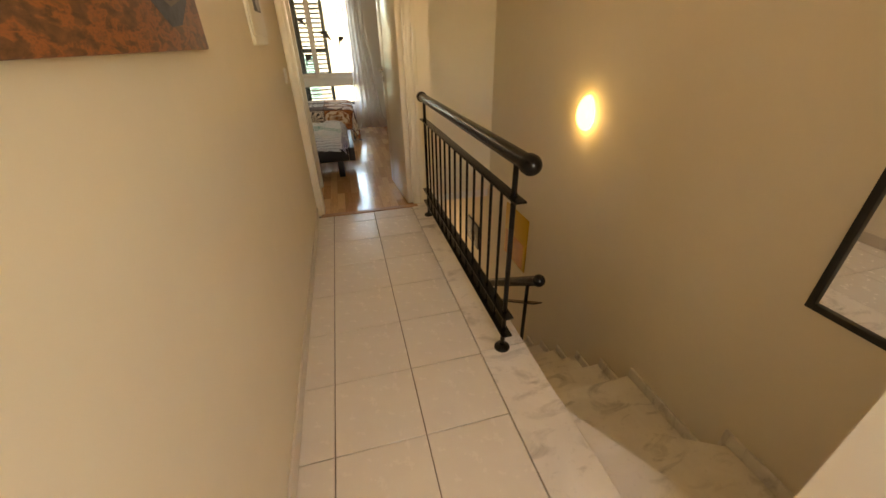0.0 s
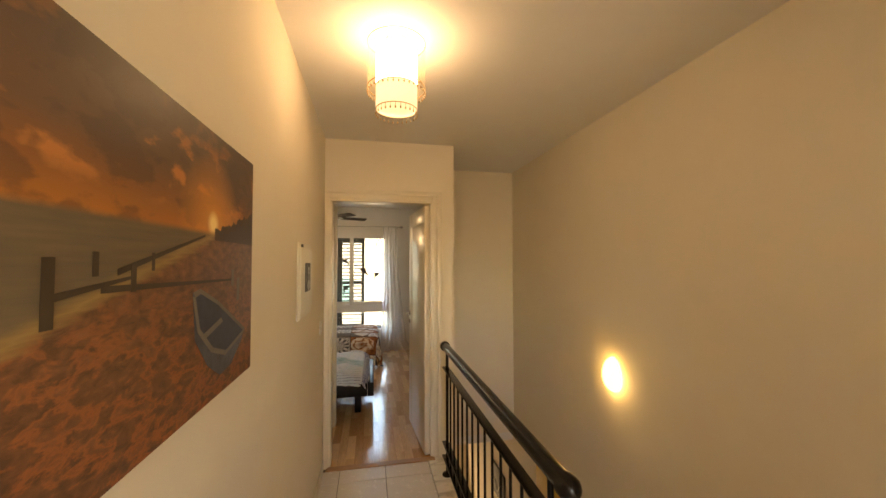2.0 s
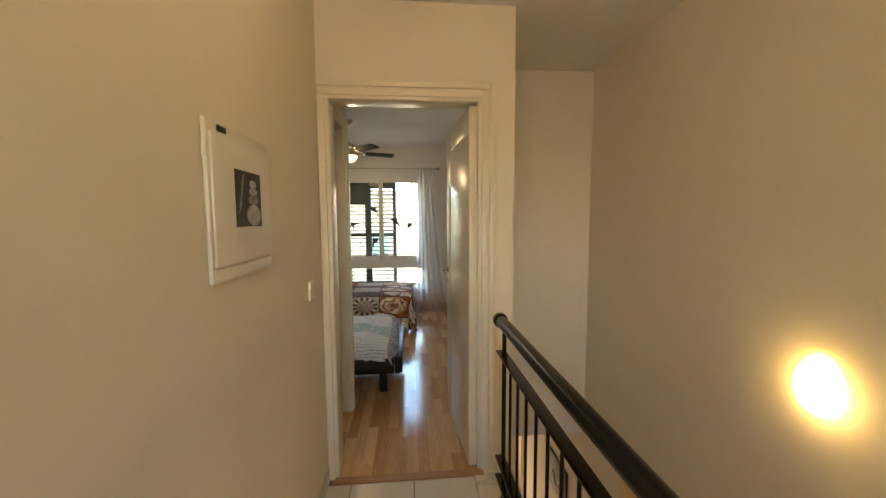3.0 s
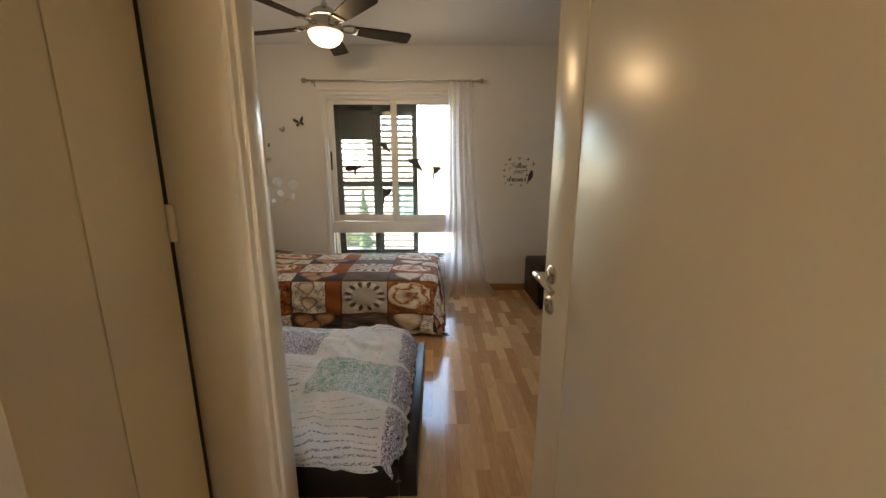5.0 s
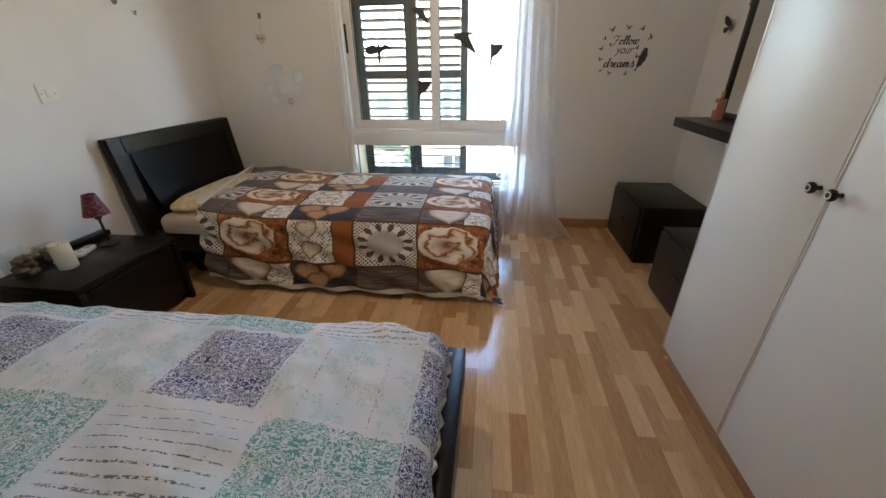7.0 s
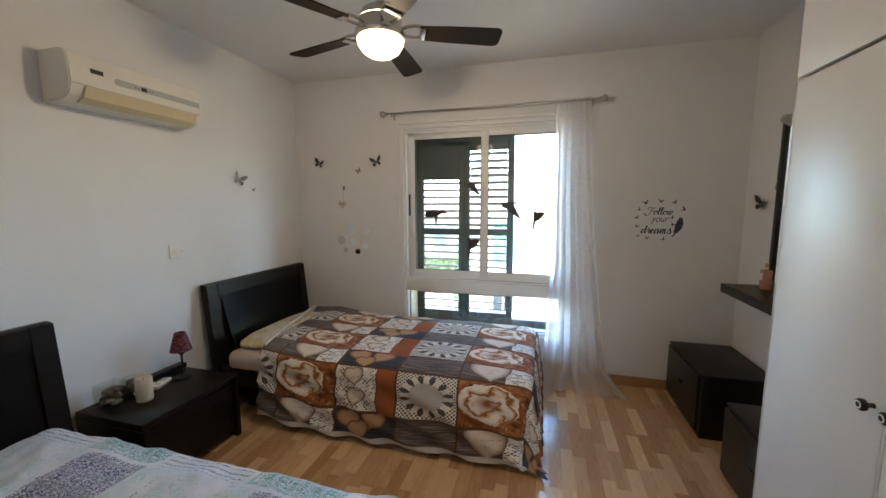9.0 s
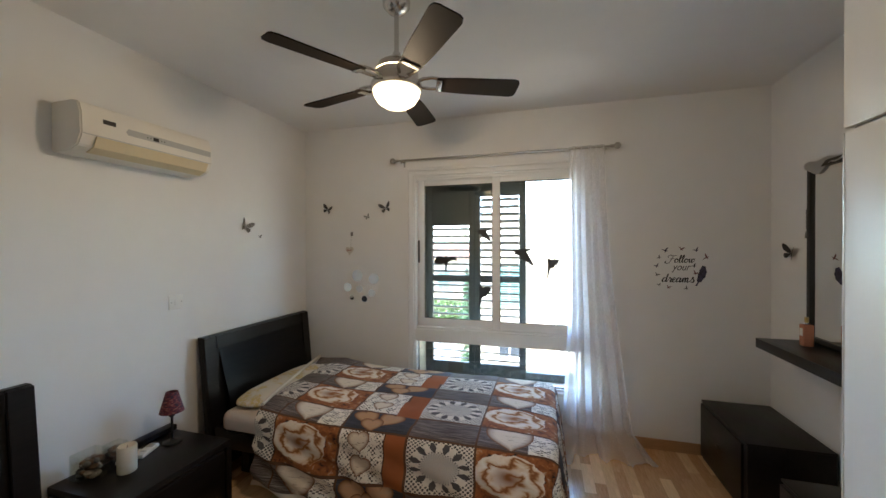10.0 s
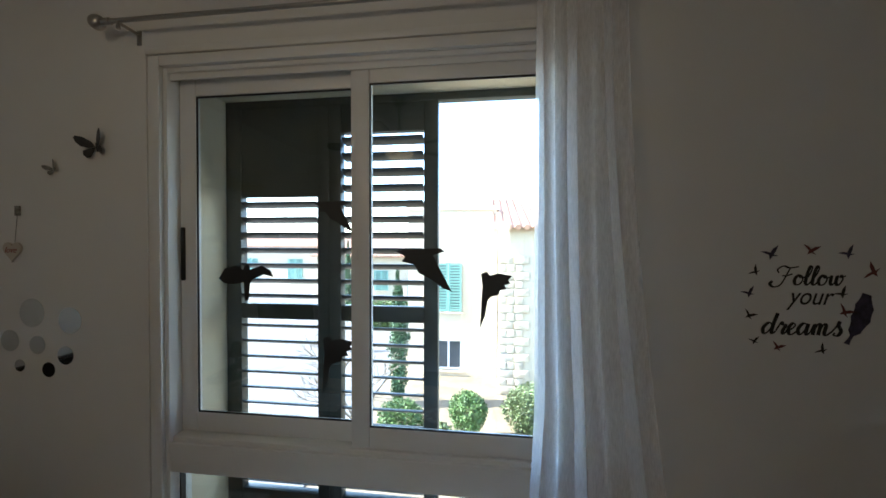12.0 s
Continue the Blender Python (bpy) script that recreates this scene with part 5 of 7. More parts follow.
def duvet_patch(a, b):
    """Rows 0.29 m deep; each repeats two patches every 0.75 m along the bed."""
    k = math.floor((b - 4.21) / .29)
    if a > -.080:
        return 0, (-.08, .23), (4.21 + k * .29, 4.50 + k * .29)
    v0 = 4.21 + k * .29
    row = ((-.74, .31, 0), (-.43, .44, 1)) if k % 2 == 0 else ((-.79, .38, 3), (-.41, .37, 2))
    if k % 4 == 2:
        row = ((-.74, .31, 3), (-.43, .44, 1))
    s = row[0][0] + (.35 if k % 4 in (1, 2) else 0.0)
    m = math.floor((a - s) / .75)
    u = a - s - m * .75
    w0 = row[0][1]
    if u < w0:
        return row[0][2], (s + m * .75, s + m * .75 + w0), (v0, v0 + .29)
    return row[1][2], (s + m * .75 + w0, s + (m + 1) * .75), (v0, v0 + .29)


def bed_blue():
    b = bed("bed", 3.745, 4.70, .04, "dark wooden bed with a pale blue patterned duvet")
    part("mattress", B(-1.90, -.03, 3.80, 4.60, .25, .40, bevel=.05, seg=4), M_MATT2, thing("mattress", (-1, 4.2, .25), "white and yellow sheeted mattress under the duvet", "mattress"))
    q = thing("duvet", (-.9, 4.2, .44), "rumpled white duvet printed with blue and teal patches", "duvet")
    me = cloth("cover", -1.88, -.095, 3.835, 4.555, .445, q, D_MATS, duvet_patch, over_a=.20, over_b0=.20, over_b1=.20, r=.085, floor=.245, puff=.045, wrinkle=.013, flare=.02, step=.015, seed=7.7, crease=.024)
    ob = new("cover", me)
    ob.parent = q
    ob.matrix_parent_inverse = Matrix.Translation(-BASE[q.name])
    bm = bmesh.new()
    pts = []
    for k in range(60):
        y = 3.80 + .80 * k / 59
        pts.append((-.012 + .008 * math.sin(k * 1.3), y, .345 + .010 * math.sin(k * .9)))
    tube(bm, pts, .007, 6)
    part("frill", bm, M_FRILL, q, "gathered white edge")


M_MATT2 = plain("yellow_fitted_sheet", (0.62, 0.50, 0.22), .85, var=.05, grain=300, relief=.12)
M_FRILL = plain("white_frill", (0.66, 0.66, 0.66), .85, var=.1, grain=300, relief=.2)
bed_flower()
bed_blue()


# ---- bedroom: case furniture ----
def nightstand():
    n = thing("nightstand", (-1.83, 5.03, 0), "low espresso wood nightstand with a rear ledge", "nightstand")
    x0, x1, y0, y1 = -2.065, -1.620, 4.765, 5.315
    part("top", B(x0, x1, y0, y1, .352, .385, bevel=.003), M_ESP, n)
    part("side", B(x0, x1 + .005, y0, y0 + .03, 0, .350, bevel=.003), M_ESP, n)
    part("side", B(x0, x1 + .005, y1 - .03, y1, 0, .350, bevel=.003), M_ESP, n)
    part("ledge", B(x0, x0 + .055, y0 + .18, y1, .387, .415, bevel=.003), M_ESP, n)
    part("body", B(x0, x1 - .03, y0 + .032, y1 - .032, .03, .350), M_ESP, n)
    d = part("drawer", B(x1 - .028, x1 - .008, y0 + .034, y1 - .034, .045, .346, bevel=.003), M_ESP, n)
    part("drawer_lip", B(x1 - .03, x1 + .004, y0 + .05, y1 - .05, .337, .349, bevel=.002), M_ESP, d)


nightstand()


def table_lamp():
    t = thing("table_lamp", (-1.90, 5.20, .385), "small table lamp with a striped dark red shade", "lamp")
    c = (-1.90, 5.20, 0)
    part("base", lathe(bmesh.new(), [(0, .386), (.045, .386), (.045, .392), (.012, .399), (.007, .407), (0, .407)], c, 28), M_BLACK, t)
    part("stem", rod(bmesh.new(), (-1.90, 5.20, .397), (-1.90, 5.20, .537), .006), M_BLACK, t)
    part("socket", lathe(bmesh.new(), [(.008, .522), (.016, .532), (.016, .557), (.008, .567)], c, 16), M_BLACK, t)
    m, nt, b = nodes_of("striped_red_beadwork")
    v = coords(nt)
    n = noise_tex(nt, coords(nt, (60, 60, 160)), 1.0, 2)
    cc = ramp(nt, n, [(0.36, (0.02, 0.01, 0.03)), (0.48, (0.10, 0.012, 0.022)), (0.58, (0.16, 0.02, 0.03)), (0.68, (0.30, 0.14, 0.10))])
    L(nt, cc, b.inputs["Base Color"])
    b.inputs["Roughness"].default_value = .6
    bm = lathe(bmesh.new(), [(.057, .552), (.0285, .659), (.0265, .659), (.055, .552), (.057, .552)], c, 36)
    part("shade", bm, m, t, "dark red beaded conical shade")


table_lamp()


def candle():
    c = thing("pillar_candle", (-1.85, 4.945, .385), "thick ivory pillar candle on the nightstand", "candle")
    m = plain("ivory_wax", (0.72, 0.66, 0.52), .5, var=.04)
    m.node_tree.nodes["Principled BSDF"].inputs["Subsurface Weight"].default_value = .15
    part("wax", lathe(bmesh.new(), [(0, .386), (.036, .386), (.038, .390), (.038, .503), (.035, .509), (.028, .505), (.012, .497), (0, .496)], (-1.85, 4.945, 0), 32), m, c)
    part("wick", rod(bmesh.new(), (-1.85, 4.945, .496), (-1.849, 4.946, .507), .0012, seg=6), M_BLACK, c)


candle()


def pebble_vase(cx, cy, w, h, label, seed):
    v = thing("pebble_vase", (cx, cy, .385), label, "vase", "pebble vases")
    rnd = random.Random(seed)
    z0 = .386
    t = .004
    for b in ((cx - w, cx + w, cy - w, cy - w + t, z0 + t, z0 + h), (cx - w, cx + w, cy + w - t, cy + w, z0 + t, z0 + h),
              (cx - w, cx - w + t, cy - w + t, cy + w - t, z0 + t, z0 + h), (cx + w - t, cx + w, cy - w + t, cy + w - t, z0 + t, z0 + h), (cx - w, cx + w, cy - w, cy + w, z0, z0 + t)):
        p = part("glass_wall", B(*b), M_PANE, v, "clear glass wall")
        p.visible_shadow = False
    mats = [M_STONE1, M_STONE2, M_STONE3]
    k = 0
    for lay in range(int(h * .95 / .022)):
        for i in range(11):
            r = rnd.uniform(.011, .018)
            x, y = cx + rnd.uniform(-1, 1) * (w - .022), cy + rnd.uniform(-1, 1) * (w - .022)
            bm = ball(bmesh.new(), (x, y, z0 + .016 + lay * .020), r, rnd.uniform(.9, 1.2), rnd.uniform(.9, 1.2), rnd.uniform(.6, .9), 10, 7)
            part("pebble", bm, mats[k % 3], v)
            k += 1


M_STONE1 = plain("grey_pebble", (0.15, 0.145, 0.14), .45, var=.3, big=40)
M_STONE2 = plain("brown_pebble", (0.17, 0.10, 0.06), .45, var=.3, big=40)
M_STONE3 = plain("pale_pebble", (0.32, 0.285, 0.25), .45, var=.3, big=40)
pebble_vase(-1.965, 4.868, .052, .115, "square glass vase filled with brown and grey pebbles", 3)
pebble_vase(-2.005, 4.995, .036, .085, "smaller glass vase with dark pebbles", 4)


def remotes():
    for i, (x, y, a, h) in enumerate(((-1.925, 5.085, 20, .020), (-1.955, 5.022, 24, .016))):
        r = thing("remote_control", (x, y, .385), "white air conditioner remote lying on the nightstand", "remote", "remote controls")
        bm = B(-.024, .024, -.060, .060, 0, h, bevel=.005)
        bmesh.ops.transform(bm, matrix=Matrix.Translation((x, y, .386)) @ Matrix.Rotation(radians(a), 4, 'Z'), verts=bm.verts)
        part("case", bm, M_PLASTIC, r)
        bm = B(-.016, .016, .015, .048, h, h + .001)
        bmesh.ops.transform(bm, matrix=Matrix.Translation((x, y, .386)) @ Matrix.Rotation(radians(a), 4, 'Z'), verts=bm.verts)
        part("display", bm, M_GREY, r)
        for k in range(3):
            bm = B(-.012 + .009 * k, -.006 + .009 * k, -.03, -.02, h, h + .0015)
            bmesh.ops.transform(bm, matrix=Matrix.Translation((x, y, .386)) @ Matrix.Rotation(radians(a), 4, 'Z'), verts=bm.verts)
            part("button", bm, M_GREY, r)


remotes()


def wardrobe():
    x0, x1, y0, y1 = .905, RR - .002, 3.715, 5.03
    w = thing("wardrobe", (1.2, 4.45, 0), "tall built-in wardrobe with plain off-white doors", "wardrobe")
    part("plinth", B(x0 + .02, x1, y0, y1 - .004, 0, .092), M_SKIRT, w, "beech coloured plinth")
    part("side", B(x0, x1, y1 - .018, y1, .094, RC - .002, bevel=.002), M_WARD, w)
    # grey carcass colour puts the shade into the gaps between the doors
    part("carcass", B(x0 + .004, x1, y0, y1 - .019, .094, RC - .002), M_GREY, w)
    gaps = (5.028, 4.590, 4.168, 3.745)
    for k, (b, a) in enumerate(zip(gaps, gaps[1:])):
        d = part("door", B(x0 - .018, x0 - .001, a + .0022, b - .0022, .098, 1.773, bevel=.003), M_WARD, w)
        part("upper_door", B(x0 - .018, x0 - .001, a + .0022, b - .0022, 1.783, RC - .02, bevel=.003), M_WARD, w)
        part("edge_trim", B(x0 - .0195, x0 - .018, b - .0095, b - .0032, .10, 1.77), M_CHROME2, d)
        ky = {0: a + .030, 1: b - .030, 2: b - .045}[k]
        kn = part("knob", lathe(bmesh.new(), [(0, 0), (.006, 0), (.005, -.008), (.007, -.014), (.0135, -.018), (.0145, -.024), (.011, -.029), (0, -.030)], (x0 - .018, ky, .938), 22, 'X'), M_BLACK, d, "black knob with a pale ring")
        part("ring", lathe(bmesh.new(), [(.0062, -.0298), (.0062, -.0306), (.0092, -.0306), (.0092, -.0296)], (x0 - .018, ky, .938), 22, 'X'), M_PLASTIC, kn)


M_CHROME2 = plain("grey_edge_strip", (0.60, 0.585, 0.55), .35, .1, var=.03)
wardrobe()


def cube_chest(y0, y1, h, label):
    c = thing("low_chest", (1.28, (y0 + y1) / 2, 0), label, "chest", "low chests")
    x0, x1 = 1.085, 1.468
    part("body", B(x0, x1, y0, y1, .004, h - .012, bevel=.002), M_ESP, c)
    part("top", B(x0 - .006, x1, y0 - .003, y1 + .003, h - .011, h, bevel=.002), M_ESP, c)
    d = part("drawer", B(x0 - .014, x0 - .001, y0 + .035, y1 - .004, .03, h - .022, bevel=.003), M_ESP, c)
    yc = (y0 + y1) / 2
    part("handle", B(x0 - .030, x0 - .015, yc - .025, yc + .025, h * .55, h * .55 + .016, bevel=.004), M_BLACK, d)


cube_chest(5.985, 6.560, .400, "low espresso wood drawer chest under the window wall")
cube_chest(5.10, 5.685, .396, "low espresso wood drawer chest beside the wardrobe")


def wall_shelf():
    s = thing("wall_shelf", (1.36, 5.6, .86), "thick espresso wood floating shelf", "shelf")
    part("board", B(1.226, RR - .001, 5.06, 6.215, .862, .915, bevel=.002), M_ESP, s)
    m = thing("shelf_mirror", (RR - .03, 5.75, .917), "large mirror in a black frame leaning on the shelf", "mirror")
    x0, x1 = RR - .028, RR - .002
    y0, y1, z0, z1 = 5.30, 6.212, .917, 1.895
    for b in ((x0, x1, y1 - .03, y1, z0, z1), (x0, x1, y0, y0 + .03, z0, z1), (x0, x1, y0 + .03, y1 - .03, z0, z0 + .03), (x0, x1, y0 + .03, y1 - .03, z1 - .03, z1)):
        part("frame", B(*b, bevel=.002), M_BLACK, m)
    part("glass", B(x0 + .012, x0 + .015, y0 + .03, y1 - .03, z0 + .03, z1 - .03), M_MIRROR, m, "silvered mirror glass")
    p = thing("perfume_bottle", (1.385, 6.07, .915), "square pink perfume bottle with a golden cap", "bottle")
    body = part("bottle", B(1.362, 1.408, 6.050, 6.090, .9155, 1.030, bevel=.005), plain("rose_perfume", (0.55, 0.24, 0.15), .12, var=.1), p)
    part("label", B(1.3610, 1.3618, 6.058, 6.082, .97, 1.01), M_PLASTIC, body)
    part("neck", rod(bmesh.new(), (1.385, 6.07, 1.030), (1.385, 6.07, 1.040), .007), M_CHROME, p)
    part("cap", rod(bmesh.new(), (1.385, 6.07, 1.040), (1.385, 6.07, 1.068), .009), plain("gold_cap", (0.60, 0.40, 0.14), .3, 1.0, var=.05), p, "golden cap")


wall_shelf()


def mirror_ornaments():
    b = thing("bead_string", (RR - .012, 6.232, 1.56), "string of small dark beads hanging beside the mirror", "ornament")
    part("string", tube(bmesh.new(), [(RR - .012, 6.222, 1.76), (RR - .014, 6.232, 1.66), (RR - .012, 6.236, 1.545)], .0012, 6), M_BFLYG, b)
    for k in range(9):
        part("bead", ball(bmesh.new(), (RR - .013, 6.235 + .002 * (k % 2), 1.645 - .0125 * k), .0052, 1, 1, 1.1, 10, 8), M_BFLY, b)
    part("tassel", lathe(bmesh.new(), [(.001, 1.535), (.006, 1.525), (.009, 1.490), (.0, 1.488)], (RR - .013, 6.236, 0), 12), M_BFLYG, b)
    w = thing("white_scarf", (RR - .02, 6.15, 1.90), "white gauze scarf draped over the mirror's top corner", "scarf")
    bm = bmesh.new()
    rows = []
    for k in range(15):
        q = k / 14
        row = []
        for j in range(7):
            h = j / 6
            row.append(bm.verts.new((RR - .031 - .006 * math.sin(h * 3 + q * 5), 6.222 - .30 * q, 1.905 - .030 * h - .055 * math.sin(math.pi * min(1, q * 1.6)) * (1 - q) * h + .006 * math.sin(q * 14))))
        rows.append(row)
    for p, q in zip(rows, rows[1:]):
        for j in range(6):
            bm.faces.new((p[j], p[j + 1], q[j + 1], q[j]))
    bmesh.ops.solidify(bm, geom=bm.faces[:], thickness=.003)
    part("cloth", bm, M_FRILL, w)


M_BFLY = plain("black_printed_film", (0.03, 0.03, 0.035), .45, var=.25, big=50)
M_BFLYG = plain("grey_printed_film", (0.22, 0.22, 0.21), .45, var=.3, big=60)
mirror_ornaments()


# ---- bedroom: air conditioner, fan, curtain ----
def air_conditioner():
    a = thing("air_conditioner", (RL, 5.12, 1.85), "ivory split air conditioner with a yellowed louvre", "air conditioner")
    y0, y1 = 4.795, 5.445
    prof = [(RL + .001, 2.097), (RL + .135, 2.097), (RL + .175, 2.085), (RL + .190, 2.04), (RL + .195, 1.945), (RL + .170, 1.894), (RL + .120, 1.874), (RL + .001, 1.872)]
    bm = bmesh.new()
    slab(bm, [(x, y0, z) for x, z in prof], (0, 1, 0), y1 - y0)
    bmesh.ops.bevel(bm, geom=bm.edges[:], offset=.006, segments=3, affect='EDGES')
    part("body", bm, M_AC, a)
    bm = bmesh.new()
    slab(bm, [(RL + .198, y0 + .055, 1.941), (RL + .176, y0 + .055, 1.896), (RL + .130, y0 + .055, 1.877), (RL + .135, y0 + .055, 1.872), (RL + .183, y0 + .055, 1.893), (RL + .204, y0 + .055, 1.940)], (0, 1, 0), y1 - y0 - .09)
    part("louvre", bm, M_ACYEL, a, "yellowed swing louvre")
    part("seam", B(RL + .193, RL + .1965, y0 + .01, y1 - .01, 1.944, 1.947), M_GREY, a)
    bm = bmesh.new()
    slab(bm, [(RL + .1925, y, z) for y, z in ((y0 + .19, 1.985), (y0 + .18, 2.0), (y0 + .19, 2.015), (y1 - .012, 2.015), (y1 - .012, 1.985))], (1, 0, 0), .003)
    part("display_band", bm, M_GREY, a, "grey display band")
    part("display", B(RL + .195, RL + .197, y0 + .305, y0 + .332, 1.990, 2.008), M_BLACK, a)
    for dy in (.275, .29, .345, .36):
        part("indicator", B(RL + .195, RL + .1965, y0 + dy, y0 + dy + .004, 1.996, 2.002), M_BLACK, a)
    part("maker_plate", B(RL + .1885, RL + .1930, y0 + .085, y0 + .137, 2.008, 2.028), M_BLACK, a)


air_conditioner()


def ceiling_fan():
    f = thing("ceiling_fan", (-.566, 5.167, RC), "nickel ceiling fan with five black blades and a lit bowl", "ceiling fan")
    c = (-.566, 5.167, 0)
    part("canopy", lathe(bmesh.new(), [(0, RC - .0005), (.060, RC - .0005), (.058, RC - .02), (.035, RC - .045), (.012, RC - .052), (0, RC - .052)], c, 32), M_CHROME, f)
    part("downrod", rod(bmesh.new(), (-.566, 5.167, 2.26), (-.566, 5.167, 2.46), .010), M_CHROME, f)
    part("motor", lathe(bmesh.new(), [(0, 2.285), (.016, 2.285), (.022, 2.262), (.050, 2.252), (.078, 2.232), (.092, 2.205), (.092, 2.199)], c, 40), M_CHROME, f)
    part("motor_band", lathe(bmesh.new(), [(.088, 2.199), (.088, 2.195), (.094, 2.194), (.094, 2.150), (.110, 2.146), (.113, 2.132), (.108, 2.118), (.100, 2.116)], c, 40), M_CHROME, f)
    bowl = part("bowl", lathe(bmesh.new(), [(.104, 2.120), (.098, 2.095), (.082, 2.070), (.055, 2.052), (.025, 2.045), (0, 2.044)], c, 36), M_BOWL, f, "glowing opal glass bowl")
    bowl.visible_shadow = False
    for k in range(5):
        ang = radians(22 + 72 * k)
        rot = Matrix.Translation(c) @ Matrix.Rotation(ang, 4, 'Z') @ Matrix.Translation((0, 0, 2.155)) @ Matrix.Rotation(radians(-12), 4, 'X')
        bm = bmesh.new()
        pts = [(.175, -.043), (.30, -.052), (.512, -.058), (.531, -.051), (.538, -.036), (.538, .036), (.531, .051), (.512, .058), (.30, .052), (.175, .043)]
        slab(bm, [(x, y, -.003) for x, y in pts], (0, 0, 1), .006)
        bmesh.ops.transform(bm, matrix=rot, verts=bm.verts)
        blade = part("blade", bm, M_BLADE, f, "matt black fan blade")
        bm = bmesh.new()
        for sgn in (-1, 1):
            tube(bm, [(.085, sgn * .014, 0), (.115, sgn * .030, .004), (.150, sgn * .038, .006), (.178, sgn * .034, .006)], .007, 8)
        box(bm, .172, .200, -.040, .040, .003, .009, bevel=.002)
        box(bm, .172, .196, -.036, .036, -.009, -.003, bevel=.002)
        bmesh.ops.transform(bm, matrix=rot, verts=bm.verts)
        part("bracket", bm, M_CHROME, blade, "polished nickel bracket")


M_BLADE = plain("matt_black_blade", (0.020, 0.015, 0.012), .62, var=.1, spec=.06)
ceiling_fan()


def curtain_rod():
    r = thing("curtain_rod", (-.3, 6.53, 2.16), "slim satin steel curtain rod with ball finials", "curtain rod")
    part("pole", rod(bmesh.new(), (-1.15, 6.53, 2.162), (.52, 6.53, 2.162), .0075), M_STEEL, r)
    for x, d in ((-1.15, -1), (.52, 1)):
        bm = rod(bmesh.new(), (x - d * .02, 6.53, 2.162), (x + d * .008, 6.53, 2.162), .011)
        ball(bm, (x + d * .028, 6.53, 2.162), .024)
        part("finial", bm, M_STEEL, r)
    for x in (-1.10, .47):
        bm = rod(bmesh.new(), (x, 6.53, 2.155), (x, RN, 2.155), .005)
        box(bm, x - .008, x + .008, RN - .006, RN - .0005, 2.12, 2.17, bevel=.002)
        rod(bm, (x, 6.53, 2.135), (x, 6.53, 2.165), .006)
        part("bracket", bm, M_STEEL, r)


curtain_rod()


def voile():
    c = thing("sheer_curtain", (.4, 6.5, 0), "sheer white voile curtain pooling on the floor", "curtain")
    bm = bmesh.new()
    nu, nv = 150, 70
    rows = []
    for j in range(nv + 1):
        v = j / nv
        row = []
        for i in range(nu + 1):
            u = i / nu
            z = 2.178 * (1 - v)
            x0, x1 = .222 - .06 * max(0, v - .55) / .45, .462 + .19 * v ** 1.6
            ph = u * 15.0 + .9 * noise.noise((u * 4, v * 1.3, 2))
            amp = .009 + .022 * v
            x = x0 + (x1 - x0) * u + .006 * math.sin(ph * math.tau * .5)
            y = 6.535 - .010 * v + amp * math.sin(ph * 2.1) + .012 * noise.noise((u * 9, v * 2.5, 5)) - .05 * v * v
            if v > .93:
                k = (v - .93) / .07
                z = max(.006 + .020 * abs(noise.noise((u * 14, v * 9, 1))), z)
                y -= .20 * k * (0.5 + .6 * noise.noise((u * 3.5, 1, 4))) + .03 * k
                x += .20 * k * (u - .45) + .03 * noise.noise((u * 8, k, 9))
            row.append(bm.verts.new((x, min(y, 6.59), z)))
        rows.append(row)
    for p, q in zip(rows, rows[1:]):
        for i in range(nu):
            bm.faces.new((p[i], p[i + 1], q[i + 1], q[i]))
    part("cloth", bm, M_SHEER, c)
    for k in range(5):
        bm = bmesh.new()
        x = .255 + .05 * k
        pts = [(x + .0, 6.53 + .012 * math.sin(math.tau * t / 16), 2.162 + .012 * math.cos(math.tau * t / 16)) for t in range(17)]
        tube(bm, pts, .0018, 6)
        part("loop", bm, M_FRILL, c)


voile()


# ---- wall stickers ----
def butterfly(place, size, face, tilt, mat, label, fold=.45):
    """face: '-y' on the window wall, '+x' or '-x' on the side walls."""
    t = thing("butterfly_sticker", place, label, "wall sticker", "butterfly stickers")
    turn = {'-y': Matrix.Identity(4), '+x': Matrix.Rotation(radians(90), 4, 'Z'), '-x': Matrix.Rotation(radians(-90), 4, 'Z')}[face]
    base = Matrix.Translation(place) @ turn @ Matrix.Rotation(radians(tilt), 4, 'Y')

    def wing(pts, sgn):
        bm = bmesh.new()
        slab(bm, [(sgn * x * size, -.004 - x * size * fold, y * size) for x, y in pts], (0, -1, 0), .0008)
        bmesh.ops.transform(bm, matrix=base, verts=bm.verts)
        return bm
    upper = [(.02, .02), (.10, .22), (.30, .42), (.48, .50), (.54, .44), (.50, .26), (.40, .10), (.20, .0)]
    lower = [(.02, .0), (.20, -.02), (.36, -.06), (.38, -.20), (.30, -.34), (.20, -.32), (.10, -.16)]
    for sgn in (-1, 1):
        part("upper_wing", wing(upper, sgn), mat, t)
        part("lower_wing", wing(lower, sgn), mat, t)
    bm = rod(bmesh.new(), (0, -.003, -.16 * size), (0, -.003, .16 * size), .03 * size, .02 * size, 8)
    bmesh.ops.transform(bm, matrix=base, verts=bm.verts)
    part("body", bm, mat, t)


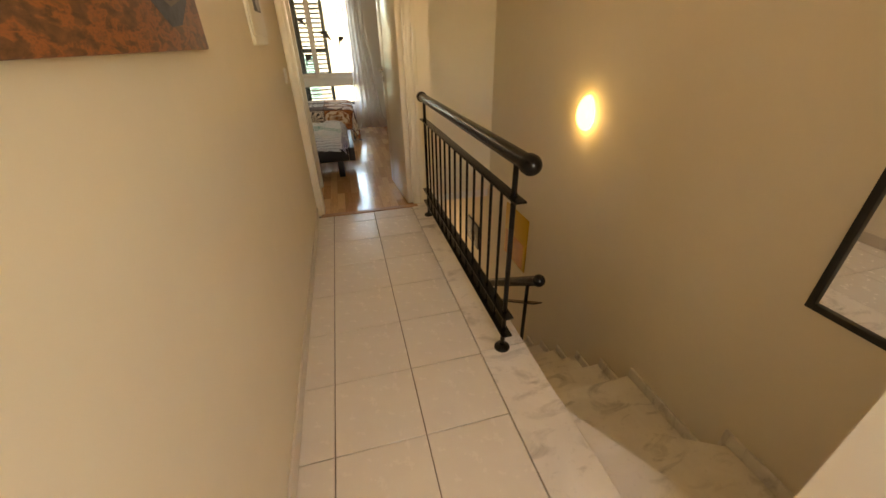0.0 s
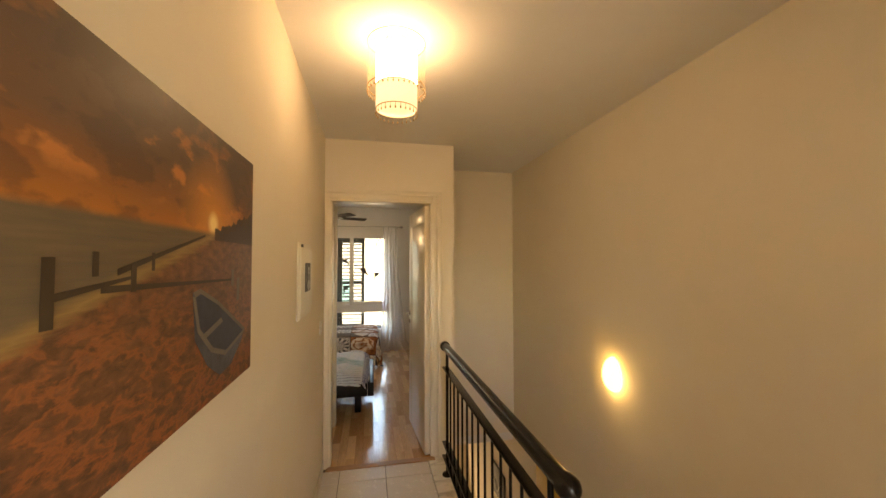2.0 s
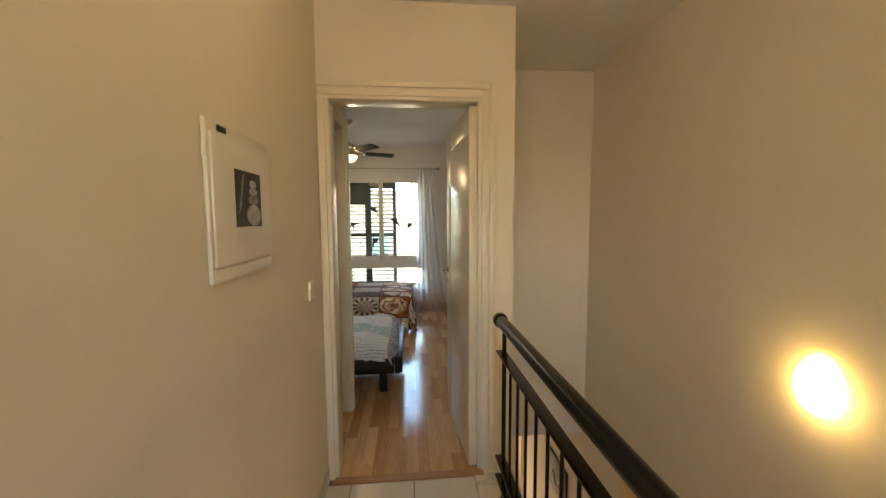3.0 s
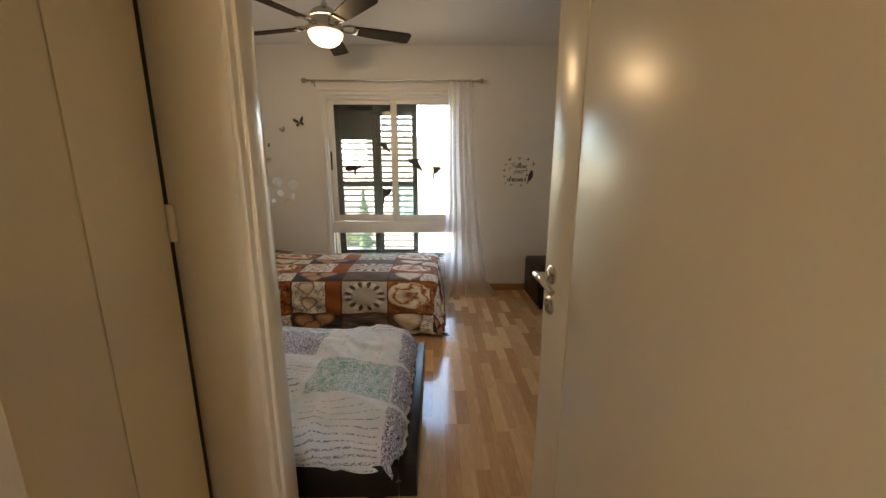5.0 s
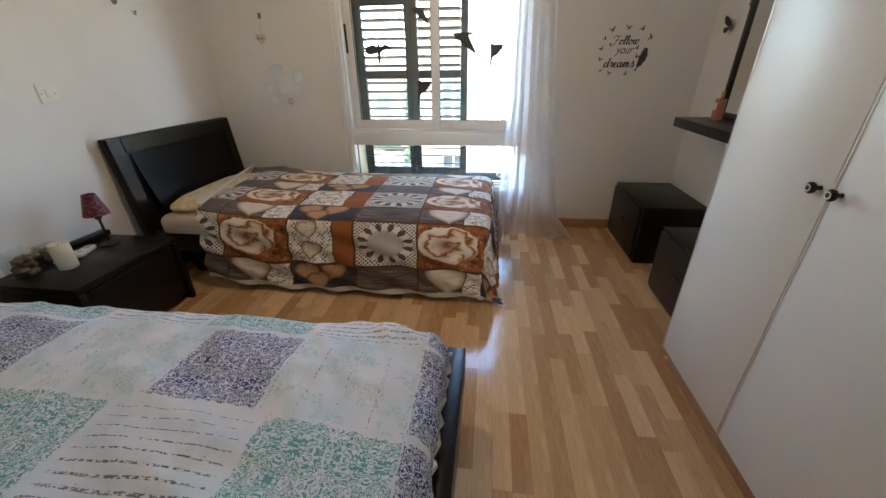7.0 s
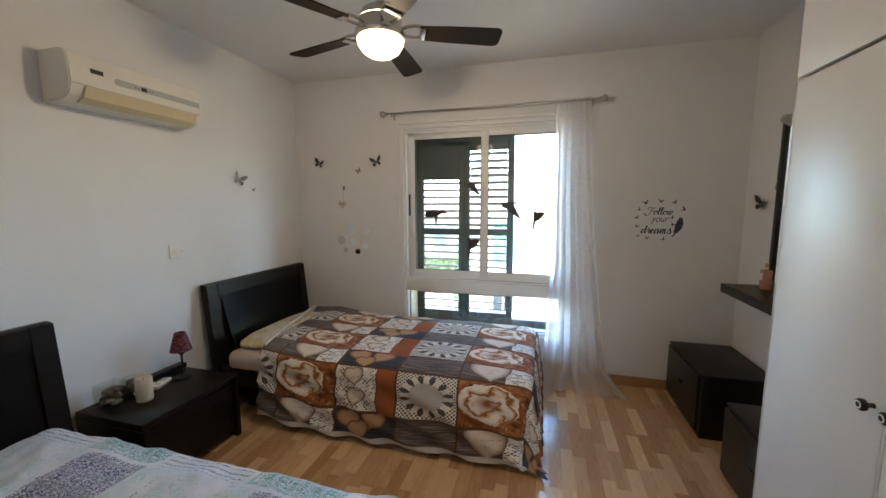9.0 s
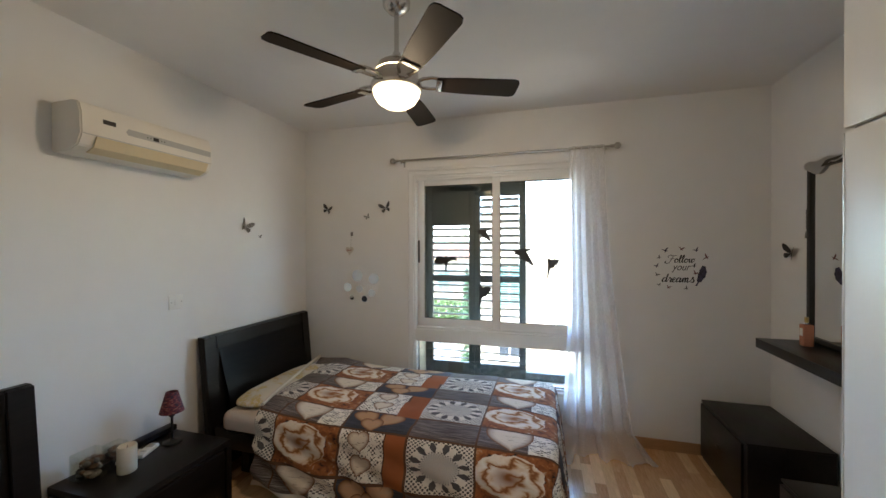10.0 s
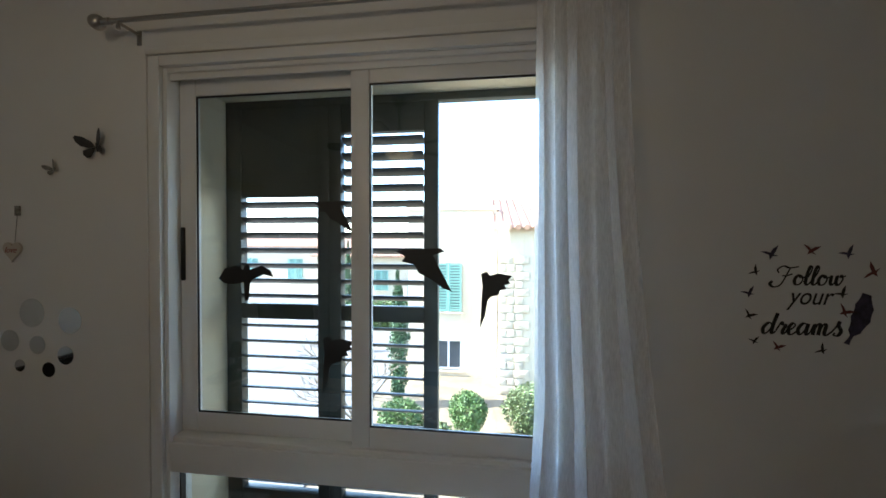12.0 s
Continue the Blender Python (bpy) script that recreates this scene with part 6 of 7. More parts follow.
butterfly((-1.272, RN, 1.778), .100, '-y', -14, M_BFLY, "black butterfly sticker beside the window")
butterfly((-1.842, RN, 1.780), .090, '-y', 18, M_BFLY, "black butterfly sticker near the corner")
butterfly((-1.448, RN, 1.706), .05, '-y', -25, M_BFLYG, "small grey butterfly sticker")
butterfly((RL, 5.89, 1.595), .105, '+x', 20, M_BFLYG, "grey outlined butterfly sticker on the side wall")
butterfly((RL, 6.03, 1.525), .032, '+x', 0, M_BFLYG, "tiny grey butterfly sticker on the side wall")
butterfly((RR, 6.385, 1.40), .105, '-x', 14, M_BFLY, "black butterfly sticker beside the mirror")


def love_heart():
    t = thing("heart_sign", (-1.625, RN, 1.40), "small pale wooden heart lettered love on a string", "wall sign")
    pts = []
    for k in range(28):
        a = math.tau * k / 28
        x = 16 * math.sin(a) ** 3
        z = 13 * math.cos(a) - 5 * math.cos(2 * a) - 2 * math.cos(3 * a) - math.cos(4 * a)
        pts.append((-1.625 + x * .0024, RN - .008, 1.415 + z * .0025))
    part("heart", slab(bmesh.new(), pts, (0, 1, 0), .007), M_HEARTW, t)
    lettering("love", "love", (-1.655, RN - .0085, 1.408), .030, M_REDINK, t)
    part("string", rod(bmesh.new(), (-1.617, RN - .003, 1.445), (-1.605, RN - .003, 1.545), .0008, seg=5), M_BFLYG, t)
    part("tag", B(-1.615, -1.592, RN - .005, RN - .001, 1.542, 1.577, bevel=.001), M_BFLYG, t)


def lettering(name, words, place, size, mat, parent, shear=.35, squeeze=1.0):
    cu = bpy.data.curves.new(name, 'FONT')
    cu.body, cu.size, cu.shear, cu.extrude = words, size, shear, .0004
    tmp = bpy.data.objects.new(name, cu)
    scene.collection.objects.link(tmp)
    me = bpy.data.meshes.new_from_object(tmp.evaluated_get(bpy.context.evaluated_depsgraph_get()))
    bpy.data.objects.remove(tmp)
    me.transform(Matrix.Translation(place) @ Matrix.Rotation(radians(90), 4, 'X') @ Matrix.Diagonal((squeeze, 1, 1, 1)))
    me.materials.clear()
    me.materials.append(mat)
    ob = new("lettering", me)
    ob.parent = parent
    if parent.name in BASE:
        ob.matrix_parent_inverse = Matrix.Translation(-BASE[parent.name])
    return ob


M_HEARTW = plain("pale_wood_paint", (0.62, 0.57, 0.50), .6, var=.06)
M_REDINK = plain("red_ink", (0.30, 0.05, 0.04), .5, var=.1)
M_INK = plain("black_vinyl", (0.016, 0.016, 0.018), .5, var=.1)
M_INKR = plain("wine_vinyl", (0.14, 0.035, 0.035), .5, var=.1)
M_INKB = plain("indigo_vinyl", (0.045, 0.040, 0.085), .5, var=.3, big=60)
love_heart()

for _x, _z, _r in ((-1.552, 1.190, .052), (-1.392, 1.166, .047), (-1.648, 1.086, .039), (-1.530, 1.074, .033), (-1.606, .996, .022), (-1.483, .986, .027), (-1.412, 1.040, .033)):
    _bm = bmesh.new()
    slab(_bm, [(_x + _r * math.cos(math.tau * k / 32), RN - .002, _z + _r * math.sin(math.tau * k / 32)) for k in range(32)], (0, 1, 0), .0015)
    solo("mirror_dot", _bm, M_DOT, "round mirror sticker on the white wall", "wall sticker", "mirror dots")


def small_bird(parent, x, z, s, a, mat):
    pts = [(-.5, .28), (-.22, .20), (-.02, .06), (.18, .24), (.48, .34), (.26, .06), (.10, -.08), (.30, -.22), (.02, -.16), (-.16, -.30), (-.12, -.04)]
    ca, sa = math.cos(a), math.sin(a)
    bm = bmesh.new()
    slab(bm, [(x + s * (p * ca - q * sa), RN - .0012, z + s * (p * sa + q * ca)) for p, q in pts], (0, 1, 0), .0008)
    part("bird", bm, mat, parent)


# handwritten letters: strokes through points in x-heights, and the way on to the next letter
GLYPHS = {
    "F": (1.2, (((-.75, .35), (-.95, .05), (-.55, -.25), (.05, .0), (.45, .9), (.75, 1.75)), ((-.25, 1.2), (-.4, 1.55), (.1, 1.9), (.7, 1.72), (1.5, 1.85)), ((.1, .9), (.6, .95), (1.0, 1.1)))),
    "o": (.95, (((.75, .85), (.4, 1.0), (.08, .55), (.2, .05), (.6, .08), (.82, .55), (.66, .95), (.6, .75), (1.05, .8)),)),
    "l": (.62, (((.0, .3), (.45, 1.1), (.6, 1.75), (.42, 1.9), (.25, 1.3), (.15, .3), (.32, .0), (.62, .3)),)),
    "w": (1.35, (((.05, .7), (.22, .95), (.2, .3), (.35, .02), (.62, .35), (.75, .95), (.7, .3), (.9, .0), (1.25, .5), (1.2, 1.0), (1.05, .8), (1.5, .95)),)),
    "d": (1.15, (((.8, .8), (.5, 1.0), (.1, .5), (.25, .02), (.65, .35), (1.0, 1.2), (1.12, 1.85)), ((1.12, 1.85), (.85, .7), (.85, .05), (1.15, .25)))),
    "r": (.8, (((.0, .3), (.3, .95), (.4, 1.05), (.5, .85), (.72, .8), (.55, .3), (.62, .02), (.85, .25)),)),
    "e": (.85, (((.0, .3), (.45, .5), (.68, .82), (.48, 1.0), (.2, .6), (.25, .1), (.5, .0), (.88, .3)),)),
    "a": (1.1, (((.8, .85), (.45, 1.0), (.1, .5), (.25, .02), (.6, .3), (.85, .98)), ((.85, .98), (.75, .3), (.85, .0), (1.12, .3)))),
    "m": (1.6, (((.0, .3), (.25, .95), (.2, .0)), ((.2, .2), (.5, .95), (.7, .85), (.62, .0)), ((.62, .2), (.95, .95), (1.15, .85), (1.08, .2), (1.25, .0), (1.6, .3)))),
    "s": (.9, (((.0, .25), (.35, .8), (.55, 1.25), (.5, .9), (.75, .4), (.55, .0), (.2, .05), (.3, .25)),)),
}


def script(parent, word, x, z, s):
    for ch in word:
        adv, strokes = GLYPHS[ch]
        bm = bmesh.new()
        for st in strokes:
            p = [Vector((q[0] + .12 * q[1], 0, q[1])) for q in (st[0],) + st + (st[-1],)]
            line = []
            for i in range(1, len(p) - 2):
                for k in range(6):
                    t = k / 6
                    line.append(.5 * (2 * p[i] + (p[i + 1] - p[i - 1]) * t + (2 * p[i - 1] - 5 * p[i] + 4 * p[i + 1] - p[i + 2]) * t * t + (3 * p[i] - p[i - 1] - 3 * p[i + 1] + p[i + 2]) * t ** 3))
            line.append(p[-2])
            prev = None
            for i, c in enumerate(line):
                d = (line[min(i + 1, len(line) - 1)] - line[max(i - 1, 0)]).normalized()
                w = .062 + (.085 * max(0.0, -d.z))
                n = Vector((-d.z, 0, d.x)) * w
                row = [bm.verts.new((x + s * q.x, RN - .0012, z + s * q.z)) for q in (c + n, c - n)]
                row += [bm.verts.new((v.co.x, RN - .0004, v.co.z)) for v in row[::-1]]
                if prev:
                    for k in range(4):
                        bm.faces.new((prev[k], prev[(k + 1) % 4], row[(k + 1) % 4], row[k]))
                prev = row
        part("letter", bm, M_INK, parent)
        x += s * adv


def dreams():
    d = thing("lettering_decal", (1.0, RN, 1.12), "black vinyl decal reading Follow your dreams, ringed with birds", "wall decal")
    script(d, "Follow", .894, 1.331, .0272)
    lettering("w2", "your", (.914, RN - .0015, 1.277), .070, M_INK, d, .38, .80)
    script(d, "dreams", .848, 1.193, .0315)
    ring = ((.885, 1.408, .05, .3, 2), (.985, 1.418, .045, -.2, 1), (1.075, 1.410, .045, .5, 2), (1.135, 1.360, .05, 1.2, 1), (.845, 1.358, .035, .9, 0), (.830, 1.298, .04, .4, 2), (.832, 1.235, .038, -.5, 0),
            (.845, 1.163, .03, .2, 0), (.905, 1.148, .038, -.4, 1), (1.015, 1.143, .036, .9, 0), (1.062, 1.300, .04, .6, 0), (1.070, 1.250, .045, -.6, 1))
    for x, z, s, a, k in ring:
        small_bird(d, x - .014, z + .009, s, a, (M_INK, M_INKR, M_INKB)[k])
    bm = bmesh.new()
    left, right = [], []
    for k in range(13):
        u = k / 12
        cx, cz = 1.060 + .046 * u + .010 * math.sin(u * 3), 1.171 + .137 * u
        w = (.004 if u < .2 else .021 * math.sin(math.pi * (u - .12) / .95) ** .7) + (.003 if k % 3 == 0 else 0)
        left.append((cx - w, RN - .0012, cz + w * .35))
        right.append((cx + w, RN - .0012, cz - w * .35))
    slab(bm, left + right[::-1], (0, 1, 0), .0008)
    part("feather", bm, M_INKB, d, "indigo feather")


dreams()


def window_bird(place, size, kind, mirror=1):
    """Black bird silhouettes stuck to the glass."""
    b = thing("bird_sticker", place, "black bird silhouette stuck to the window glass", "window sticker", "bird stickers")
    x0, y0, z0 = place
    shapes = {
        "spread": [(-.52, -.02), (-.40, .16), (-.16, .22), (-.06, .14), (0, .24), (.07, .22), (.08, .14), (.30, .22), (.46, .14), (.52, .02), (.34, .06), (.14, -.02), (.08, -.10), (.05, -.40), (-.02, -.40), (-.04, -.08), (-.26, -.12), (-.42, -.10)],
        "dive": [(-.55, .40), (-.40, .44), (-.10, .45), (.34, .46), (.42, .40), (.18, .33), (.30, .10), (.56, -.38), (.36, -.30), (.12, -.12), (-.10, -.02), (-.18, .14), (-.44, .20), (-.36, .30)],
        "perch": [(-.12, .50), (.02, .56), (.10, .46), (.30, .52), (.62, .46), (.52, .36), (.58, .28), (.44, .24), (.48, .14), (.34, .12), (.30, .0), (.12, -.04), (.04, -.14), (-.02, -.50), (-.14, -.80), (-.12, -.46), (-.10, -.06), (-.08, .20)],
    }
    bm = bmesh.new()
    slab(bm, [(x0 + mirror * size * p, y0, z0 + size * q) for p, q in shapes[kind]], (0, -1, 0), .0006)
    part("silhouette", bm, M_INK, b)


YL, YR = RN + .0635, RN + .0335     # room-side faces of the two upper panes
window_bird((-.758, YL, 1.322), .200, "spread")
window_bird((-.455, YL, 1.040), .150, "perch")
window_bird((-.435, YL, 1.530), .125, "dive")
window_bird((-.118, YR, 1.352), .165, "dive")
window_bird((.082, YR, 1.282), .132, "perch")


def wall_speaker():
    t = thing("wall_speaker", (RL, 4.49, 1.37), "small black speaker mounted on the bedroom wall", "speaker")
    part("case", B(RL + .001, RL + .085, 4.44, 4.56, 1.365, 1.555, bevel=.012, seg=3), M_BLACK, t)
    part("grille", B(RL + .085, RL + .088, 4.45, 4.55, 1.375, 1.545, bevel=.001), M_GREY2, t)


M_GREY2 = plain("charcoal_mesh", (0.03, 0.03, 0.03), .7, var=.2, grain=500, relief=.3)
wall_speaker()

# ---- outside ----
GZ = -2.95
M_FACADE = plaster("cream_facade_render", (0.42, 0.355, 0.26))
M_ROOF = plain("clay_roof_tile", (0.46, 0.27, 0.17), .8, var=.2, big=6)
M_STONEQ = plain("limestone_block", (0.46, 0.38, 0.27), .85, var=.2, big=5, grain=40, relief=.3)
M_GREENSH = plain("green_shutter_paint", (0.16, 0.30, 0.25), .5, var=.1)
M_DARKGLASS = plain("dark_window_glass", (0.05, 0.06, 0.07), .08, var=.1)
M_LEAF = plain("leaf_green", (0.075, 0.13, 0.030), .6, var=.35, big=9)
M_LEAF2 = plain("leaf_olive", (0.10, 0.13, 0.045), .6, var=.35, big=9)
M_CYP = plain("cypress_green", (0.040, 0.085, 0.030), .7, var=.3, big=9)
M_BARK = plain("grey_bark", (0.20, 0.16, 0.12), .9, var=.2, big=20)
M_ROAD = plain("pale_asphalt", (0.13, 0.125, 0.12), .9, var=.15, grain=90, relief=.3)
M_EARTH = plain("dry_garden_earth", (0.20, 0.155, 0.10), .95, var=.25, grain=40, relief=.4)
M_HILL = plain("hillside_green", (0.12, 0.16, 0.06), .9, var=.3, big=.05, grain=.6)
M_PARASOL = plain("orange_canvas", (0.50, 0.10, 0.03), .8, var=.1)

structure("ground", B(-400, 400, -400, 600, GZ - 1, GZ), M_EARTH, "dry garden ground between the houses", "ground")
structure("road", B(-30, -3.2, 11, 60, GZ, GZ + .03, bevel=.01), M_ROAD, "pale asphalt lane", "road")


def house(name, x0, x1, y0, y1, top, label, windows, roof=True, overhang=.35):
    h = thing(name, ((x0 + x1) / 2, y0, GZ), label, "house", "houses")
    # front wall with real openings: strips between the windows
    cuts = sorted(windows)
    x = x0
    for wx0, wx1, wz0, wz1, sh in cuts:
        if wx0 >= x:
            part("wall", B(x, wx0, y0, y0 + .25, GZ, top), M_FACADE, h)
            zz = GZ
            for c in [c for c in cuts if c[0] == wx0]:
                part("wall", B(wx0, wx1, y0, y0 + .25, zz, c[2]), M_FACADE, h)
                zz = c[3]
            part("wall", B(wx0, wx1, y0, y0 + .25, zz, top), M_FACADE, h)
        w = part("window", B(wx0, wx0 + .06, y0 + .10, y0 + .16, wz0, wz1), M_ALU, h)
        for b in ((wx1 - .06, wx1, wz0, wz1), (wx0 + .06, wx1 - .06, wz0, wz0 + .06), (wx0 + .06, wx1 - .06, wz1 - .06, wz1), ((wx0 + wx1) / 2 - .03, (wx0 + wx1) / 2 + .03, wz0 + .06, wz1 - .06)):
            part("frame", B(b[0], b[1], y0 + .10, y0 + .16, b[2], b[3]), M_ALU, w)
        part("pane", B(wx0 + .06, wx1 - .06, y0 + .12, y0 + .13, wz0 + .06, wz1 - .06), M_DARKGLASS, w)
        part("sill", B(wx0 - .08, wx1 + .08, y0 - .06, y0 + .10, wz0 - .07, wz0), M_STONEQ, w)
        if sh:
            for sx0, sx1 in ((wx0 + .01, (wx0 + wx1) / 2 - .01), ((wx0 + wx1) / 2 + .01, wx1 - .01)):
                s = part("shutter", B(sx0, sx0 + .06, y0 - .06, y0 - .01, wz0, wz1), M_GREENSH, h)
                part("stile", B(sx1 - .06, sx1, y0 - .06, y0 - .01, wz0, wz1), M_GREENSH, s)
                n = int((wz1 - wz0) / .09)
                bm = bmesh.new()
                for k in range(n):
                    z = wz0 + (k + .2) * (wz1 - wz0) / n
                    box(bm, sx0 + .06, sx1 - .06, y0 - .055, y0 - .015, z, z + .055)
                part("louvres", bm, M_GREENSH, s)
        x = wx1
    part("wall", B(x, x1, y0, y0 + .25, GZ, top), M_FACADE, h)
    part("wall", B(x0, x0 + .25, y0 + .25, y1, GZ, top), M_FACADE, h)
    part("wall", B(x1 - .25, x1, y0 + .25, y1, GZ, top), M_FACADE, h)
    part("wall", B(x0 + .25, x1 - .25, y1 - .25, y1, GZ, top), M_FACADE, h)
    if roof:
        bm = bmesh.new()
        yc = (y0 + y1) / 2
        slab(bm, [(x0 - overhang, y0 - overhang, top - .05), (x0 - overhang, yc, top + .30 * (yc - y0)), (x0 - overhang, y1 + overhang, top - .05)], (1, 0, 0), x1 - x0 + 2 * overhang)
        r = part("roof", bm, M_ROOF, h)
        bm = bmesh.new()
        n = int((x1 - x0 + 2 * overhang) / .24)
        for k in range(n):
            xx = x0 - overhang + (k + .5) * (x1 - x0 + 2 * overhang) / n
            rod(bm, (xx, y0 - overhang - .02, top - .04), (xx, yc, top + .30 * (yc - y0) + .02), .085, seg=8)
        part("tile_rows", bm, M_ROOF, r, "rows of rounded clay tiles")
    else:
        part("roof", B(x0 - .05, x1 + .05, y0 - .05, y1 + .05, top, top + .12), M_FACADE, h)
    return h


h1 = house("house", -2.6, .35, 17.5, 25, 2.55, "cream rendered house with green shutters", ((-1.70, -.80, -2.75, -1.75, False), (-1.70, -.80, -.80, .80, True)), roof=False)
h2 = house("house", .38, 8.0, 16.2, 25, 1.95, "cream house wing with stone quoins and clay roof", ((2.6, 3.6, -1.9, -.6, True),), roof=True)
_rnd = random.Random(5)
for _k in range(17):
    _z = GZ + .05 + _k * .235
    _o = .45 if _k % 2 else .62
    _n = 2 + _k % 2
    for _j in range(_n):
        _w = (_o + .25) / _n
        part("quoin_stone", B(.36 + _j * _w + .008, .36 + (_j + 1) * _w - .008, 16.13 + _rnd.uniform(0, .03), 16.2, _z + .008, _z + .227, bevel=.015), M_STONEQ, h2)
h3 = house("house", -26, -13, 34, 42, 1.2, "distant cream terrace house with a clay roof", ((-24.5, -23.2, -1.6, .2, True), (-20.5, -19.2, -1.6, .2, True), (-16.5, -15.2, -1.6, .2, True)))
h4 = house("house", -12, -5.5, 30, 38, .6, "cream garden house beyond the lane", ((-10.8, -9.8, -1.8, -.4, True), (-7.8, -6.8, -1.8, -.4, True)))


def leaves(bm, c, r, n, size, rnd, shell=.55):
    """Many small folded leaves through an uneven crown."""
    for _ in range(n):
        d = Vector((rnd.gauss(0, 1), rnd.gauss(0, 1), rnd.gauss(0, 1))).normalized()
        k = (shell + (1 - shell) * rnd.random()) * (1 + .14 * noise.noise(d * 2.2 + Vector(c)))
        p = Vector((c[0] + d.x * r[0] * k, c[1] + d.y * r[1] * k, c[2] + d.z * r[2] * k))
        q = Vector((rnd.gauss(0, 1), rnd.gauss(0, 1), rnd.gauss(0, 1) + .4)).normalized()
        t = q.orthogonal().normalized()
        t = (Matrix.Rotation(rnd.uniform(0, 6.28), 3, q) @ t)
        s = q.cross(t)
        z = size * rnd.uniform(.7, 1.3)
        v = [bm.verts.new(p + t * z), bm.verts.new(p + s * z * .42 + q * z * .1), bm.verts.new(p - t * z), bm.verts.new(p - s * z * .42 + q * z * .1)]
        bm.faces.new((v[0], v[1], v[2]))
        bm.faces.new((v[0], v[2], v[3]))


def bush(name, c, r, n, size, mat, label, seed):
    rnd = random.Random(seed)
    t = thing(name, (c[0], c[1], GZ), label, "bush")
    bm = bmesh.new()
    tube(bm, [(c[0], c[1], GZ), (c[0] + .02, c[1], GZ + .3), (c[0], c[1], c[2])], [.05, .04, .02], 7)
    for k in range(6):
        a = k * 1.05
        tube(bm, [(c[0], c[1], max(GZ + .1, c[2] - r[2] * .6)), (c[0] + r[0] * .6 * math.cos(a), c[1] + r[1] * .6 * math.sin(a), c[2] + r[2] * .3)], [.02, .006], 5)
    part("branches", bm, M_BARK, t)
    bm = bmesh.new()
    leaves(bm, c, r, n, size, rnd)
    part("foliage", bm, mat, t, smooth=False)


bush("round_bush", (-.36, 13.5, -2.25), (.44, .44, .46), 5200, .035, M_LEAF, "clipped round green garden bush", 11)
bush("hedge", (1.15, 14.2, -2.45), (.75, .5, .62), 7500, .04, M_LEAF2, "dense olive green hedge", 12)
bush("low_shrub", (-.95, 12.9, -2.6), (.35, .35, .35), 2200, .05, M_LEAF2, "low yellowish garden shrub", 13)
bush("low_shrub", (-1.9, 13.6, -2.55), (.55, .45, .45), 3200, .045, M_LEAF, "low dark green garden shrub", 14)
bush("hedge", (-5.5, 24, -2.2), (2.2, .6, .8), 5000, .08, M_LEAF, "green hedge along the lane", 15)


def cypress(x, y, top, seed):
    rnd = random.Random(seed)
    t = thing("cypress_tree", (x, y, GZ), "slim dark green cypress tree", "tree")
    part("trunk", tube(bmesh.new(), [(x, y, GZ), (x + .02, y, GZ + 1), (x, y, top - .5)], [.07, .05, .01], 8), M_BARK, t)
    bm = bmesh.new()
    for k in range(9):
        u = k / 8
        r = .30 * math.sin(math.pi * (.18 + .8 * u)) ** .7
        leaves(bm, (x + rnd.uniform(-.04, .04), y, GZ + .35 + (top - GZ - .5) * u), (r, r, .38), 620, .05, rnd, .4)
    part("crown", bm, M_CYP, t, smooth=False)


cypress(-2.35, 15.2, .55, 21)
cypress(-8.5, 27, 1.4, 22)


def bare_tree(x, y, seed):
    rnd = random.Random(seed)
    t = thing("bare_shrub_tree", (x, y, GZ), "leafless grey branching garden tree", "tree")
    part("trunk", tube(bmesh.new(), [(x, y, GZ), (x + .05, y, GZ + .5)], [.06, .045], 8), M_BARK, t)
    bm = bmesh.new()

    def grow(p, d, ln, r, depth):
        q = p + d * ln
        tube(bm, [p, (p + q) / 2 + Vector((rnd.uniform(-.05, .05), rnd.uniform(-.05, .05), 0)) * ln, q], [r, r * .8, r * .6], 5)
        if depth:
            for _ in range(3):
                e = (d + Vector((rnd.uniform(-.8, .8), rnd.uniform(-.8, .8), rnd.uniform(-.2, .6)))).normalized()
                grow(q, e, ln * rnd.uniform(.6, .85), r * .6, depth - 1)
    for _ in range(4):
        grow(Vector((x + .05, y, GZ + .48)), Vector((rnd.uniform(-.6, .6), rnd.uniform(-.6, .6), .8)).normalized(), .55, .03, 4)
    part("limbs", bm, M_BARK, t)


bare_tree(-2.9, 13.2, 31)
bare_tree(-4.2, 15.5, 32)


def agave(x, y):
    t = thing("agave_plant", (x, y, GZ), "spiky grey green agave plant", "plant")
    rnd = random.Random(41)
    for k in range(22):
        a, e, ln = k * 2.4, rnd.uniform(.35, 1.3), rnd.uniform(.5, .8)
        d = Vector((math.cos(a) * math.cos(e), math.sin(a) * math.cos(e), math.sin(e)))
        s = Vector((-math.sin(a), math.cos(a), 0)) * .03
        p = Vector((x, y, GZ))
        bm = bmesh.new()
        v = [bm.verts.new(p - s), bm.verts.new(p + s), bm.verts.new(p + d * ln * .5 + s * 1.2), bm.verts.new(p + d * ln * .5 - s * 1.2), bm.verts.new(p + d * ln + Vector((0, 0, -.06)))]
        bm.faces.new((v[0], v[1], v[2], v[3]))
        bm.faces.new((v[3], v[2], v[4]))
        bmesh.ops.solidify(bm, geom=bm.faces[:], thickness=.012)
        part("leaf", bm, M_LEAF2, t)


agave(-.95, 13.0)


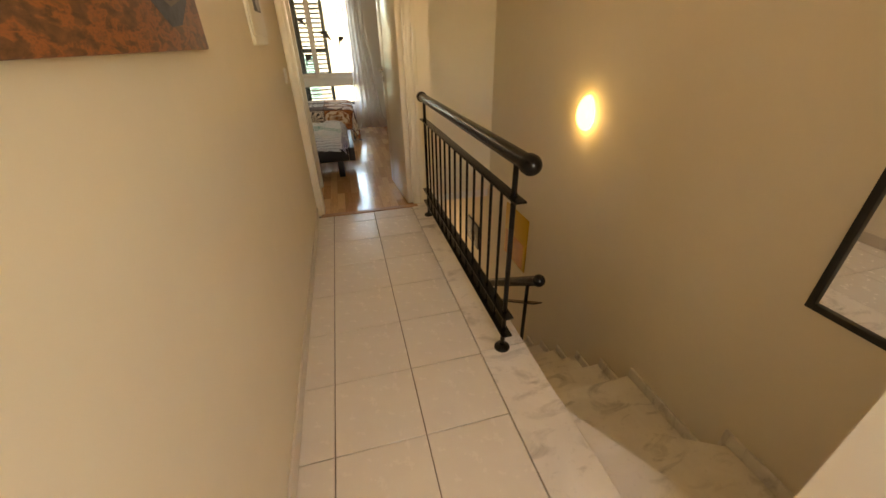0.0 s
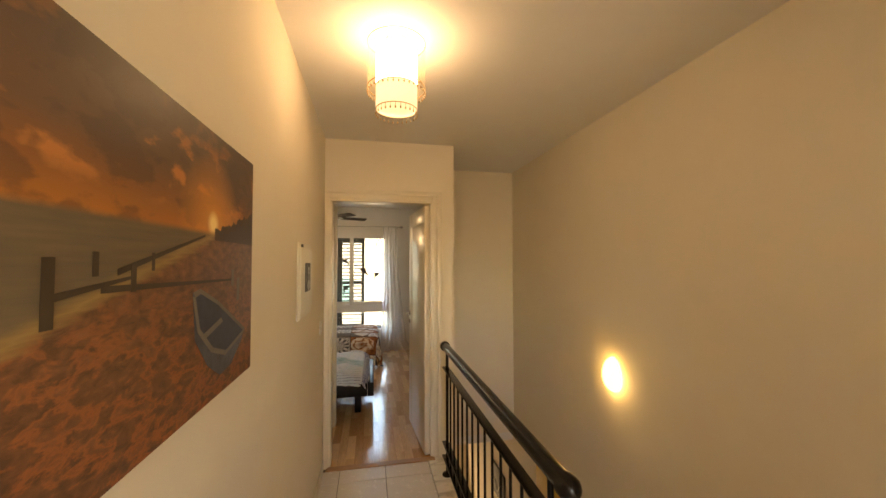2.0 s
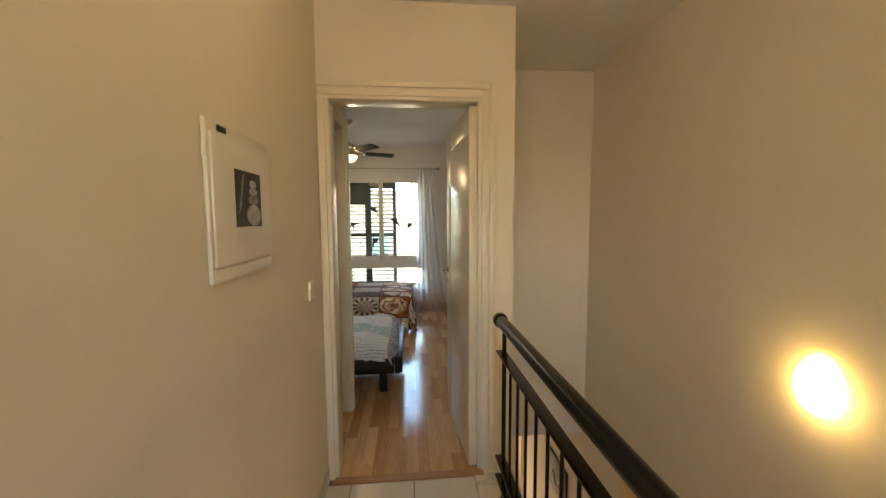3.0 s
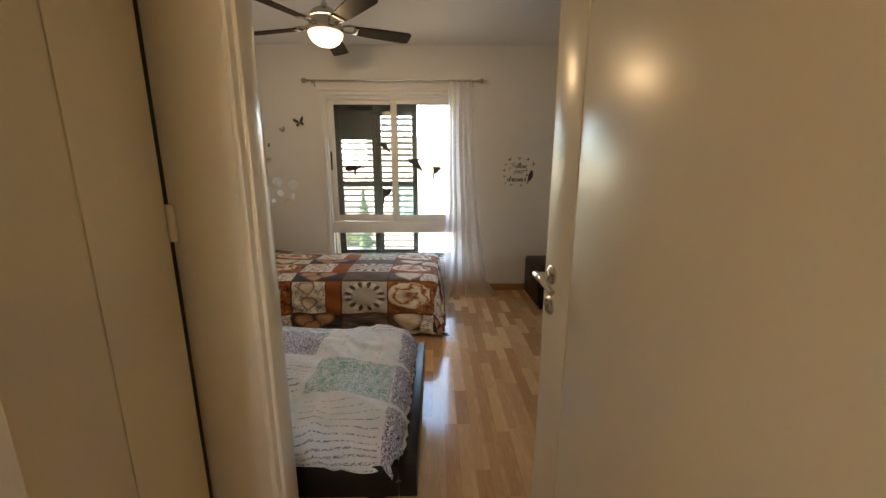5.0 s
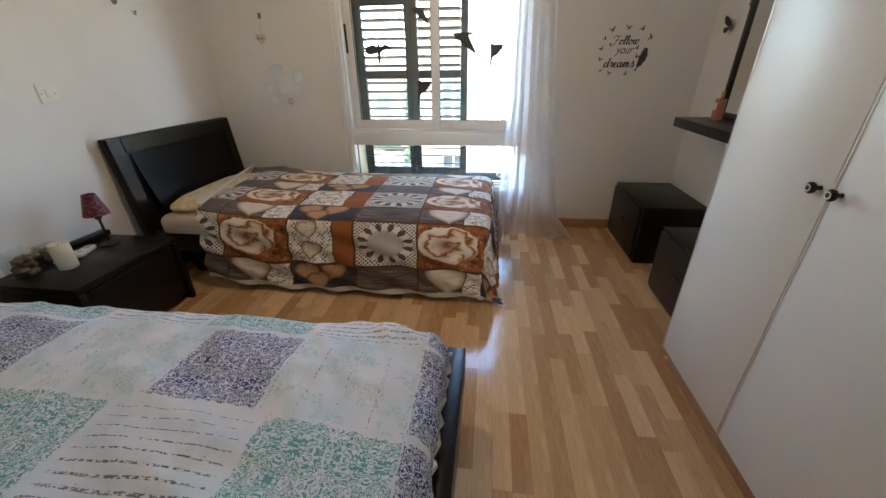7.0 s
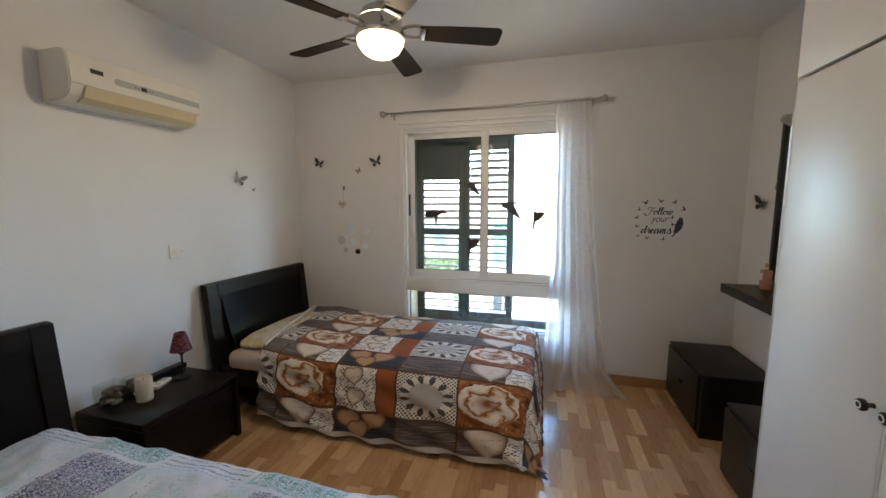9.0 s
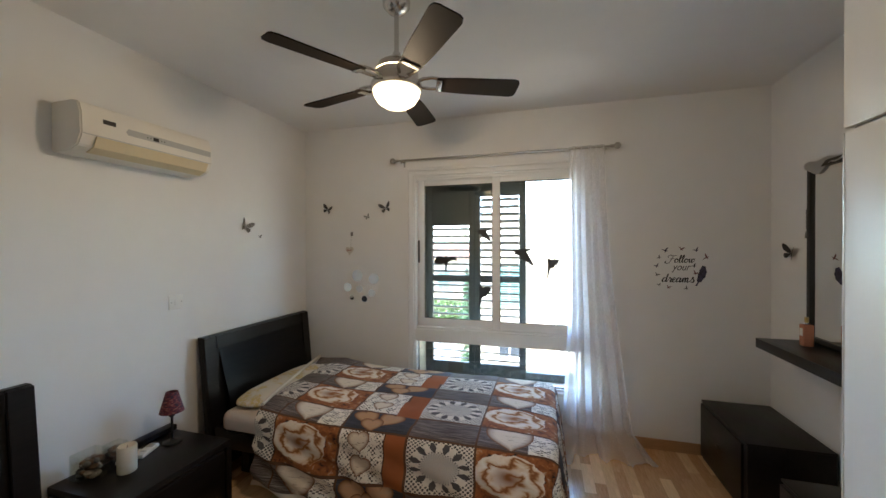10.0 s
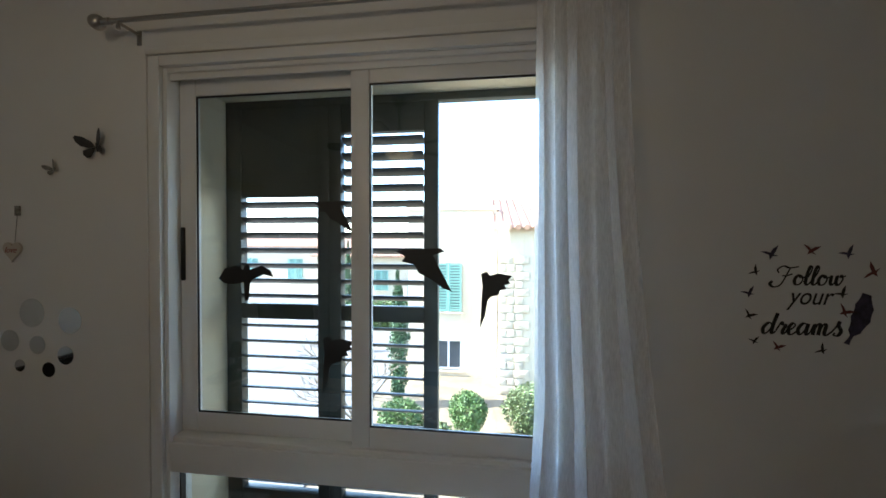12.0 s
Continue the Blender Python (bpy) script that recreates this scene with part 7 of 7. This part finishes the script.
def parasol(x, y):
    p = thing("closed_parasol", (x, y, GZ), "closed orange garden parasol on a pole", "parasol")
    part("pole", rod(bmesh.new(), (x, y, GZ), (x, y, GZ + 2.3), .025), M_STEEL, p)
    part("canopy", lathe(bmesh.new(), [(.02, GZ + 2.35), (.10, GZ + 2.1), (.16, GZ + 1.4), (.20, GZ + .9), (.17, GZ + .85), (.02, GZ + 1.0)], (x, y, 0), 12), M_PARASOL, p)


parasol(-6.3, 19.5)


def hills():
    bm = bmesh.new()
    n, rows = 60, []
    for j, (d, h) in enumerate(((150, GZ), (230, 4), (330, 13), (420, 16))):
        rows.append([bm.verts.new((-260 + 520 * i / n, d, GZ if j == 0 else h * (.5 + .6 * noise.noise((i * .13, j * .4, 7))) + 1)) for i in range(n + 1)])
    for p, q in zip(rows, rows[1:]):
        for i in range(n):
            bm.faces.new((p[i], p[i + 1], q[i + 1], q[i]))
    structure("backdrop_hills", bm, M_HILL, "distant green hillside", "hills", smooth=True)


hills()

# ---- floor pieces, last ----
def piece(name, me, place, parent):
    ob = new(name, me)
    ob.location = place
    ob.parent = parent
    return ob


def hall_tiles():
    fl = tagged(new("floor_landing"), "pale beige glazed tiles with brown joints", "floor", "", "structure")
    xs = (HL, -.213, .118, .449)
    y = .69 - .327 * 7
    ys = []
    while y < 2.81:
        ys.append(y)
        y += .327
    ys.append(2.814)
    cache = {}
    g = .0021
    for y0, y1 in zip(ys, ys[1:]):
        for x0, x1 in zip(xs, xs[1:]):
            key = (round(x1 - x0, 3), round(y1 - y0, 3))
            if key not in cache:
                cache[key] = mesh_of(B(g, key[0] - g, g, key[1] - g, -.012, 0, bevel=.0015, seg=1), "tile", M_TILE, False)
            piece("tile", cache[key], (x0, y0, 0), fl)
    for x0, x1 in ((.674, .85),):
        for y0, y1 in ((-1.6, -1.05), (-1.05, -.5), (-.5, .08)):
            key = (round(x1 - x0, 3), round(y1 - y0, 3))
            if key not in cache:
                cache[key] = mesh_of(B(g, key[0] - g, g, key[1] - g, -.012, 0, bevel=.0015, seg=1), "tile", M_TILE, False)
            piece("tile", cache[key], (x0, y0, 0), fl)


hall_tiles()


def laminate():
    fl = tagged(new("floor_bedroom"), "warm beech strip laminate floor", "floor", "", "structure")
    rnd = random.Random(77)
    w = .0655
    lengths = (.30, .38, .46)
    meshes = [mesh_of(B(.0002, w - .0002, .0002, ln - .0002, -.011, 0), "plank", M_LAM, False) for ln in lengths]
    rest = bmesh.new()
    cols = int((RR - RL) / w) + 1
    count = 0
    for i in range(cols):
        x = RL + i * w
        y = 2.87 - rnd.random() * .4
        while y < RN:
            k = rnd.randrange(3)
            ln = lengths[k]
            y0, y1 = max(y, 2.87), min(y + ln, RN)
            if x > .53 - w and y1 <= 3.70:
                y += ln
                continue
            if x > .53 - w:
                y0 = max(y0, 3.70)
            near = -.10 < x < 1.10 and y0 > 2.86
            if near and y >= y0 and y + ln <= RN and x + w < RR and count < 300:
                piece("plank", meshes[k], (x, y, 0), fl)
                count += 1
            elif y1 - y0 > .01:
                box(rest, x + .0002, min(x + w, RR) - .0002, y0 + .0002, y1 - .0002, -.011, 0)
            y += ln
    p = part("plank_rest", rest, M_LAM, fl, smooth=False)
    p["kind"] = "stuff"


laminate()
